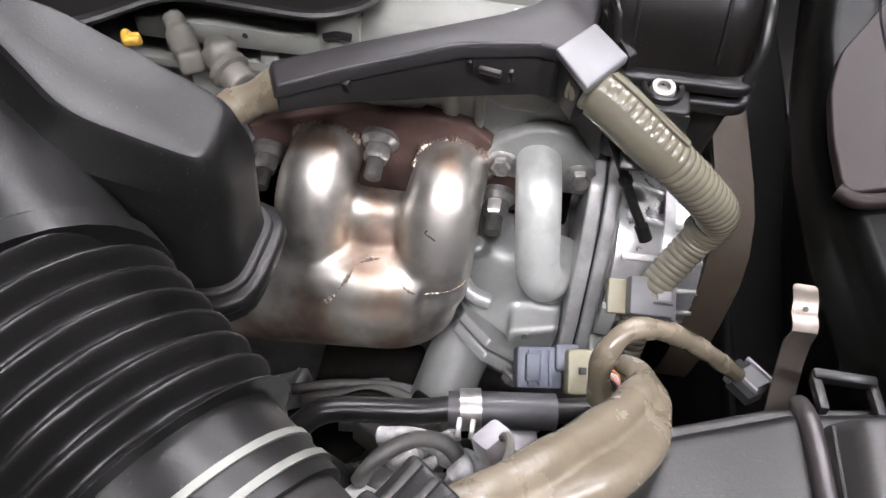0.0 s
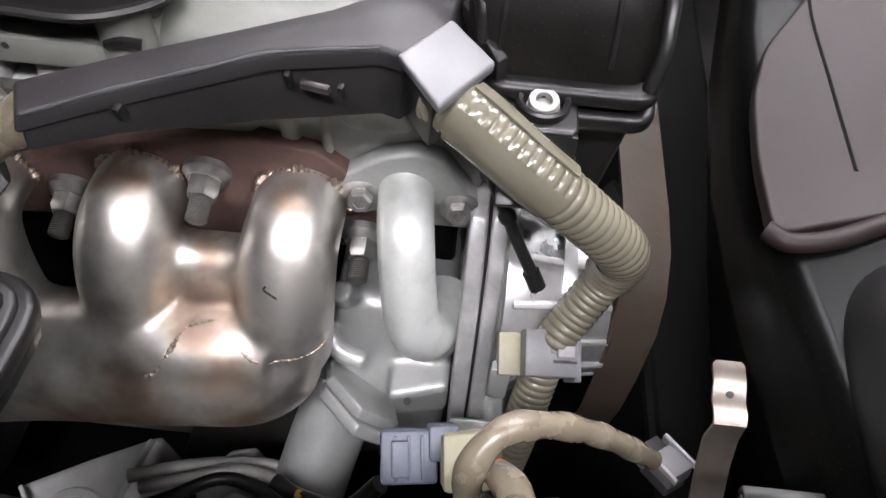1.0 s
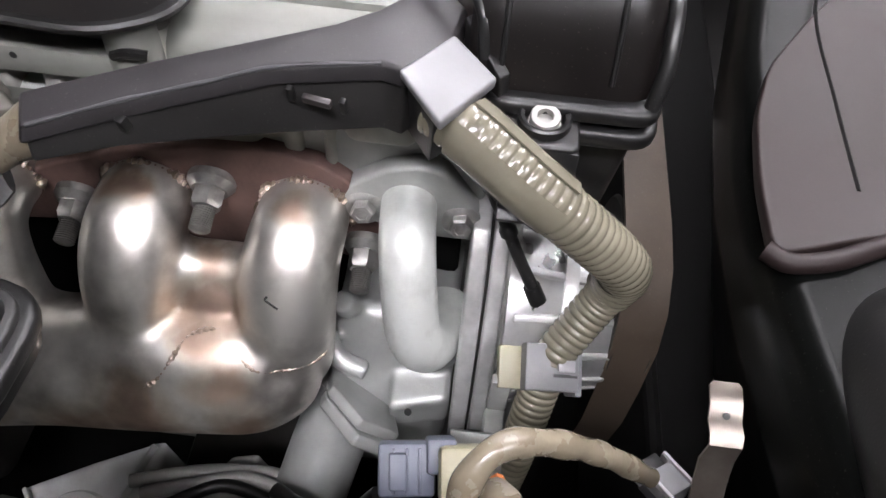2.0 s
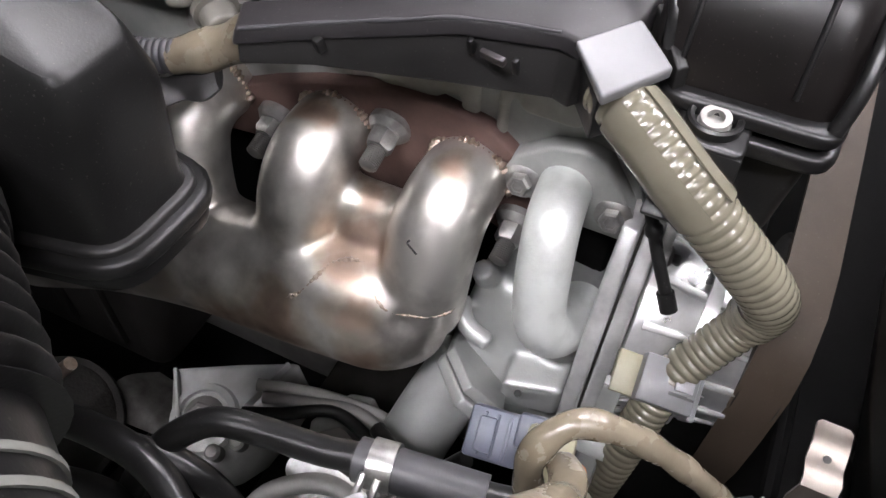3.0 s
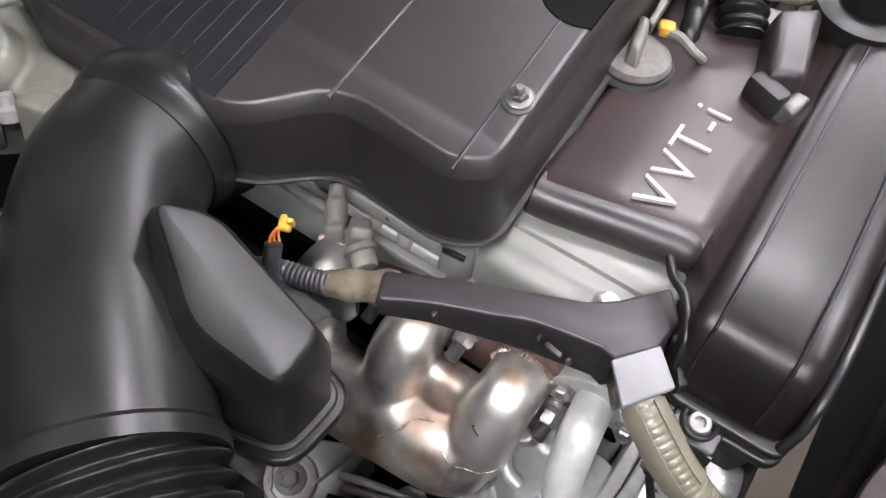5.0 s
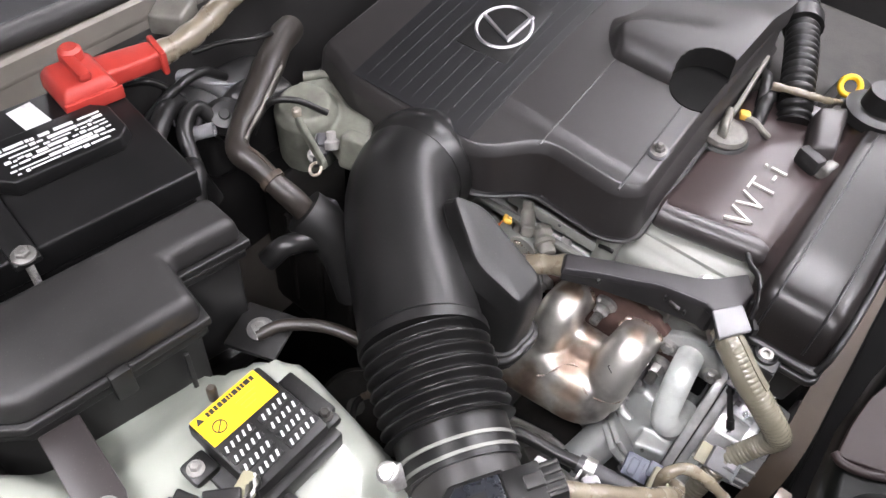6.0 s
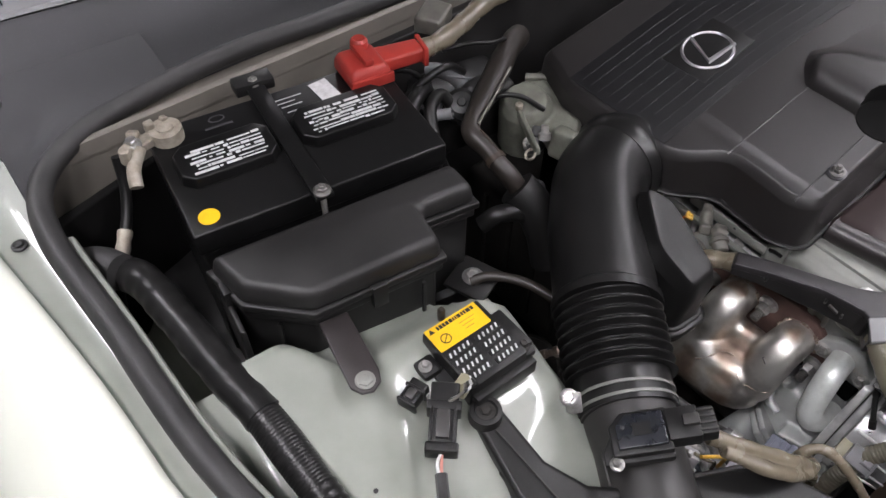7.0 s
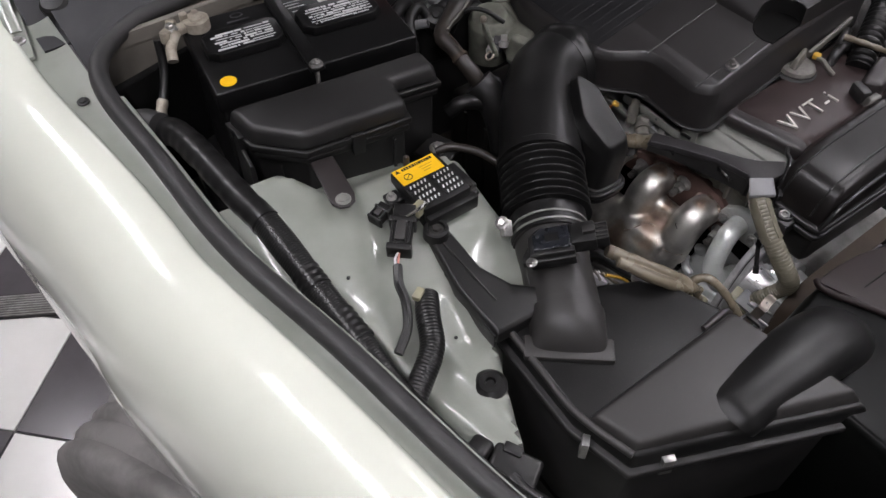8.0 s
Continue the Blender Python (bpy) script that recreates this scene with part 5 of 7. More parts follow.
def cover_section(y, prof, dz=0.0, dx=0.0):
    return [(min(x + dx, 0.66), y, z + (dz if z > 0.87 else 0)) for x, z in prof] + [(0.66, y, 0.868)]


def back(y):
    """How far the lettered part stands back from the front shell's flank."""
    return 0.19 * (0.098 - y)


def between(a, b, t):
    return [(p[0] + (q[0] - p[0]) * t, p[1] + (q[1] - p[1]) * t) for p, q in zip(a, b)]


part("front_shell", loft([cover_section(-0.019, VF, -0.004, 0.004), cover_section(-0.024, VF), cover_section(-0.032, VF), cover_section(-0.060, VF), cover_section(-0.082, VF), cover_section(-0.089, VF, -0.0015, 0.001), cover_section(-0.095, VF, -0.007, 0.003), cover_section(-0.098, VF, -0.018, 0.006)], 0.0), SHELL_REFLECT, vvt, sharp=55)
part("lettered_shell", loft([cover_section(0.112, VR, -0.022, 0.006), cover_section(0.108, VR, -0.010, 0.002), cover_section(0.098, VR, 0, back(0.098)), cover_section(0.04, VR, 0, back(0.04)), cover_section(0.006, VR, 0, back(0.006)), cover_section(-0.006, VR, 0, 0.019), cover_section(-0.013, between(VR, VF, 0.35), 0, 0.008), cover_section(-0.021, between(VR, VF, 0.9), 0, 0.002)], 0.0), COVER_REFLECT, vvt, "lettered part, a warm reflection put into its brown", 55)
part("front_edge_roll", tube([(0.404, 0.102, 0.8895), (0.406, 0.085, 0.8895), (0.420, 0.012, 0.8905), (0.422, 0.002, 0.888)], 0.0160, 40, 20, True, 0.9), COVER, vvt, "rounded dark front edge")
part("shell_edge", tube([(0.398, 0.008, 0.902), (0.384, 0.000, 0.905), (0.372, -0.012, 0.908), (0.352, -0.023, 0.902), (0.343, -0.026, 0.886)], 0.0030, 40, 10), GLOSS, vvt, "glossy moulded edge")
for y in (-0.033, -0.078):
    part("crease", tube([(0.3395, y, 0.882), (0.3462, y, 0.8995), (0.3552, y, 0.9132), (0.3625, y, 0.9195), (0.42, y, 0.9322), (0.62, y, 0.9376)], 0.0012, 60, 8), GLOSS, vvt)
part("rolled_rim", tube([(0.338, -0.096, 0.874), (0.344, -0.0985, 0.888), (0.352, -0.0990, 0.898), (0.366, -0.0995, 0.907), (0.42, -0.1005, 0.916), (0.64, -0.104, 0.922)], 0.0034, 60, 10), GLOSS, vvt, "rolled glossy rim")
LIP = rounded([(0.331, -0.027), (0.3315, -0.101), (0.64, -0.110), (0.64, -0.027)], 0.012, 5)
part("lip_upper", prism(LIP, 0.867, 0.875, 0.003), GLOSS, vvt)
part("lip", prism(grown(LIP, 0.001), 0.855, 0.864, 0.003), GLOSS, vvt)
part("lower_shell", loft([[(0.380, -0.035, 0.775), (0.380, -0.086, 0.775), (0.60, -0.095, 0.775), (0.60, -0.035, 0.775)], [(0.346, -0.032, 0.80), (0.348, -0.091, 0.80), (0.60, -0.098, 0.80), (0.60, -0.032, 0.80)], [(0.338, -0.030, 0.858), (0.338, -0.095, 0.858), (0.60, -0.102, 0.858), (0.60, -0.030, 0.858)]], 0.005), PLASTIC, vvt)
lug = part("bolt_lug", prism(rounded([(0.314, -0.068), (0.342, -0.068), (0.342, -0.038), (0.314, -0.038)], 0.005), 0.850, 0.8685, 0.002), GLOSS, vvt)
part("lug_plate", block((0.004, 0.030, 0.030), pose(0.3125, -0.053, 0.852, 0, 12, 0), 0.0012), GLOSS, vvt)
part("lug_collar", lathe([(0.0085, 0), (0.0112, 0), (0.0112, 0.006), (0.0102, 0.0068), (0.0085, 0.0060), (0.0085, 0)], 28, pose(0.329, -0.053, 0.866)), GLOSS, lug)
part("bolt", hexbolt((0.329, -0.053, 0.8665), (-0.2, 0, 1), 0.0064, 0.0070, 1.05, True), CAST_DARK, lug, "zinc socket-head bolt")
part("lug_foot", block((0.010, 0.030, 0.004), pose(0.306, -0.053, 0.838, 0, -30, 0), 0.001), GLOSS, vvt)
text = bpy.data.curves.new("vvt_letters", "FONT")
text.body, text.size, text.extrude = "VVT-i", 0.0395, 0.0016
text.space_character, text.offset = 1.14, -0.0005
text_ob = bpy.data.objects.new("vvt_letters", text)
scene.collection.objects.link(text_ob)
bpy.context.view_layer.update()
tm = bpy.data.meshes.new_from_object(text_ob.evaluated_get(bpy.context.evaluated_depsgraph_get()))
bpy.data.objects.remove(text_ob)
tb = bmesh.new()
tb.from_mesh(tm)
part("lettering", moved(tb, pose(0.420, 0.0205, 0.9085, 0, -2.0, 0)), AGED, vvt, "off-white letters")

# ---- wiring duct on the head ----
DUCT = [(0.281, 0.141), (0.296, 0.111), (0.317, 0.054), (0.325, 0.013), (0.322, 0.004), (0.345, -0.014), (0.368, -0.017), (0.388, -0.002), (0.361, 0.020), (0.348, 0.036), (0.322, 0.106), (0.301, 0.150)]


def duct_z(y):
    return 0.892 - 0.012 * smooth(0.03, 0.15, y)


duct = thing("wiring_duct", (0.325, 0.06, 0.85), "dark grey plastic wiring duct along the cylinder head", "wiring duct")
part("trough", loft([[(x - 0.004, y, duct_z(y) - 0.032 + 0.015 * smooth(0.05, 0.14, y)) for x, y in grown(DUCT, -0.002)], [(x, y, duct_z(y) - 0.006) for x, y in grown(DUCT, -0.001)]], 0.0015), PLASTIC_ROUGH, duct)
part("lid", loft([[(x, y, duct_z(y) - 0.008) for x, y in grown(DUCT, 0.0015)], [(x, y, duct_z(y)) for x, y in grown(DUCT, -0.001)]], 0.002), DUCTM, duct, "dark lid with a bright worn edge")
part("worn_edge", tube([(x, y, duct_z(y) - 0.0006) for x, y in ((0.2830, 0.1385), (0.2975, 0.1105), (0.3090, 0.078), (0.3183, 0.0535), (0.3262, 0.0135))], lambda f, s: 0.0008 + 0.0002 * math.sin(s * 230), 60, 8), SLEEVE, duct, "pale worn edge of the lid")
dm = pose(0.3148, 0.037, 0.8795, 0, -14, -11)
for d in (-0.011, 0.011):
    part("clip_post", block((0.003, 0.0026, 0.008), dm @ pose(0, d, 0.000), 0.0006), PLASTIC, duct)
part("clip_bar", block((0.0030, 0.012, 0.004), dm @ pose(-0.0003, 0, -0.0005), 0.0008), COVER, duct)
part("clip_post", block((0.004, 0.004, 0.007), pose(0.2955, 0.108, 0.874, 0, -14, -20), 0.0008), PLASTIC, duct)
part("outlet_wall", loft([[(0.332, -0.034, 0.855), (0.356, -0.017, 0.860), (0.360, -0.022, 0.860), (0.338, -0.038, 0.855)], [(0.334, -0.033, 0.884), (0.354, -0.016, 0.897), (0.358, -0.020, 0.897), (0.338, -0.037, 0.884)]], 0.001), PLASTIC, duct)
# Sloped end of the lid; the light it reflects is put into its grey.
part("bright_lid_end", loft([[(0.322, 0.006, 0.889), (0.347, -0.0125, 0.889), (0.331, -0.0315, 0.8815), (0.303, -0.012, 0.8805)], [(0.3195, 0.006, 0.8945), (0.3455, -0.013, 0.8945), (0.330, -0.032, 0.8875), (0.302, -0.012, 0.8865)]], 0.0015), GREY, duct, "sloped lid end, reflected light put into its light grey")
part("sleeve_core", loft([[(0.328, 0.004, 0.858), (0.346, -0.010, 0.858), (0.334, -0.024, 0.853), (0.314, -0.008, 0.853)], [(0.325, 0.004, 0.890), (0.344, -0.012, 0.890), (0.332, -0.026, 0.8825), (0.308, -0.010, 0.8825)]], 0.001), PLASTIC, duct)
rear = thing("rear_taped_loom", (0.29, 0.18, 0.85), "tan taped and grey corrugated loom at the duct end", "wiring loom")
part("tape", tube([(0.300, 0.142, 0.866), (0.298, 0.155, 0.858), (0.294, 0.170, 0.851), (0.288, 0.186, 0.846)], lambda f, s: 0.0125 + 0.0009 * math.sin(s * 230) - 0.002 * f, 40, 14, True, 0.85), TAN_TAPE, rear)
part("connector", fused([lathe([(0, 0), (0.009, 0), (0.0095, 0.016), (0.0075, 0.020), (0.0075, 0.030), (0, 0.032)], 16, aim((0.308, 0.170, 0.853), (0.55, 0.75, 0.25))), block((0.016, 0.016, 0.012), pose(0.326, 0.188, 0.862, 10, 20, 40), 0.003)], 0.0012, 3), BEIGE, rear, "dusty beige plastic plug")
part("connector_band", lathe([(0.0095, 0), (0.0115, 0.001), (0.0115, 0.005), (0.0095, 0.006)], 18, aim((0.314, 0.178, 0.856), (0.55, 0.75, 0.25))), BEIGE, rear)
part("connector", fused([lathe([(0, 0), (0.008, 0), (0.008, 0.016), (0.006, 0.018), (0.006, 0.028), (0, 0.028)], 14, aim((0.322, 0.206, 0.858), (0.7, 0.5, 0.3))), block((0.012, 0.014, 0.014), pose(0.318, 0.203, 0.858, 0, 20, 30), 0.003)], 0.0012, 3), BEIGE, rear)
part("conduit", tube([(0.289, 0.182, 0.847), (0.283, 0.197, 0.846), (0.274, 0.222, 0.846), (0.255, 0.26, 0.84)], ribbed(0.0085, 0.0007, 0.0034), 150, 12), SLEEVE, rear, "grey corrugated conduit")
part("tape_tail", tube([(0.292, 0.165, 0.842), (0.282, 0.178, 0.836), (0.270, 0.188, 0.838), (0.263, 0.204, 0.848), (0.259, 0.222, 0.866)], lambda f, s: 0.013 + 0.003 * math.sin(s * 210), 40, 12, True, 0.30), SEALR, rear, "loose wrinkled dark tape tail")
part("wire_tube", tube([(0.262, 0.212, 0.852), (0.268, 0.214, 0.868), (0.275, 0.216, 0.880)], 0.0058, 16, 12), SLEEVE, rear, "grey plastic tube round the wires")
for i, dx in enumerate((0.0, 0.004, 0.008)):
    part("wire", tube([(0.272 + dx, 0.216, 0.868), (0.275 + dx, 0.219, 0.882), (0.279 + dx, 0.215, 0.893)], 0.0009, 16, 8), ORANGE, rear)
solo("coil_connector", fused([block((0.009, 0.005, 0.007), pose(0.283, 0.213, 0.897, 10, 0, 30), 0.002), block((0.005, 0.009, 0.005), pose(0.279, 0.208, 0.899, 0, 15, 20), 0.002), block((0.004, 0.004, 0.008), pose(0.287, 0.210, 0.894, 0, -10, 10), 0.0015)], 0.0009, 2), AMBER, "small yellow electrical clip among the wires", "connector")
cond = thing("corrugated_conduit", (0.3, -0.07, 0.70), "tan corrugated wiring conduit bent downwards", "conduit")
CP = [(0.3265, -0.010, 0.8722), (0.322, -0.016, 0.8715), (0.3145, -0.029, 0.8675), (0.3055, -0.056, 0.850), (0.306, -0.082, 0.826), (0.310, -0.0985, 0.806), (0.316, -0.104, 0.790), (0.318, -0.101, 0.776)]
part("conduit", tube(CP, ribbed(0.0129, 0.0005, 0.0046), 560, 24), TAN, cond)
part("lower_conduit", tube([(0.314, -0.101, 0.790), (0.316, -0.099, 0.772), (0.308, -0.089, 0.754), (0.297, -0.079, 0.738), (0.285, -0.074, 0.717), (0.270, -0.069, 0.685), (0.256, -0.062, 0.64)], ribbed(0.0108, 0.0007, 0.0042), 520, 18), TAN, cond)
part("split_sleeve", gutter([(0.319, -0.021, 0.8705), CP[2], (0.3068, -0.050, 0.8545), (0.3052, -0.062, 0.8455)], 0.0141, 74, 388, 30, 36, (0.25, -0.62, 0.74)), TAN, cond, "smooth tan split sleeve")

# ---- exhaust manifold ----
man = thing("exhaust_manifold", (0.3, 0.12, 0.66), "heat-tinted steel tubular exhaust manifold on a rusty flange", "exhaust manifold")
FL = [(0.012, 0.740), (0.030, 0.735), (0.046, 0.742), (0.080, 0.737), (0.128, 0.737), (0.165, 0.745), (0.258, 0.735), (0.258, 0.757), (0.217, 0.774), (0.181, 0.791), (0.149, 0.803), (0.110, 0.813), (0.077, 0.8155), (0.048, 0.810), (0.034, 0.799), (0.024, 0.783), (0.011, 0.765)]
part("flange", loft([[(0.346, y, z) for y, z in FL], [(0.358, y, z) for y, z in FL]], 0.002), RUST, man, "rusty brown iron flange")
tubes = []
for y in (0.057, 0.139, 0.222):
    k = 0.012 if y > 0.2 else 0.0
    tubes.append(tube([(0.354, y, 0.772), (0.337, y, 0.777), (0.319, y + 0.002, 0.770), (0.307, y + 0.003 - k * 0.3, 0.752), (0.301, y + 0.003 - k * 0.6, 0.730), (0.297, y + 0.003 - k, 0.703)], lambda f, s: 0.0226 + 0.0026 * math.sin(f * math.pi), 44, 28))
tubes.append(tube([(0.294, 0.044, 0.706), (0.292, 0.060, 0.702), (0.290, 0.09, 0.698), (0.287, 0.14, 0.695), (0.284, 0.20, 0.692), (0.276, 0.27, 0.68), (0.262, 0.34, 0.66)], lambda f, s: 0.0362 * math.sqrt(max(0.03, 1 - (1 - min(1, f / 0.15)) ** 2)), 90, 32))
tubes.append(tube([(0.317, 0.060, 0.749), (0.320, 0.098, 0.750), (0.317, 0.139, 0.749)], lambda f, s: 0.0155 + 0.005 * (2 * f - 1) ** 2, 24, 20))
tubes.append(tube([(0.324, 0.100, 0.752), (0.311, 0.100, 0.740), (0.303, 0.100, 0.722), (0.296, 0.100, 0.695)], lambda f, s: 0.0235 + 0.004 * f, 24, 24, flat=0.62))
tubes.append(tube([(0.292, 0.066, 0.714), (0.290, 0.10, 0.713), (0.289, 0.15, 0.710), (0.288, 0.20, 0.704)], lambda f, s: 0.0275 + 0.002 * math.sin(f * math.pi), 24, 24))
tubes.append(tube([(0.300, 0.139, 0.722), (0.299, 0.18, 0.716), (0.298, 0.22, 0.722)], lambda f, s: 0.014 + 0.004 * (2 * f - 1) ** 2, 24, 20))
skin = fused(tubes, 0.0016, 26)
steel_skin = BVHTree.FromBMesh(skin)
part("tubework", skin, STEEL, man, "heat-tinted steel runner tubes and collector", 80)


def snapped(pts):
    """Points laid on the skin of the tubework."""
    return [tuple(steel_skin.find_nearest(Vector(p))[0]) for p in pts]


def bead(pts, n=60, k=1.0):
    return tube(pts, lambda f, s: k * (0.0006 + 0.0003 * math.sin(s * 1900) + 0.0005 * math.sin(s * 310)) * smooth(0, 0.08, f) * smooth(1, 0.92, f) + 0.0001, n, 8)


for y in (0.057, 0.139, 0.222):
    part("weld_bead", bead([(0.3440, y + 0.0245 * math.cos(a), 0.774 + 0.0245 * math.sin(a)) for a in span(-0.3, 3.4, 14)], 120, 2.6), WELD, man)
part("weld_bead", bead(snapped([(0.2995 - 0.026 * math.cos(a), 0.0605 + 0.026 * math.sin(a), 0.7285) for a in span(-1.25, 0.9, 14)]), 90, 0.8), WELD, man)
part("weld_bead", bead(snapped([(0.268, 0.128, 0.716), (0.272, 0.120, 0.722), (0.278, 0.113, 0.728), (0.284, 0.108, 0.732), (0.288, 0.100, 0.733), (0.290, 0.092, 0.731)]), 60, 1.25), WELD, man)
for y, z in ((0.1045, 0.789), (0.026, 0.752), (0.181, 0.765)):
    nut = part("nut", hexbolt((0.347, y, z), (-1, 0, -0.25), 0.0086, 0.0165, 1.45), ZINC, man, "zinc flange nut")
    part("stud", stud((0.334, y, z - 0.0035), (-1, 0, -0.25), 0.0056, 0.016), STUDM, nut)

part("weld_mark", tube(snapped([(0.2908, 0.059, 0.7665), (0.2902, 0.062, 0.7690), (0.2912, 0.065, 0.7705), (0.2925, 0.064, 0.7720)]), 0.0006, 20, 6), IRON, man, "small dark burn mark")

# ---- coolant pipe and pump ----
pipe = thing("coolant_pipe", (0.32, 0.0, 0.70), "silver bent coolant pipe with a bolted flange", "coolant pipe")
part("pipe", tube([(0.358, 0.004, 0.786), (0.342, 0.003, 0.790), (0.322, 0.001, 0.786), (0.308, -0.002, 0.768), (0.301, -0.005, 0.746), (0.300, -0.008, 0.734), (0.304, -0.012, 0.722), (0.314, -0.0165, 0.713), (0.328, -0.020, 0.708), (0.345, -0.022, 0.706)], lambda f, s: 0.0142, 70, 24), PIPE, pipe)
PFL = [(-0.033, 0.786), (-0.030, 0.777), (-0.020, 0.772), (0.0, 0.768), (0.024, 0.772), (0.036, 0.778), (0.037, 0.790), (0.033, 0.799), (0.015, 0.812), (-0.001, 0.817), (-0.015, 0.814)]
part("flange", loft([[(0.345, y, z) for y, z in PFL], [(0.357, y, z) for y, z in PFL]], 0.0025), CAST, pipe)
for y, z in ((0.026, 0.785), (-0.024, 0.782)):
    part("bolt", hexbolt((0.345, y, z), (-1, 0, 0.25), 0.0065, 0.009), ZINC, pipe)
part("outlet", fused([block((0.05, 0.052, 0.075), pose(0.388, 0.004, 0.812), 0.010), block((0.040, 0.020, 0.040), pose(0.378, 0.026, 0.830, 0, 8, 0), 0.006), lathe([(0, 0), (0.009, 0), (0.009, 0.026), (0, 0.026)], 20, aim((0.376, 0.028, 0.826), (-0.6, 0.1, 0.8))), block((0.030, 0.020, 0.028), pose(0.372, -0.016, 0.840, 0, 20, 10), 0.004)], 0.0018, 2), CAST, pipe, "cast outlet housing")
pump = thing("water_pump", (0.31, 0.0, 0.62), "grey cast water pump and thermostat housing", "water pump")
pump_body = [loft([[(0.40, -0.028, 0.60), (0.305, -0.028, 0.60), (0.294, 0.0, 0.60), (0.306, 0.050, 0.60), (0.40, 0.050, 0.60)], [(0.40, -0.028, 0.655), (0.305, -0.028, 0.655), (0.297, 0.0, 0.660), (0.309, 0.048, 0.668), (0.40, 0.048, 0.668)], [(0.40, -0.028, 0.706), (0.338, -0.028, 0.706), (0.328, 0.0, 0.712), (0.330, 0.040, 0.716), (0.40, 0.040, 0.716)]], 0.008, 3, 15)]
pump_body.append(loft([[(0.290, 0.006, 0.648), (0.297, -0.029, 0.648), (0.322, -0.029, 0.648), (0.322, 0.006, 0.648)], [(0.287, 0.006, 0.676), (0.296, -0.029, 0.678), (0.322, -0.029, 0.684), (0.322, 0.006, 0.684)]], 0.003))
pump_body.append(lathe([(0, 0), (0.020, 0), (0.019, 0.018), (0.016, 0.022), (0, 0.022)], 24, aim((0.332, -0.016, 0.690), (-0.6, 0, 0.8))))
pump_body.append(tube([(0.318, 0.046, 0.700), (0.306, 0.036, 0.694), (0.302, 0.020, 0.690)], 0.006, 16, 10))
pump_body.append(lathe([(0, 0), (0.008, 0), (0.007, 0.012), (0, 0.012)], 16, aim((0.330, 0.034, 0.712), (-0.3, 0.3, 1))))
part("housing", fused(pump_body, 0.0018, 3), PUMPM, pump, sharp=60)
OUT = (-0.55, 0.45, -0.55)
fm = aim((0.289, 0.024, 0.668), OUT, 30)
part("outlet_flange", moved(prism([(-0.028, -0.014), (0.0, -0.024), (0.028, -0.014), (0.028, 0.014), (0.0, 0.024), (-0.028, 0.014)], -0.008, -0.001, 0.0015), fm), PUMPM, pump)
part("outlet_cap", moved(prism([(-0.024, -0.013), (0.0, -0.0235), (0.031, -0.015), (0.031, 0.012), (0.0, 0.023), (-0.024, 0.013)], 0.0, 0.008, 0.002), fm), PUMPM, pump)
part("outlet_tube", tube([(0.304, 0.030, 0.662), (0.282, 0.040, 0.640), (0.258, 0.048, 0.618), (0.235, 0.056, 0.598)], lambda f, s: 0.0222 + 0.0010 * (f > 0.8), 24, 28), PUMPM, pump)
part("bolt", hexbolt((0.262, -0.002, 0.668), OUT, 0.006, 0.008), ZINC, pump)
part("casting_mark", lathe([(0, 0), (0.0022, 0), (0.0022, 0.0006), (0, 0.0006)], 12, aim((0.2865, -0.006, 0.677), (-0.7, 0, 0.7))), INK, pump)

alt = thing("front_accessory_casting", (0.33, -0.07, 0.62), "bright machined accessory casting with a bolted split flange", "alternator")
EDGE = [(0.372, 0.792), (0.338, 0.784), (0.317, 0.762), (0.302, 0.728), (0.291, 0.694), (0.284, 0.655), (0.372, 0.630)]


def split_flange(y0, y1, d):
    return loft([[(x + d * (x < 0.36), y, z) for x, z in EDGE] for y in (y0, y1)], 0.0018)


part("pump_side_flange", split_flange(-0.0300, -0.0395, 0.0), ALU, alt)
part("gasket", split_flange(-0.0396, -0.0412, 0.004), IRON, alt, "dark gasket edge")
part("casing_flange", split_flange(-0.0413, -0.0500, 0.001), ALU, alt)
part("casing_step", split_flange(-0.0502, -0.0560, 0.009), CAST, alt)
for x, z in ((0.329, 0.772), (0.304, 0.732), (0.290, 0.680)):
    part("bolt", hexbolt((x + 0.012, -0.0555, z - 0.004), (0, -1, 0), 0.0052, 0.007), ZINC, alt)
AC = (0.352, -0.052, 0.712)
part("barrel", lathe([(0.0, 0.0), (0.062, 0.0), (0.060, 0.012), (0.054, 0.020), (0.050, 0.036), (0.0465, 0.062), (0.040, 0.068), (0.0, 0.068)], 48, aim(AC, (0, -1, 0))), SHINY, alt)
for k in range(7):
    a = radians(88 + 24 * k)
    part("rib", loft([[(AC[0] + r * math.cos(a + d), y, AC[2] + r * math.sin(a + d)) for r, d in ((r0, -0.045), (r0, 0.045), (r1, 0.035), (r1, -0.035))] for y, r0, r1 in ((-0.056, 0.055, 0.0645), (-0.072, 0.050, 0.0585), (-0.088, 0.047, 0.0530), (-0.112, 0.044, 0.0485))], 0.001), ALU if k % 3 else CAST, alt)
part("band", lathe([(0.050, 0.0), (0.0575, 0.0), (0.0575, 0.007), (0.050, 0.007), (0.050, 0.0)], 48, aim((AC[0], -0.081, AC[2]), (0, -1, 0))), ALU, alt)
part("bracket_foot", block((0.045, 0.012, 0.05), pose(0.272, -0.055, 0.66), 0.003), CAST, alt)
part("bracket_strip", block((0.010, 0.034, 0.006), pose(0.268, -0.048, 0.690, 0, -35, 0), 0.001), CAST, alt)
dip = thing("vent_hose", (0.30, -0.06, 0.78), "short black rubber hose with a capped end", "hose")
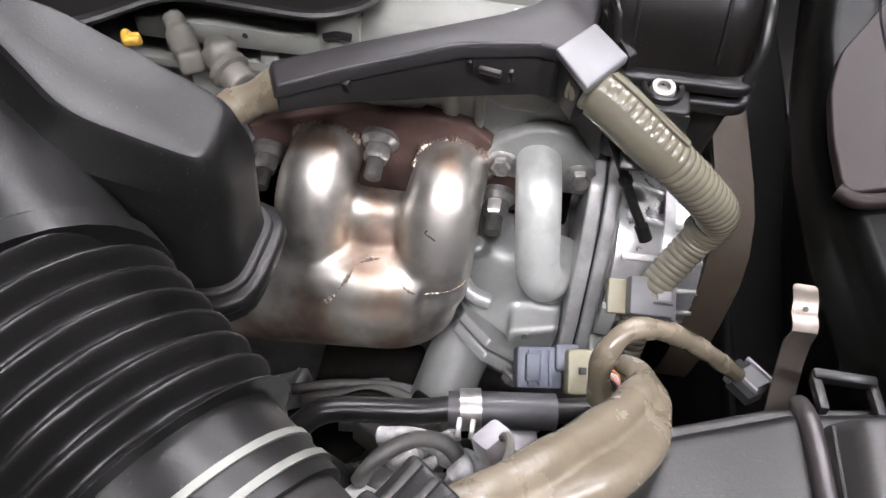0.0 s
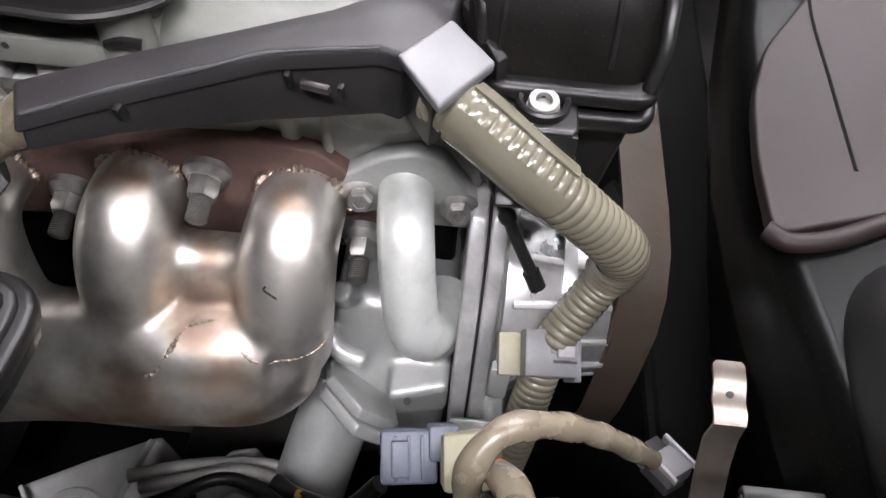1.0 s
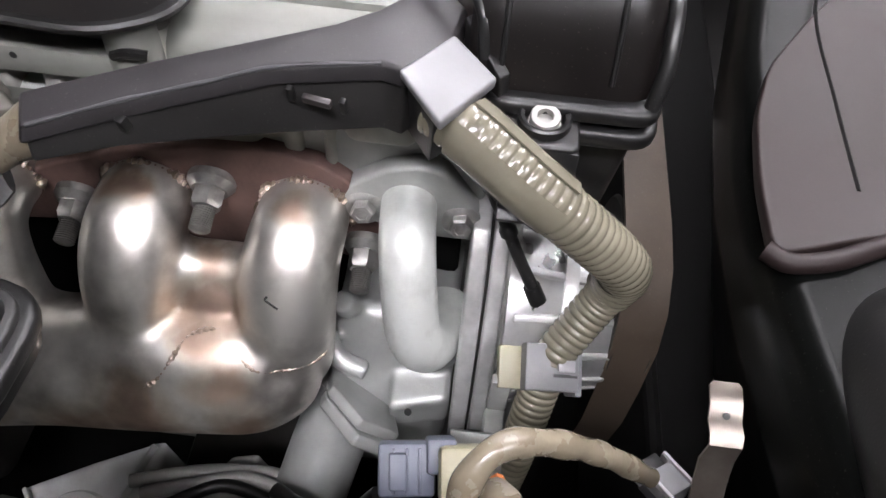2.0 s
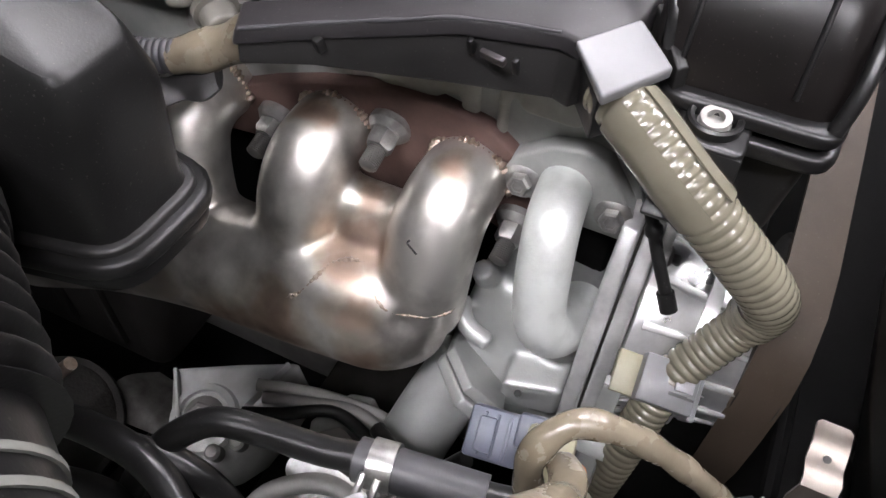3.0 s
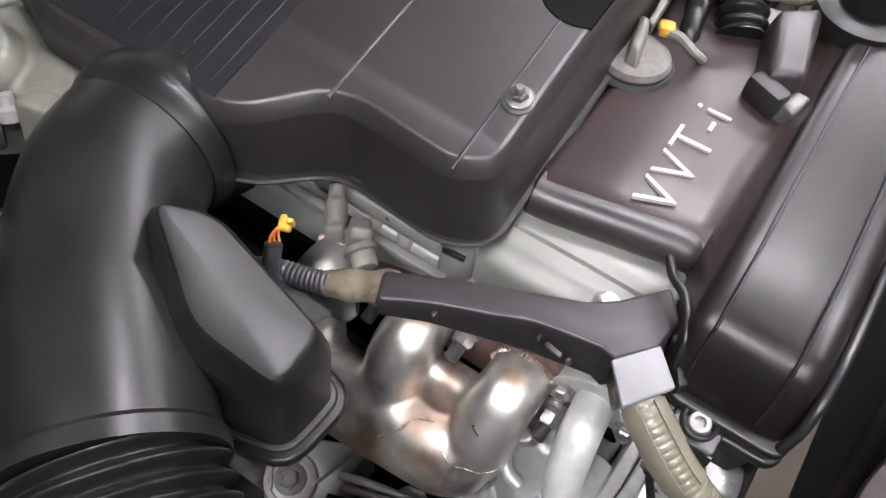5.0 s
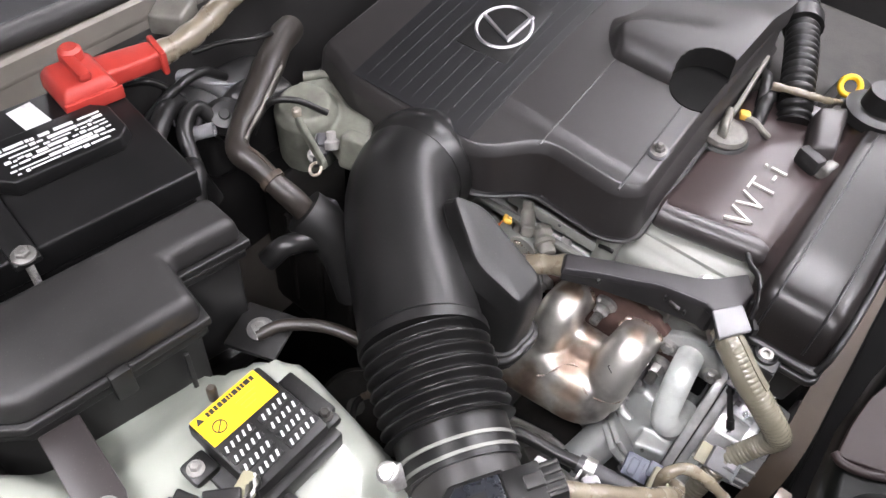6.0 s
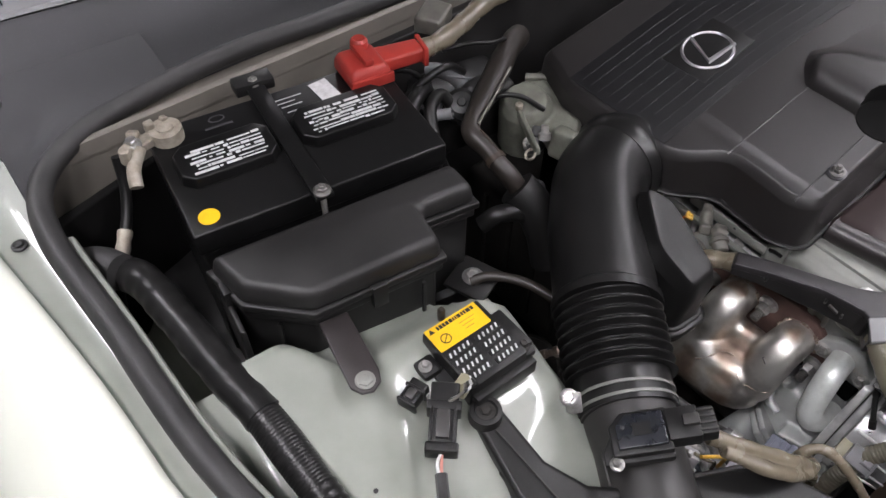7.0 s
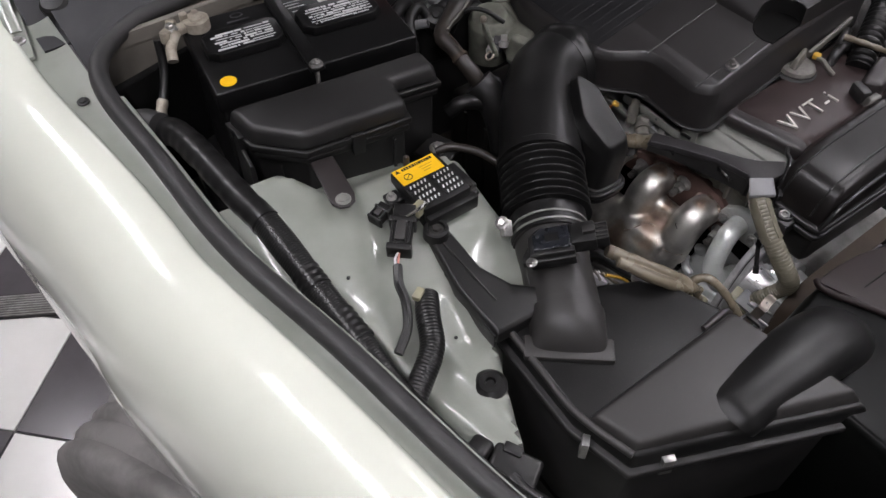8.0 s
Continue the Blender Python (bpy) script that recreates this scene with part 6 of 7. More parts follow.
part("hose", tube([(0.326, -0.030, 0.842), (0.318, -0.040, 0.826), (0.309, -0.051, 0.806), (0.3015, -0.0615, 0.789)], lambda f, s: 0.0030 + (0.0012 if 0.45 < f < 0.55 else 0), 40, 12), RUBBER, dip)
part("end_cap", tube([(0.3025, -0.0600, 0.791), (0.2995, -0.0645, 0.783)], 0.0042, 6, 12), RUBBER, dip)
clipb = thing("harness_clip", (0.295, -0.076, 0.73), "light grey plastic harness clip on an ivory bracket", "harness clip")
hm = pose(0.2925, -0.0765, 0.735, 8, -28, 4)
part("body", block((0.024, 0.028, 0.020), hm, 0.0012), GREY, clipb)
part("shoulder", block((0.022, 0.004, 0.018), hm @ pose(-0.003, -0.0145, -0.001), 0.001), GREY, clipb)
part("tab", block((0.006, 0.009, 0.002), hm @ pose(0.001, -0.007, 0.0107), 0.0006), PALE, clipb)
for d in (-0.0042, 0.0062):
    part("slit", block((0.0012, 0.011, 0.001), hm @ pose(d, -0.0075, 0.0099), 0.0), INK, clipb)
for d in (-0.004, 0.004):
    part("slot", block((0.0016, 0.009, 0.0012), pose(0.2925, -0.0765, 0.735, 8, -28, 4) @ pose(d, -0.005, 0.0097), 0.0), INK, clipb)
part("bracket", block((0.022, 0.015, 0.006), pose(0.2905, -0.0585, 0.735, 8, -28, 4), 0.001), IVORY, clipb)
part("bracket_leg", block((0.006, 0.010, 0.030), pose(0.284, -0.054, 0.718, 0, 0, 0), 0.001), CAST, clipb, "thin steel leg")

# ---- front of the bay ----
belt = thing("drive_belt", (0.35, -0.12, 0.6), "worn brown-backed drive belt across the engine front", "drive belt")
part("band", loft([[(x, -0.1095, z), (x, -0.1335, z), (x + 0.001, -0.1335, z - 0.004), (x + 0.001, -0.1095, z - 0.004)] for x, z in ((0.80, 0.800), (0.60, 0.786), (0.45, 0.783), (0.36, 0.780), (0.334, 0.775), (0.316, 0.761), (0.307, 0.740), (0.304, 0.70), (0.304, 0.66), (0.31, 0.62))], 0.0), BELT, belt)
part("pulley", lathe([(0.02, -0.012), (0.052, -0.012), (0.054, -0.010), (0.050, -0.009), (0.050, 0.009), (0.054, 0.010), (0.052, 0.012), (0.02, 0.012)], 48, aim((0.359, -0.1215, 0.722), (0, -1, 0))), IRON, belt, "dark steel belt pulley")
shroud = thing("radiator_air_duct", (0.40, -0.21, 0.60), "large black plastic duct over the radiator with a glossy panel", "air duct")
SH = [(0.15, -0.165), (0.20, -0.150), (0.27, -0.142), (0.34, -0.141), (0.42, -0.150), (0.50, -0.167), (0.60, -0.190), (0.85, -0.25), (0.85, -0.44), (0.15, -0.44)]
SL = [(0.15, -0.25), (0.20, -0.225), (0.27, -0.215), (0.34, -0.213), (0.42, -0.220), (0.50, -0.230), (0.60, -0.245), (0.85, -0.29), (0.85, -0.44), (0.15, -0.44)]
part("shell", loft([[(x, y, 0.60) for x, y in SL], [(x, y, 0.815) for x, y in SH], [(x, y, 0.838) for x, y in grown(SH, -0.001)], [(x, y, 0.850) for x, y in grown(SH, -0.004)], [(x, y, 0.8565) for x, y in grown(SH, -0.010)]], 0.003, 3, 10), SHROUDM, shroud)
part("top_panel", prism(rounded([(0.278, -0.141), (0.318, -0.1415), (0.356, -0.146), (0.392, -0.157), (0.438, -0.186), (0.520, -0.25), (0.560, -0.34), (0.345, -0.34), (0.300, -0.205)], 0.010), 0.855, 0.8625, 0.002), PANEL_REFLECT, shroud, "glossy black raised panel, a reflection put into its brown")
part("seam", tube([(0.500, -0.205, 0.8622), (0.436, -0.187, 0.8622), (0.37, -0.183, 0.8622), (0.316, -0.181, 0.8622)], 0.0010, 30, 6), SHADE_BLACK, shroud)
part("panel_rim", tube([(0.312, -0.232, 0.8585), (0.292, -0.188, 0.8590), (0.281, -0.166, 0.8595), (0.277, -0.148, 0.8595), (0.282, -0.1395, 0.8595)], 0.0042, 40, 10), PANEL_REFLECT, shroud, "rounded lower rim")
# Added filler, no known part: near-black for the deep shade behind the belt.
fan = thing("belt_gap_shade", (0.5, -0.18, 0.50), "added black filler behind the belt, standing for deep shade", "fan shroud")
part("body", loft([[(0.12, -0.215, 0.50), (0.88, -0.235, 0.50), (0.88, -0.137, 0.50), (0.12, -0.137, 0.50)], [(0.12, -0.215, 0.66), (0.88, -0.235, 0.66), (0.88, -0.150, 0.66), (0.12, -0.150, 0.66)]], 0.006), SHADE_BLACK, fan)
part("rim", tube([(0.14, -0.152, 0.662), (0.50, -0.152, 0.662), (0.86, -0.153, 0.662)], 0.005, 30, 8), SHADE_BLACK, fan)

# ---- air box ----
AB = [(-0.070, 0.030), (0.055, 0.018), (0.110, -0.010), (0.138, -0.046), (0.158, -0.100), (0.165, -0.138), (0.185, -0.285), (-0.067, -0.173), (-0.081, -0.101)]
airbox = thing("air_filter_box", (0.03, -0.1, 0.66), "black plastic air filter box with a ridged lid", "air filter box")
part("base", prism(grown(AB, -0.004), 0.66, 0.836, 0.004), PLASTIC_ROUGH, airbox)
part("lid_rim", prism(grown(AB, 0.006), 0.836, 0.846, 0.003), PLASTIC_ROUGH, airbox)
part("lid", prism(AB, 0.845, 0.866, 0.005, 3, taper=0.006), RESM, airbox)
part("edge_bead", tube([(-0.066, 0.026, 0.868), (-0.072, -0.04, 0.868), (-0.077, -0.099, 0.868), (-0.063, -0.168, 0.868)], 0.0045, 40, 10), LIDM, airbox)
part("raised_step", loft([[(-0.073, -0.110, 0.862), (0.150, -0.108, 0.862), (0.180, -0.272, 0.862), (-0.060, -0.166, 0.862)], [(-0.068, -0.116, 0.879), (0.146, -0.118, 0.883), (0.170, -0.258, 0.883), (-0.052, -0.164, 0.877)]], 0.005, 3), LIDM, airbox)
part("ridge", tube([(0.112, -0.108, 0.867), (0.135, -0.107, 0.867), (0.150, -0.106, 0.866), (0.162, -0.108, 0.856)], 0.0042, 30, 10), COVER, airbox, "brownish ridge at the lid end")
part("seam", tube([(-0.066, -0.1145, 0.8700), (0.02, -0.114, 0.8705), (0.146, -0.1125, 0.8712)], 0.0012, 30, 8), INK, airbox)
latch = part("latch_frame", block((0.005, 0.026, 0.005), pose(0.181, -0.131, 0.850), 0.001), BATT, airbox)
for d in (-0.0115, 0.0115):
    part("latch_side", block((0.018, 0.004, 0.005), pose(0.172, -0.131 + d, 0.850, 0, 10, 0), 0.001), PLASTIC, latch)
part("inlet_hump", tube([(0.054, -0.194, 0.860), (0.058, -0.194, 0.862), (0.10, -0.194, 0.866), (0.16, -0.196, 0.868), (0.205, -0.199, 0.862), (0.24, -0.202, 0.846), (0.27, -0.206, 0.815)], lambda f, s: 0.0325 + 0.0095 * smooth(0, 0.65, f) - 0.0015 * smooth(0.03, 0, f), 60, 40, flat=0.80), RESM, airbox, "rounded inlet tunnel moulded on the lid", 50)
for x, y, rz in ((-0.084, -0.125, 40), (-0.03, -0.190, -25)):
    part("clip", block((0.014, 0.008, 0.030), pose(x, y, 0.842, 0, 0, rz), 0.001), ZINC, airbox, "steel spring clip")
cb = thing("sheet_metal_bracket", (0.2, -0.12, 0.82), "bent yellow-passivated sheet steel bracket", "bracket")
STRIP = [(0.178, 0.800, -0.1195, 0.0056), (0.190, 0.814, -0.1198, 0.0058), (0.201, 0.8265, -0.1204, 0.0058), (0.2068, 0.8335, -0.1212, 0.0060), (0.2092, 0.8398, -0.1226, 0.0056), (0.2128, 0.8412, -0.1230, 0.0058), (0.2165, 0.8438, -0.1218, 0.0058), (0.2212, 0.8482, -0.1215, 0.0056), (0.2275, 0.8494, -0.1215, 0.0056), (0.2288, 0.8496, -0.1215, 0.0044)]
part("strip", thick(sheet(lambda k, v: (STRIP[k][0], STRIP[k][2] + v * STRIP[k][3], STRIP[k][1]), range(len(STRIP)), (-1, -0.8, 0, 0.8, 1)), 0.0012), COPPER, cb)
part("hole", lathe([(0, 0), (0.0013, 0), (0.0013, 0.0006), (0, 0.0006)], 12, pose(0.2180, -0.1217, 0.8455, 0, -40, 0)), INK, cb)
loom = thing("engine_loom", (0.15, -0.03, 0.86), "thick tan taped engine wiring loom", "wiring loom")
part("main", fused([tube([(0.078, 0.022, 0.905), (0.105, -0.006, 0.891), (0.140, -0.036, 0.868), (0.170, -0.050, 0.838), (0.189, -0.057, 0.800), (0.196, -0.058, 0.775), (0.200, -0.054, 0.74)], lambda f, s: 0.0078 - 0.0026 * smooth(0.45, 0.7, f) + 0.0004 * math.sin(s * 190), 80, 18), tube([(0.196, -0.046, 0.812), (0.184, -0.051, 0.824), (0.162, -0.050, 0.842), (0.134, -0.044, 0.864), (0.108, -0.029, 0.883), (0.082, 0.006, 0.897)], lambda f, s: 0.0060 + 0.0046 * smooth(0.0, 0.4, f) + 0.0005 * math.sin(s * 160) - 0.002 * smooth(0.7, 1, f), 50, 16, True, 0.70)], 0.0011, 3), TAN_TAPE, loom)
part("branch", tube([(0.186, -0.040, 0.790), (0.192, -0.036, 0.815), (0.204, -0.046, 0.827), (0.213, -0.066, 0.818), (0.222, -0.092, 0.793), (0.2255, -0.117, 0.769)], lambda f, s: 0.0060 - 0.0014 * f + 0.0004 * math.sin(s * 260), 70, 14), TAN_TAPE, loom)
lc = thing("loom_connector", (0.227, -0.126, 0.755), "beige-grey open plug at the loom end", "connector")
lm = pose(0.2255, -0.1255, 0.764, 8, 10, 38)
part("body", block((0.014, 0.013, 0.009), lm, 0.0012), GREY, lc)
for d in (-0.0068, 0.0068):
    part("side_wall", block((0.004, 0.003, 0.011), lm @ pose(0.009, d, 0.0), 0.0006), GREY, lc)
    part("edge", block((0.020, 0.0016, 0.003), lm @ pose(0.001, d, 0.0045), 0.0004), PALE, lc)
part("mouth", block((0.010, 0.011, 0.007), lm @ pose(0.009, 0, -0.001), 0.0006), INK, lc, "dark plug opening")
part("lower_shell", block((0.016, 0.012, 0.008), lm @ pose(0.002, -0.001, -0.008), 0.001), SLEEVE, lc)
con = thing("blue_grey_connector", (0.228, -0.014, 0.72), "blue-grey engine connector beside an ivory one", "connector")
cmx = pose(0.229, -0.012, 0.738, 0, -30, 8)
part("shell", block((0.024, 0.026, 0.018), cmx, 0.002), BLUEGREY, con)
part("shell_step", block((0.016, 0.014, 0.020), cmx @ pose(0.006, -0.016, 0.001), 0.002), BLUEGREY, con)
part("latch", block((0.016, 0.008, 0.006), cmx @ pose(0, 0.004, 0.011), 0.001), BLUEGREY, con)
for d in (-0.006, 0.0, 0.006):
    part("rib", block((0.020, 0.0015, 0.004), cmx @ pose(0, d, 0.0095), 0.0004), BLUEGREY, con)
part("mate", block((0.026, 0.022, 0.018), pose(0.226, -0.038, 0.746, 0, -30, 8), 0.003), IVORY, con, "aged ivory mating plug")
part("mate_slot", block((0.004, 0.004, 0.002), pose(0.221, -0.036, 0.7555, 0, -30, 8), 0.0003), INK, con)
for k, (mt, d) in enumerate(((RW, 0.0), (WHITE, 0.003), (RUBBER, -0.003), (ORANGE, 0.006))):
    part("wire", tube([(0.222, -0.048 - d * 0.3, 0.752), (0.217 + d, -0.054, 0.757), (0.212 + d, -0.058, 0.745), (0.208 + d, -0.058, 0.72)], 0.0012, 24, 8), mt, con)

# ---- lower bay, beside and under the manifold ----
mount = thing("engine_mount_bracket", (0.205, 0.16, 0.6), "grey cast engine mount bracket with a large bolt", "engine mount")
MB = [(0.254, 0.252), (0.276, 0.207), (0.296, 0.162), (0.262, 0.163), (0.236, 0.166), (0.216, 0.176), (0.206, 0.190), (0.212, 0.226)]
part("casting", loft([[(x, y, 0.50) for x, y in grown(MB, 0.004)], [(x, y, 0.555 + 0.30 * (x - 0.24)) for x, y in MB]], 0.006), MOUNTM, mount)
part("gusset", loft([[(0.224, 0.192, 0.548), (0.228, 0.188, 0.548), (0.290, 0.166, 0.566), (0.288, 0.170, 0.566)], [(0.225, 0.191, 0.560), (0.228, 0.189, 0.560), (0.289, 0.167, 0.577), (0.288, 0.169, 0.577)]], 0.001), MOUNTM, mount)
part("gusset", loft([[(0.212, 0.218, 0.540), (0.216, 0.215, 0.540), (0.254, 0.244, 0.554), (0.251, 0.248, 0.554)], [(0.213, 0.217, 0.556), (0.216, 0.216, 0.556), (0.253, 0.245, 0.566), (0.251, 0.247, 0.566)]], 0.001), MOUNTM, mount)
part("boss", lathe([(0, 0), (0.027, 0), (0.025, 0.006), (0.020, 0.007), (0.019, 0.0035), (0, 0.0035)], 28, aim((0.232, 0.207, 0.552), (-0.28, 0, 1))), MOUNTM, mount)
part("bolt", hexbolt((0.2315, 0.207, 0.556), (-0.28, 0, 1), 0.010, 0.010), CAST_DARK, mount)
for x, y in ((0.214, 0.184), (0.228, 0.173)):
    part("stud_end", lathe([(0, 0), (0.006, 0), (0.006, 0.010), (0.004, 0.012), (0, 0.012)], 14, aim((x, y, 0.549), (-0.28, 0, 1))), CAST_DARK, mount)


def clamped_hose(name, pts, r, label, category):
    """A rubber hose with a spring clip near its end."""
    h = thing(name, pts[-1], label, category)
    part("hose", tube(pts, r, 12 * len(pts), 14), RUBBER, h)
    a, b_ = Vector(pts[-2]), Vector(pts[-1])
    part("clip", tube([a.lerp(b_, 0.35), a.lerp(b_, 0.6)], r * 1.14, 4, 16), CAST_DARK, h, "dull spring clip")
    return h


hoseA = thing("heater_hose", (0.17, 0.08, 0.70), "black rubber hose with a spring clamp and grey sleeve", "hose")
part("hose", tube([(0.120, 0.160, 0.66), (0.135, 0.142, 0.70), (0.147, 0.128, 0.732), (0.158, 0.114, 0.753), (0.170, 0.099, 0.760), (0.176, 0.078, 0.758), (0.180, 0.050, 0.758), (0.185, 0.026, 0.760), (0.190, -0.014, 0.760), (0.196, -0.040, 0.758), (0.205, -0.08, 0.75)], 0.0068, 90, 14), RUBBER, hoseA)
part("sleeve", tube([(0.183, 0.034, 0.7595), (0.187, 0.005, 0.7605), (0.191, -0.022, 0.760)], 0.0098, 16, 16), SLEEVE, hoseA, "grey rubber sleeve")
band = part("spring_clamp", tube([(0.1838, 0.028, 0.760), (0.1856, 0.017, 0.7603)], 0.0112, 6, 18), ZINC, hoseA, "zinc spring clamp")
for d in (0.0, 0.007):
    part("clamp_ear", block((0.010, 0.003, 0.004), pose(0.172, 0.020 + d, 0.764, 0, -30, 0), 0.0006), ZINC, band)
clamped_hose("vacuum_hose", [(0.125, 0.225, 0.735), (0.136, 0.206, 0.742), (0.143, 0.171, 0.750), (0.145, 0.140, 0.754), (0.143, 0.116, 0.752), (0.136, 0.098, 0.745), (0.121, 0.082, 0.73), (0.10, 0.06, 0.70)], 0.0075, "black rubber hose below the intake bellows", "hose")
clamped_hose("vacuum_hose", [(0.115, 0.20, 0.715), (0.121, 0.180, 0.720), (0.128, 0.151, 0.724), (0.129, 0.133, 0.718), (0.120, 0.118, 0.70), (0.105, 0.10, 0.67)], 0.0068, "black rubber hose bending down between wires", "hose")
clamped_hose("vacuum_hose", [(0.146, 0.128, 0.752), (0.151, 0.110, 0.745), (0.152, 0.095, 0.732), (0.151, 0.086, 0.715), (0.146, 0.076, 0.69)], 0.0068, "black rubber hose turning down into a fitting", "hose")
wire("thin_cable", [(0.130, 0.225, 0.70), (0.127, 0.205, 0.70), (0.115, 0.180, 0.702), (0.104, 0.160, 0.70), (0.09, 0.133, 0.70), (0.07, 0.10, 0.69)], 0.0032, GLOSS, "thin shiny black cable", "cable")
for k, (pts, r) in enumerate((([(0.245, 0.155, 0.625), (0.254, 0.125, 0.625), (0.260, 0.100, 0.622), (0.262, 0.072, 0.62), (0.256, 0.045, 0.615)], 0.0042), ([(0.222, 0.150, 0.63), (0.232, 0.126, 0.632), (0.247, 0.099, 0.632), (0.243, 0.072, 0.63), (0.238, 0.046, 0.628)], 0.0042), ([(0.238, 0.145, 0.628), (0.246, 0.115, 0.632), (0.254, 0.088, 0.630), (0.251, 0.062, 0.625)], 0.004), ([(0.150, 0.095, 0.69), (0.157, 0.085, 0.693), (0.173, 0.066, 0.692), (0.190, 0.046, 0.69), (0.205, 0.03, 0.68)], 0.0055), ([(0.155, 0.078, 0.68), (0.164, 0.065, 0.683), (0.182, 0.046, 0.682), (0.200, 0.028, 0.678)], 0.0055))):
    wire("sheathed_wire", pts, ribbed(r, 0.0006, 0.003) if k > 2 else r, CAST_DARK if k != 1 else RUBBER, "grey sheathed engine wire", "wire", 90, "engine wires")
cm = thing("loom_junction", (0.15, 0.07, 0.68), "pale grey plastic loom junction with four sleeves", "connector")
part("tray", loft([[(0.128, 0.100, 0.690), (0.166, 0.068, 0.690), (0.176, 0.016, 0.690), (0.120, 0.055, 0.690)], [(0.130, 0.098, 0.706), (0.164, 0.067, 0.706), (0.173, 0.019, 0.706), (0.123, 0.056, 0.706)]], 0.003), PALE, cm)
for x, y in ((0.135, 0.096), (0.147, 0.084), (0.158, 0.073)):
    part("sleeve", tube([(x, y, 0.712), (x - 0.006, y - 0.016, 0.717), (x - 0.014, y - 0.040, 0.712)], 0.0078, 16, 12), WHITE, cm)
part("purple_tube", tube([(0.138, 0.070, 0.712), (0.150, 0.045, 0.716), (0.156, 0.020, 0.712)], 0.0052, 16, 12), BLUEGREY, cm)
part("white_end", fused([block((0.026, 0.018, 0.014), pose(0.164, 0.020, 0.722, 0, -8, -20), 0.003), block((0.012, 0.014, 0.022), pose(0.172, 0.030, 0.726, 0, -8, -20), 0.003)], 0.0012, 2), WHITE, cm, "white plastic end piece")
part("hooked_tube", tube([(0.181, 0.072, 0.716), (0.180, 0.050, 0.724), (0.174, 0.030, 0.726), (0.164, 0.022, 0.734), (0.158, 0.026, 0.730)], 0.0058, 40, 14), WHITE, cm, "pale hooked tube")
wc = thing("white_connector", (0.115, 0.125, 0.67), "off-white ribbed electrical connector among hoses", "connector")
part("shell", block((0.022, 0.034, 0.018), pose(0.112, 0.126, 0.690, 0, 10, -35), 0.002), WHITE, wc)
for d in (-0.009, 0.0, 0.009):
    part("rib", block((0.024, 0.003, 0.020), pose(0.112, 0.126, 0.690, 0, 10, -35) @ pose(0, d, 0), 0.0006), WHITE, wc)
o2 = thing("oxygen_sensor", (0.18, 0.285, 0.61), "heat-tinted oxygen sensor in the exhaust pipe", "oxygen sensor")
part("body", lathe([(0, 0), (0.0045, 0), (0.0045, 0.010), (0.0066, 0.012), (0.0066, 0.020), (0.0050, 0.021), (0.0050, 0.034), (0.0080, 0.036), (0.0080, 0.044), (0.0050, 0.046), (0.0045, 0.070), (0, 0.070)], 18, aim((0.166, 0.298, 0.606), (0.42, -0.62, 0.66))), WELD, o2)
part("lead", tube([(0.167, 0.297, 0.607), (0.155, 0.300, 0.600), (0.13, 0.285, 0.60)], 0.0045, 16, 10), RUBBER, o2)
sjc = thing("steering_joint_cover", (0.190, 0.330, 0.505), "round dark cover plate deep in the bay", "cover plate")
part("plate", lathe([(0, 0), (0.050, 0), (0.052, 0.004), (0.046, 0.010), (0.018, 0.014), (0, 0.014)], 36, aim((0.190, 0.330, 0.505), (-0.35, -0.1, 0.9))), IRON, sjc)
part("rim", lathe([(0.050, 0.001), (0.055, 0.002), (0.055, 0.007), (0.050, 0.008), (0.050, 0.001)], 36, aim((0.190, 0.330, 0.505), (-0.35, -0.1, 0.9))), IRON, sjc)
part("bolt", hexbolt((0.185, 0.3285, 0.518), (-0.35, -0.1, 0.9), 0.008, 0.007), STUDM, sjc)
solo("heat_shield", thick(sheet(lambda u, v: (0.215 + 0.05 * u, 0.30 - 0.09 * v + 0.01 * math.sin(4 * u), 0.50 + 0.016 * math.sin(3 * u + 2 * v)), span(0, 1, 10), span(0, 1, 8)), 0.001), STUDM, "dull dark steel heat shield beside the exhaust", "heat shield")
random.seed(21)
wrap = sheet(lambda u, v: (0.186 + 0.050 * u + 0.010 * v, 0.100 - 0.075 * v + 0.012 * math.sin(5 * u), 0.600 + 0.018 * math.sin(7 * u + 4 * v) + 0.012 * math.sin(11 * v - 6 * u) + random.uniform(-0.004, 0.004)), span(0, 1, 16), span(0, 1, 20))
solo("foil_wrap", thick(wrap, 0.0012), FOIL, "crumpled grey heat wrap between the hoses", "heat wrap", sharp=20)
solo("subframe_bracket", loft([[(0.245, 0.128, 0.56), (0.282, 0.110, 0.56), (0.288, 0.085, 0.56), (0.250, 0.090, 0.56)], [(0.250, 0.124, 0.592), (0.280, 0.108, 0.596), (0.284, 0.090, 0.596), (0.254, 0.094, 0.592)]], 0.004), MOUNTM, "pale cast bracket under the manifold", "bracket")
solo("lower_casting", loft([[(0.225, 0.108, 0.60), (0.244, 0.090, 0.60), (0.236, 0.070, 0.60), (0.210, 0.080, 0.60)], [(0.227, 0.106, 0.632), (0.242, 0.090, 0.632), (0.234, 0.072, 0.632), (0.213, 0.080, 0.632)]], 0.003), CAST_DARK, "grey cast lug under the manifold", "casting")
solo("yellow_terminal", block((0.006, 0.006, 0.006), pose(0.231, 0.046, 0.662, 0, 20, 0), 0.0015), AMBER, "small yellow wire terminal at the hose end", "connector")
wire("black_strap", [(0.240, 0.062, 0.655), (0.231, 0.046, 0.660), (0.225, 0.02, 0.668), (0.232, 0.002, 0.69)], 0.005, RUBBER, "black wire strap to the blue-grey connector", "wire")
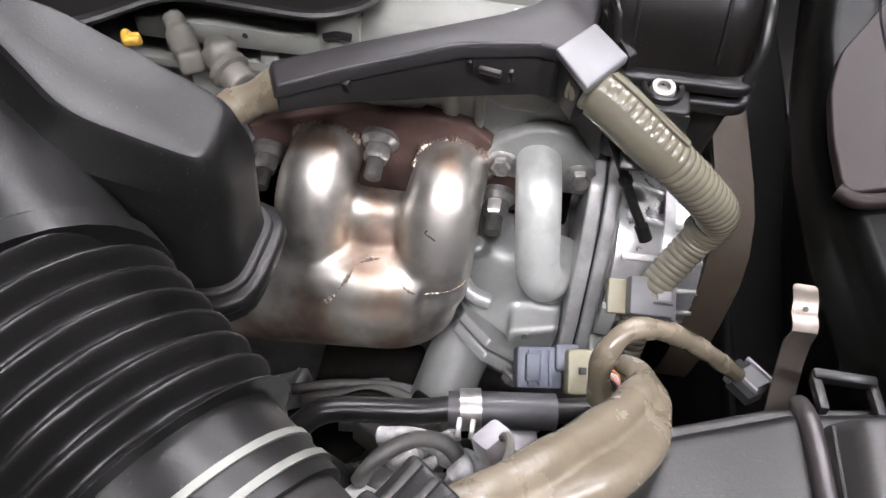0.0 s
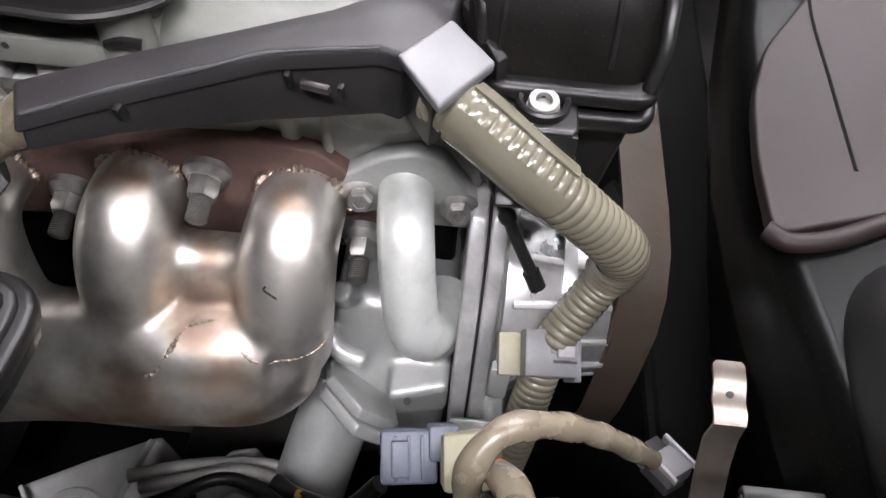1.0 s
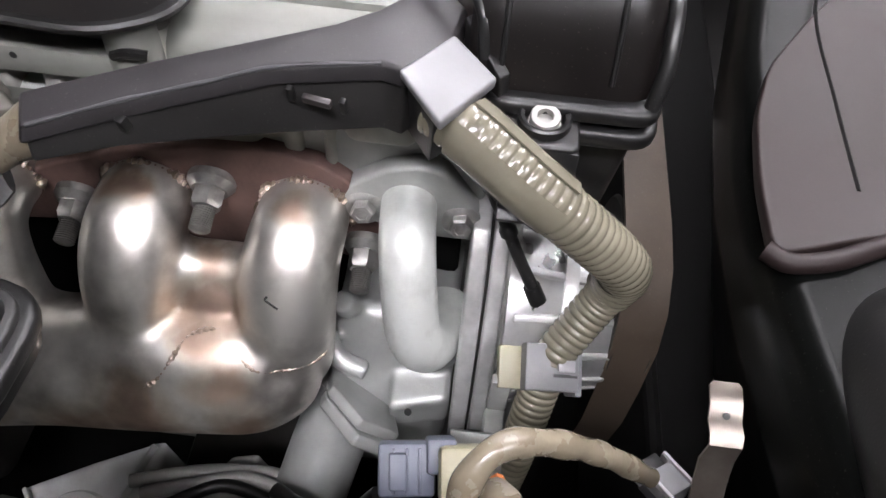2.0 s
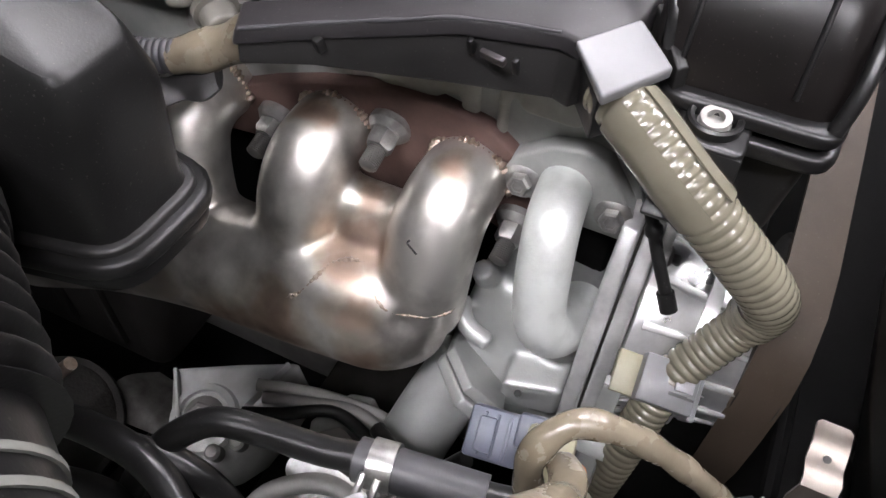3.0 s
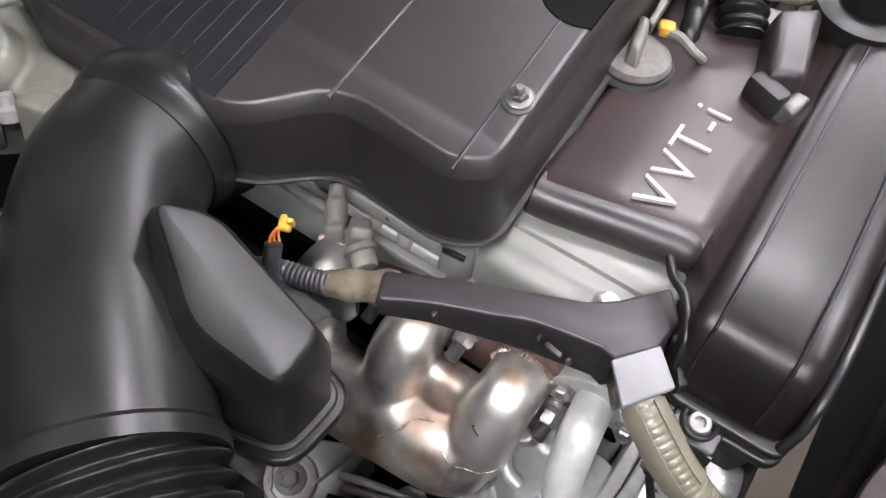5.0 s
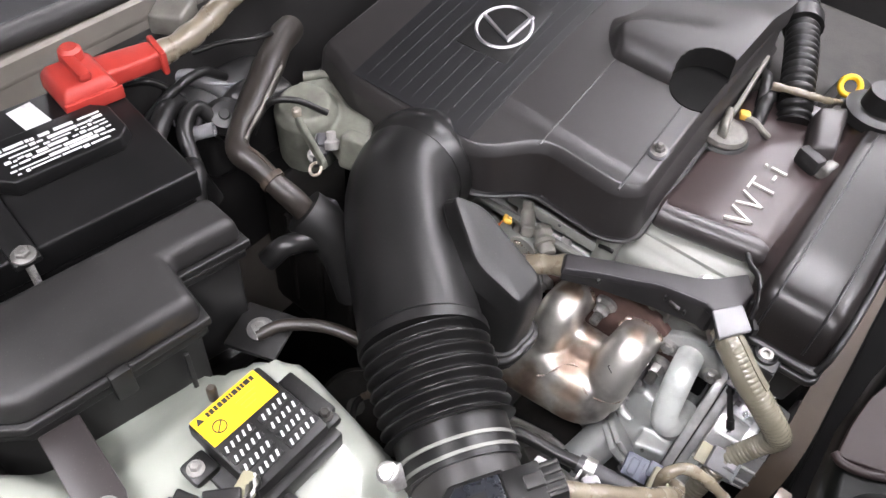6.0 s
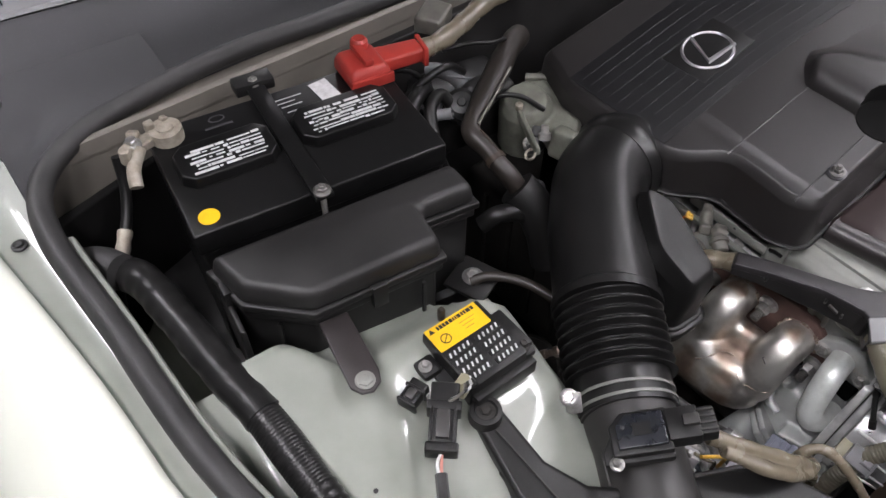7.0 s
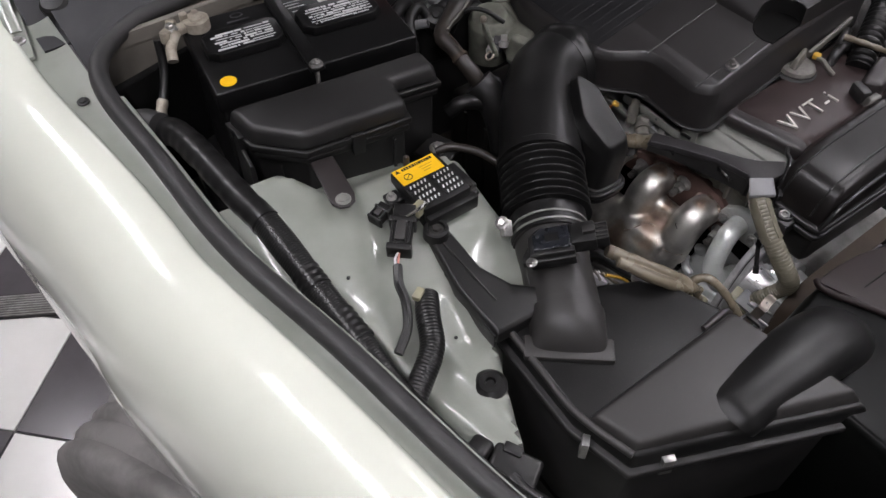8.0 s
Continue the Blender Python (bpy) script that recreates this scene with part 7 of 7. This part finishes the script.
solo("suspension_arm", tube([(0.02, 0.30, 0.42), (0.15, 0.26, 0.46), (0.28, 0.24, 0.48)], 0.03, 20, 14), IRON, "dark steel suspension arm deep in the bay", "suspension arm")
trans = thing("transmission_case", (0.46, 0.48, 0.40), "dirty dark transmission bell housing", "transmission case")
part("housing", loft([[(0.30, 0.34, 0.40), (0.62, 0.34, 0.40), (0.62, 0.62, 0.40), (0.30, 0.62, 0.40)], [(0.30, 0.34, 0.66), (0.62, 0.34, 0.66), (0.62, 0.62, 0.66), (0.30, 0.62, 0.66)]], 0.02), IRON, trans)
for k in range(4):
    part("rib", block((0.008, 0.010, 0.20), pose(0.298, 0.38 + 0.06 * k, 0.54), 0.003), IRON, trans)


# ---- behind the intake elbow ----
chose = thing("coolant_hose", (0.16, 0.44, 0.85), "brown aged bent rubber coolant hose with a pale cracked seam", "hose")
part("hose", tube([(0.335, 0.560, 0.925), (0.300, 0.540, 0.934), (0.255, 0.512, 0.935), (0.200, 0.478, 0.935), (0.164, 0.456, 0.934), (0.151, 0.440, 0.931), (0.153, 0.420, 0.926), (0.153, 0.392, 0.917), (0.160, 0.374, 0.900), (0.170, 0.362, 0.870)], lambda f, s: 0.0158 - 0.0044 * smooth(0.35, 0.62, f) + 0.0006 * math.sin(s * 90), 90, 20), HOSEBR, chose)
part("seam", tube([(0.262, 0.497, 0.9437), (0.232, 0.480, 0.9437), (0.200, 0.4615, 0.9430), (0.172, 0.447, 0.9425), (0.160, 0.440, 0.9410)], lambda f, s: 0.0017 + 0.0005 * math.sin(s * 170), 50, 8), BEIGE, chose, "pale worn seam")
part("seam", tube([(0.1565, 0.432, 0.9400), (0.1565, 0.412, 0.9350), (0.1575, 0.394, 0.9275)], lambda f, s: 0.0013 + 0.0004 * math.sin(s * 210), 30, 8), BELT, chose)
part("band", tube([(0.1530, 0.402, 0.9208), (0.1530, 0.396, 0.9186)], 0.0128, 6, 18), BELT, chose)
part("spout", tube([(0.163, 0.370, 0.890), (0.172, 0.350, 0.872), (0.178, 0.330, 0.84), (0.175, 0.31, 0.80)], 0.024, 30, 20), PLASTIC, chose, "black plastic spout")
part("spout_wall", loft([[(0.166, 0.378, 0.85), (0.200, 0.362, 0.85), (0.205, 0.345, 0.85), (0.160, 0.350, 0.85)], [(0.160, 0.374, 0.893), (0.188, 0.365, 0.897), (0.192, 0.352, 0.897), (0.158, 0.352, 0.893)]], 0.004), SLEEVE, chose, "grey flat side of the spout")
tb2 = thing("throttle_casting", (0.27, 0.44, 0.80), "pale yellowed cast throttle body with levers", "throttle body")
TBP = [(0.236, 0.490), (0.290, 0.508), (0.318, 0.480), (0.300, 0.430), (0.300, 0.395), (0.276, 0.376), (0.238, 0.376), (0.240, 0.400), (0.248, 0.424), (0.224, 0.446)]
part("casting", fused([loft([[(x, y, 0.880) for x, y in grown(TBP, -0.004)], [(x, y, 0.893 + 0.25 * (x - 0.26)) for x, y in grown(TBP, -0.002)], [(x, y, 0.902 + 0.25 * (x - 0.26)) for x, y in grown(TBP, -0.009)]], 0.0), lathe([(0, 0), (0.034, 0), (0.034, 0.07), (0.026, 0.082), (0, 0.084)], 28, pose(0.266, 0.466, 0.842, 6, -8, 0)), block((0.022, 0.030, 0.040), pose(0.252, 0.384, 0.900, 0, 12, 15), 0.004)], 0.0024, 4), OLIVE, tb2)
part("flange_edge", tube([(0.300, 0.505, 0.905), (0.318, 0.478, 0.908), (0.304, 0.432, 0.906), (0.300, 0.398, 0.904)], 0.006, 30, 10), OLIVE, tb2)
part("cable_lever", loft([[(0.242, 0.454, 0.912), (0.234, 0.458, 0.912), (0.204, 0.384, 0.906), (0.212, 0.382, 0.906)], [(0.240, 0.452, 0.922), (0.235, 0.455, 0.922), (0.206, 0.386, 0.916), (0.211, 0.384, 0.916)]], 0.002), OLIVE, tb2, "olive throttle lever")
part("lever_pin", lathe([(0, 0), (0.005, 0), (0.005, 0.007), (0.003, 0.009), (0, 0.009)], 14, pose(0.236, 0.450, 0.920)), LEAD, tb2)
part("clip_ring", tube([(0.197 + 0.005 * math.cos(a), 0.386 + 0.006 * math.sin(a), 0.912 + 0.004 * math.cos(a)) for a in span(0.4, 5.6, 14)], 0.0016, 40, 8), LEAD, tb2, "pale wire clip")
random.seed(11)
for k in range(6):
    c = Vector((0.228 + 0.03 * random.random(), 0.392 + 0.05 * random.random(), 0.885 + 0.012 * random.random()))
    if k % 2:
        part("fitting", lathe([(0, 0), (0.008, 0), (0.008, 0.008), (0.005, 0.010), (0.005, 0.018), (0, 0.019)], 14, aim(c, (random.uniform(-0.6, 0.3), random.uniform(-0.6, 0.6), 1))), CAST_DARK, tb2)
    else:
        part("lug", block((random.uniform(0.012, 0.02), random.uniform(0.010, 0.018), 0.02), pose(c.x, c.y, c.z, random.uniform(-30, 30), random.uniform(-30, 30), random.uniform(0, 90)), 0.003), SLEEVE, tb2)
for pts, r, mt, lb in (([(0.10, 0.50, 0.94), (0.13, 0.52, 0.945), (0.155, 0.535, 0.935), (0.165, 0.54, 0.90)], 0.010, RUBBER, "black rubber vacuum hose"), ([(0.12, 0.47, 0.91), (0.135, 0.50, 0.935), (0.165, 0.515, 0.935), (0.18, 0.49, 0.90)], 0.008, RUBBER, "black looped vacuum hose"), ([(0.20, 0.56, 0.96), (0.23, 0.545, 0.965), (0.26, 0.535, 0.96), (0.29, 0.54, 0.95)], 0.003, RUBBER, "thin black vacuum line"), ([(0.09, 0.44, 0.90), (0.11, 0.46, 0.92), (0.12, 0.48, 0.90), (0.13, 0.47, 0.86)], 0.012, RUBBER, "black rubber hose stub beside the battery"), ([(0.19, 0.52, 0.90), (0.21, 0.51, 0.925), (0.235, 0.515, 0.92), (0.25, 0.53, 0.89)], 0.012, RUBBER, "black hose bend behind the throttle body"), ([(0.11, 0.37, 0.86), (0.13, 0.36, 0.875), (0.16, 0.345, 0.865), (0.18, 0.32, 0.83)], 0.011, RUBBER, "black hose under the intake hose")):
    wire("rubber_hose", pts, r, mt, lb, "hose")
wire("grey_hose", [(0.045, 0.312, 0.862), (0.065, 0.300, 0.868), (0.09, 0.270, 0.866), (0.105, 0.235, 0.855), (0.11, 0.20, 0.84)], 0.0058, HOSEBR, "dull brown-grey hose beside the strut tower", "hose")
fv = thing("firewall_valve", (0.17, 0.52, 0.88), "black plastic vacuum valve with a grey ring and spout", "valve")
part("body", lathe([(0, 0), (0.020, 0), (0.020, 0.026), (0.014, 0.032), (0.006, 0.033), (0.005, 0.036), (0, 0.036)], 24, aim((0.192, 0.510, 0.902), (-0.35, -0.45, 0.82))), PLASTIC, fv)
part("ring", moved(tube([(0.013 * math.cos(a), 0.013 * math.sin(a), 0) for a in span(0, 6.283, 24)], 0.0032, 60, 10, False), aim((0.156, 0.526, 0.922), (-0.5, -0.5, 0.7))), SLEEVE, fv, "grey plastic ring")
part("spout", lathe([(0, 0), (0.008, 0), (0.009, 0.006), (0.007, 0.008), (0.007, 0.03), (0.005, 0.03), (0.005, 0.02), (0, 0.02)], 16, aim((0.140, 0.508, 0.918), (0.62, -0.66, 0.30))), GREY, fv, "short grey spout")
part("grey_stub", tube([(0.192, 0.575, 0.925), (0.196, 0.560, 0.931), (0.205, 0.545, 0.928), (0.215, 0.535, 0.915)], 0.0095, 16, 12), GREY, fv, "grey hose stub")
part("thin_lead", tube([(0.196, 0.543, 0.932), (0.208, 0.526, 0.934), (0.228, 0.511, 0.933), (0.24, 0.50, 0.925)], 0.0015, 24, 8), GREY, fv)
solo("shield_box", loft([[(0.17, 0.52, 0.82), (0.30, 0.50, 0.82), (0.31, 0.60, 0.82), (0.17, 0.62, 0.82)], [(0.18, 0.53, 0.90), (0.29, 0.51, 0.90), (0.30, 0.59, 0.90), (0.18, 0.61, 0.90)]], 0.01), PLASTIC, "black plastic box behind the throttle body", "shield box")
gb = thing("ground_bolt", (0.05, 0.315, 0.85), "zinc bolt on a black bracket beside the relay box", "bolt")
part("plate", block((0.05, 0.05, 0.006), pose(0.052, 0.315, 0.858, 0, 0, 20), 0.002), PLASTIC, gb)
part("bolt", hexbolt((0.052, 0.316, 0.861), (0, 0, 1), 0.008, 0.007), ZINC, gb)
solo("battery_tray", block((0.33, 0.24, 0.03), pose(-0.06, 0.49, 0.775, 0, 0, -9), 0.004), PLASTIC, "black plastic battery tray", "battery tray")

# ---- far side of the engine ----
oil = thing("oil_filler_cap", (0.531, 0.100, 0.91), "dusty oil filler cap with an upright handle bar", "oil cap")
part("cap", lathe([(0, -0.02), (0.020, -0.02), (0.020, 0.001), (0.0255, 0.0015), (0.0265, 0.004), (0.0245, 0.008), (0.019, 0.0105), (0.010, 0.0095), (0, 0.0095)], 32, pose(0.531, 0.100, 0.913)), CAPM, oil, "grey cap mottled with dust")
part("handle", loft([[(0.511, 0.091, 0.921), (0.513, 0.103, 0.921), (0.553, 0.113, 0.921), (0.552, 0.101, 0.921)], [(0.517, 0.095, 0.936), (0.518, 0.102, 0.936), (0.550, 0.110, 0.939), (0.549, 0.103, 0.939)]], 0.003), BEIGE, oil)
part("neck", lathe([(0.021, 0), (0.029, 0), (0.030, 0.003), (0.028, 0.006), (0.021, 0.006)], 32, pose(0.531, 0.100, 0.9085)), INK, oil, "dark rubber neck")
cs = thing("cam_sensor", (0.56, 0.02, 0.90), "brown-black sensor block with a steel end on the timing cover", "sensor")
part("body", loft([[(0.543, 0.018, 0.912), (0.561, -0.010, 0.912), (0.648, 0.004, 0.914), (0.620, 0.038, 0.914)], [(0.552, 0.014, 0.938), (0.564, -0.007, 0.938), (0.638, 0.006, 0.942), (0.616, 0.032, 0.942)]], 0.006), COVER, cs)
part("dark_end", block((0.016, 0.030, 0.022), pose(0.548, 0.010, 0.921, 0, 0, -24), 0.005), INK, cs)
part("steel_end", loft([[(0.534, -0.014, 0.912), (0.556, -0.020, 0.912), (0.558, -0.004, 0.912), (0.538, 0.002, 0.912)], [(0.538, -0.012, 0.926), (0.555, -0.017, 0.930), (0.556, -0.006, 0.930), (0.541, -0.002, 0.926)]], 0.003), STUDM, cs, "bright steel end")
hose2 = thing("corrugated_breather", (0.68, 0.09, 0.90), "black corrugated breather hose with a collar", "hose")
part("hose", tube([(0.606, 0.048, 0.912), (0.640, 0.064, 0.930), (0.690, 0.084, 0.943), (0.76, 0.112, 0.952), (0.84, 0.145, 0.955)], ribbed(0.0195, 0.0035, 0.010), 220, 20), RUBBER, hose2)
part("collar", tube([(0.735, 0.102, 0.950), (0.755, 0.110, 0.952)], 0.0235, 6, 20), RUBBER, hose2)
side = thing("cover_side_strip", (0.61, 0.108, 0.90), "dusty grey metal strip beside the engine cover", "metal strip")
part("strip", loft([[(0.555, 0.101, 0.918), (0.558, 0.107, 0.918), (0.668, 0.117, 0.928), (0.668, 0.111, 0.928)], [(0.555, 0.101, 0.930), (0.558, 0.106, 0.930), (0.668, 0.116, 0.940), (0.668, 0.111, 0.940)]], 0.001), BEIGE, side)
part("tab", block((0.016, 0.012, 0.008), pose(0.560, 0.092, 0.928, 0, 10, 20), 0.003), AMBER, side, "small yellowed clip")
part("lead", tube([(0.556, 0.092, 0.928), (0.556, 0.080, 0.929), (0.553, 0.068, 0.925), (0.560, 0.060, 0.916)], 0.0036, 20, 8), BEIGE, side)
for pts, r in (([(0.60, 0.085, 0.90), (0.615, 0.092, 0.925), (0.64, 0.100, 0.93), (0.68, 0.115, 0.91)], 0.006), ([(0.575, 0.075, 0.90), (0.59, 0.082, 0.918), (0.62, 0.085, 0.922), (0.66, 0.080, 0.90)], 0.008)):
    wire("rubber_hose", pts, r, RUBBER, "black rubber line between timing cover and intake", "hose")
dipr = thing("dipstick_ring", (0.714, 0.028, 0.92), "yellow plastic dipstick ring", "dipstick")
part("ring", moved(tube([(0.0105 * math.cos(a), 0.0105 * math.sin(a), 0) for a in span(0, 6.283, 24)], 0.0036, 60, 10, False), aim((0.690, 0.020, 0.933), (-0.75, -0.15, 0.6))), YELLOW, dipr)
part("stem", tube([(0.688, 0.024, 0.923), (0.686, 0.034, 0.86)], 0.003, 8, 8), ZINC, dipr)
solo("power_steering_cap", lathe([(0, 0), (0.036, 0), (0.036, 0.012), (0.028, 0.016), (0.022, 0.016), (0.020, 0.036), (0, 0.036)], 28, pose(0.655, -0.02, 0.93)), PLASTIC, "black ribbed reservoir cap", "reservoir cap")
plenum = thing("intake_plenum", (0.85, 0.23, 0.80), "dark intake manifold with runners on the far side", "intake manifold")
part("chamber", loft([[(0.74, -0.08, 0.80), (1.0, -0.08, 0.80), (1.0, 0.55, 0.80), (0.76, 0.55, 0.80)], [(0.76, -0.06, 0.872), (0.98, -0.06, 0.872), (0.98, 0.53, 0.872), (0.78, 0.53, 0.872)]], 0.02), IRON, plenum)
for k in range(4):
    y = 0.02 + 0.13 * k
    part("runner", tube([(0.80, y, 0.862), (0.75, y, 0.868), (0.70, y, 0.855), (0.655, y, 0.82)], 0.024, 24, 18), IRON, plenum)
part("hose_stub", tube([(0.78, -0.02, 0.87), (0.79, -0.03, 0.90), (0.83, -0.04, 0.915), (0.90, -0.03, 0.91)], 0.014, 24, 14), RUBBER, plenum, "black rubber hose stub")
wire("far_loom", [(0.606, 0.086, 0.945), (0.612, 0.066, 0.946), (0.620, 0.044, 0.945), (0.640, 0.028, 0.936), (0.672, 0.020, 0.92)], lambda f, s: 0.0048 - 0.0012 * f + 0.0004 * math.sin(s * 300), TAN_TAPE, "dusty tan wire behind the oil cap", "wire")

# ---- small plugs round the air box ----
twigs = thing("loose_wires", (0.11, 0.02, 0.78), "bundle of pale and brown wires under the air flow meter", "wire")
for pts, mt in (([(0.082, 0.036, 0.850), (0.090, 0.034, 0.838), (0.098, 0.028, 0.815), (0.108, 0.024, 0.78)], BEIGE), ([(0.084, 0.030, 0.852), (0.096, 0.024, 0.836), (0.106, 0.016, 0.815), (0.112, 0.014, 0.78)], WHITE), ([(0.086, 0.026, 0.852), (0.098, 0.016, 0.838), (0.112, 0.012, 0.820), (0.124, 0.014, 0.785)], TAN_TAPE), ([(0.088, 0.020, 0.852), (0.106, 0.012, 0.842), (0.122, 0.008, 0.822), (0.134, 0.012, 0.78)], AMBER), ([(0.110, 0.006, 0.868), (0.128, 0.004, 0.850), (0.142, 0.006, 0.826), (0.150, 0.010, 0.78)], BEIGE)):
    part("wire", tube(pts, 0.0019, 30, 8), mt, twigs)
part("plug", block((0.016, 0.022, 0.018), pose(0.096, 0.034, 0.818, 10, 20, 30), 0.003), PALE, twigs, "off-white plug")
part("plug", block((0.012, 0.016, 0.014), pose(0.143, 0.010, 0.816, 0, 20, 50), 0.003), PALE, twigs)
low = thing("apron_connector", (-0.17, -0.095, 0.83), "black multi-part connector clipped to the lower apron", "connector")
part("body", block((0.040, 0.052, 0.030), pose(-0.166, -0.105, 0.852, 8, -6, 30), 0.005, 3), PLASTIC, low)
part("cap", block((0.026, 0.024, 0.022), pose(-0.182, -0.070, 0.862, 0, 10, 20), 0.006, 3), PLASTIC, low)
part("latch", block((0.012, 0.020, 0.008), pose(-0.156, -0.092, 0.868, 8, 0, 30), 0.002), PLASTIC, low)
part("lead", tube([(-0.172, -0.110, 0.856), (-0.172, -0.13, 0.855), (-0.160, -0.16, 0.850), (-0.14, -0.20, 0.842)], 0.011, 40, 12), RUBBER, low)
for pts, r in (([(0.06, 0.565, 0.955), (0.10, 0.560, 0.968), (0.14, 0.555, 0.960), (0.17, 0.545, 0.93)], 0.004), ([(0.12, 0.540, 0.93), (0.15, 0.530, 0.955), (0.19, 0.535, 0.955), (0.22, 0.54, 0.93)], 0.005), ([(0.20, 0.48, 0.90), (0.215, 0.47, 0.935), (0.235, 0.45, 0.94), (0.26, 0.43, 0.92)], 0.0035)):
    wire("vacuum_line", pts, r, RUBBER, "thin black rubber line by the firewall", "hose")
sv = thing("white_solenoid_block", (0.193, -0.003, 0.68), "off-white plastic valve block with a black round plug", "valve")
part("body", block((0.026, 0.034, 0.026), pose(0.192, -0.002, 0.698, 0, -10, 8), 0.003), PALE, sv)
part("plug", lathe([(0, 0), (0.009, 0), (0.009, 0.010), (0.006, 0.012), (0, 0.012)], 18, aim((0.181, -0.006, 0.706), (-0.6, 0, 0.8))), RUBBER, sv, "black round plug")
part("step", block((0.012, 0.034, 0.010), pose(0.205, -0.002, 0.713, 0, -10, 8), 0.002), PALE, sv)
wire("loop_tube", [(0.150, 0.078, 0.722), (0.160, 0.068, 0.736), (0.170, 0.052, 0.742), (0.173, 0.038, 0.741), (0.168, 0.026, 0.735), (0.158, 0.018, 0.718)], 0.0046, CAST_DARK, "short grey tube looping over the loom junction", "tube")
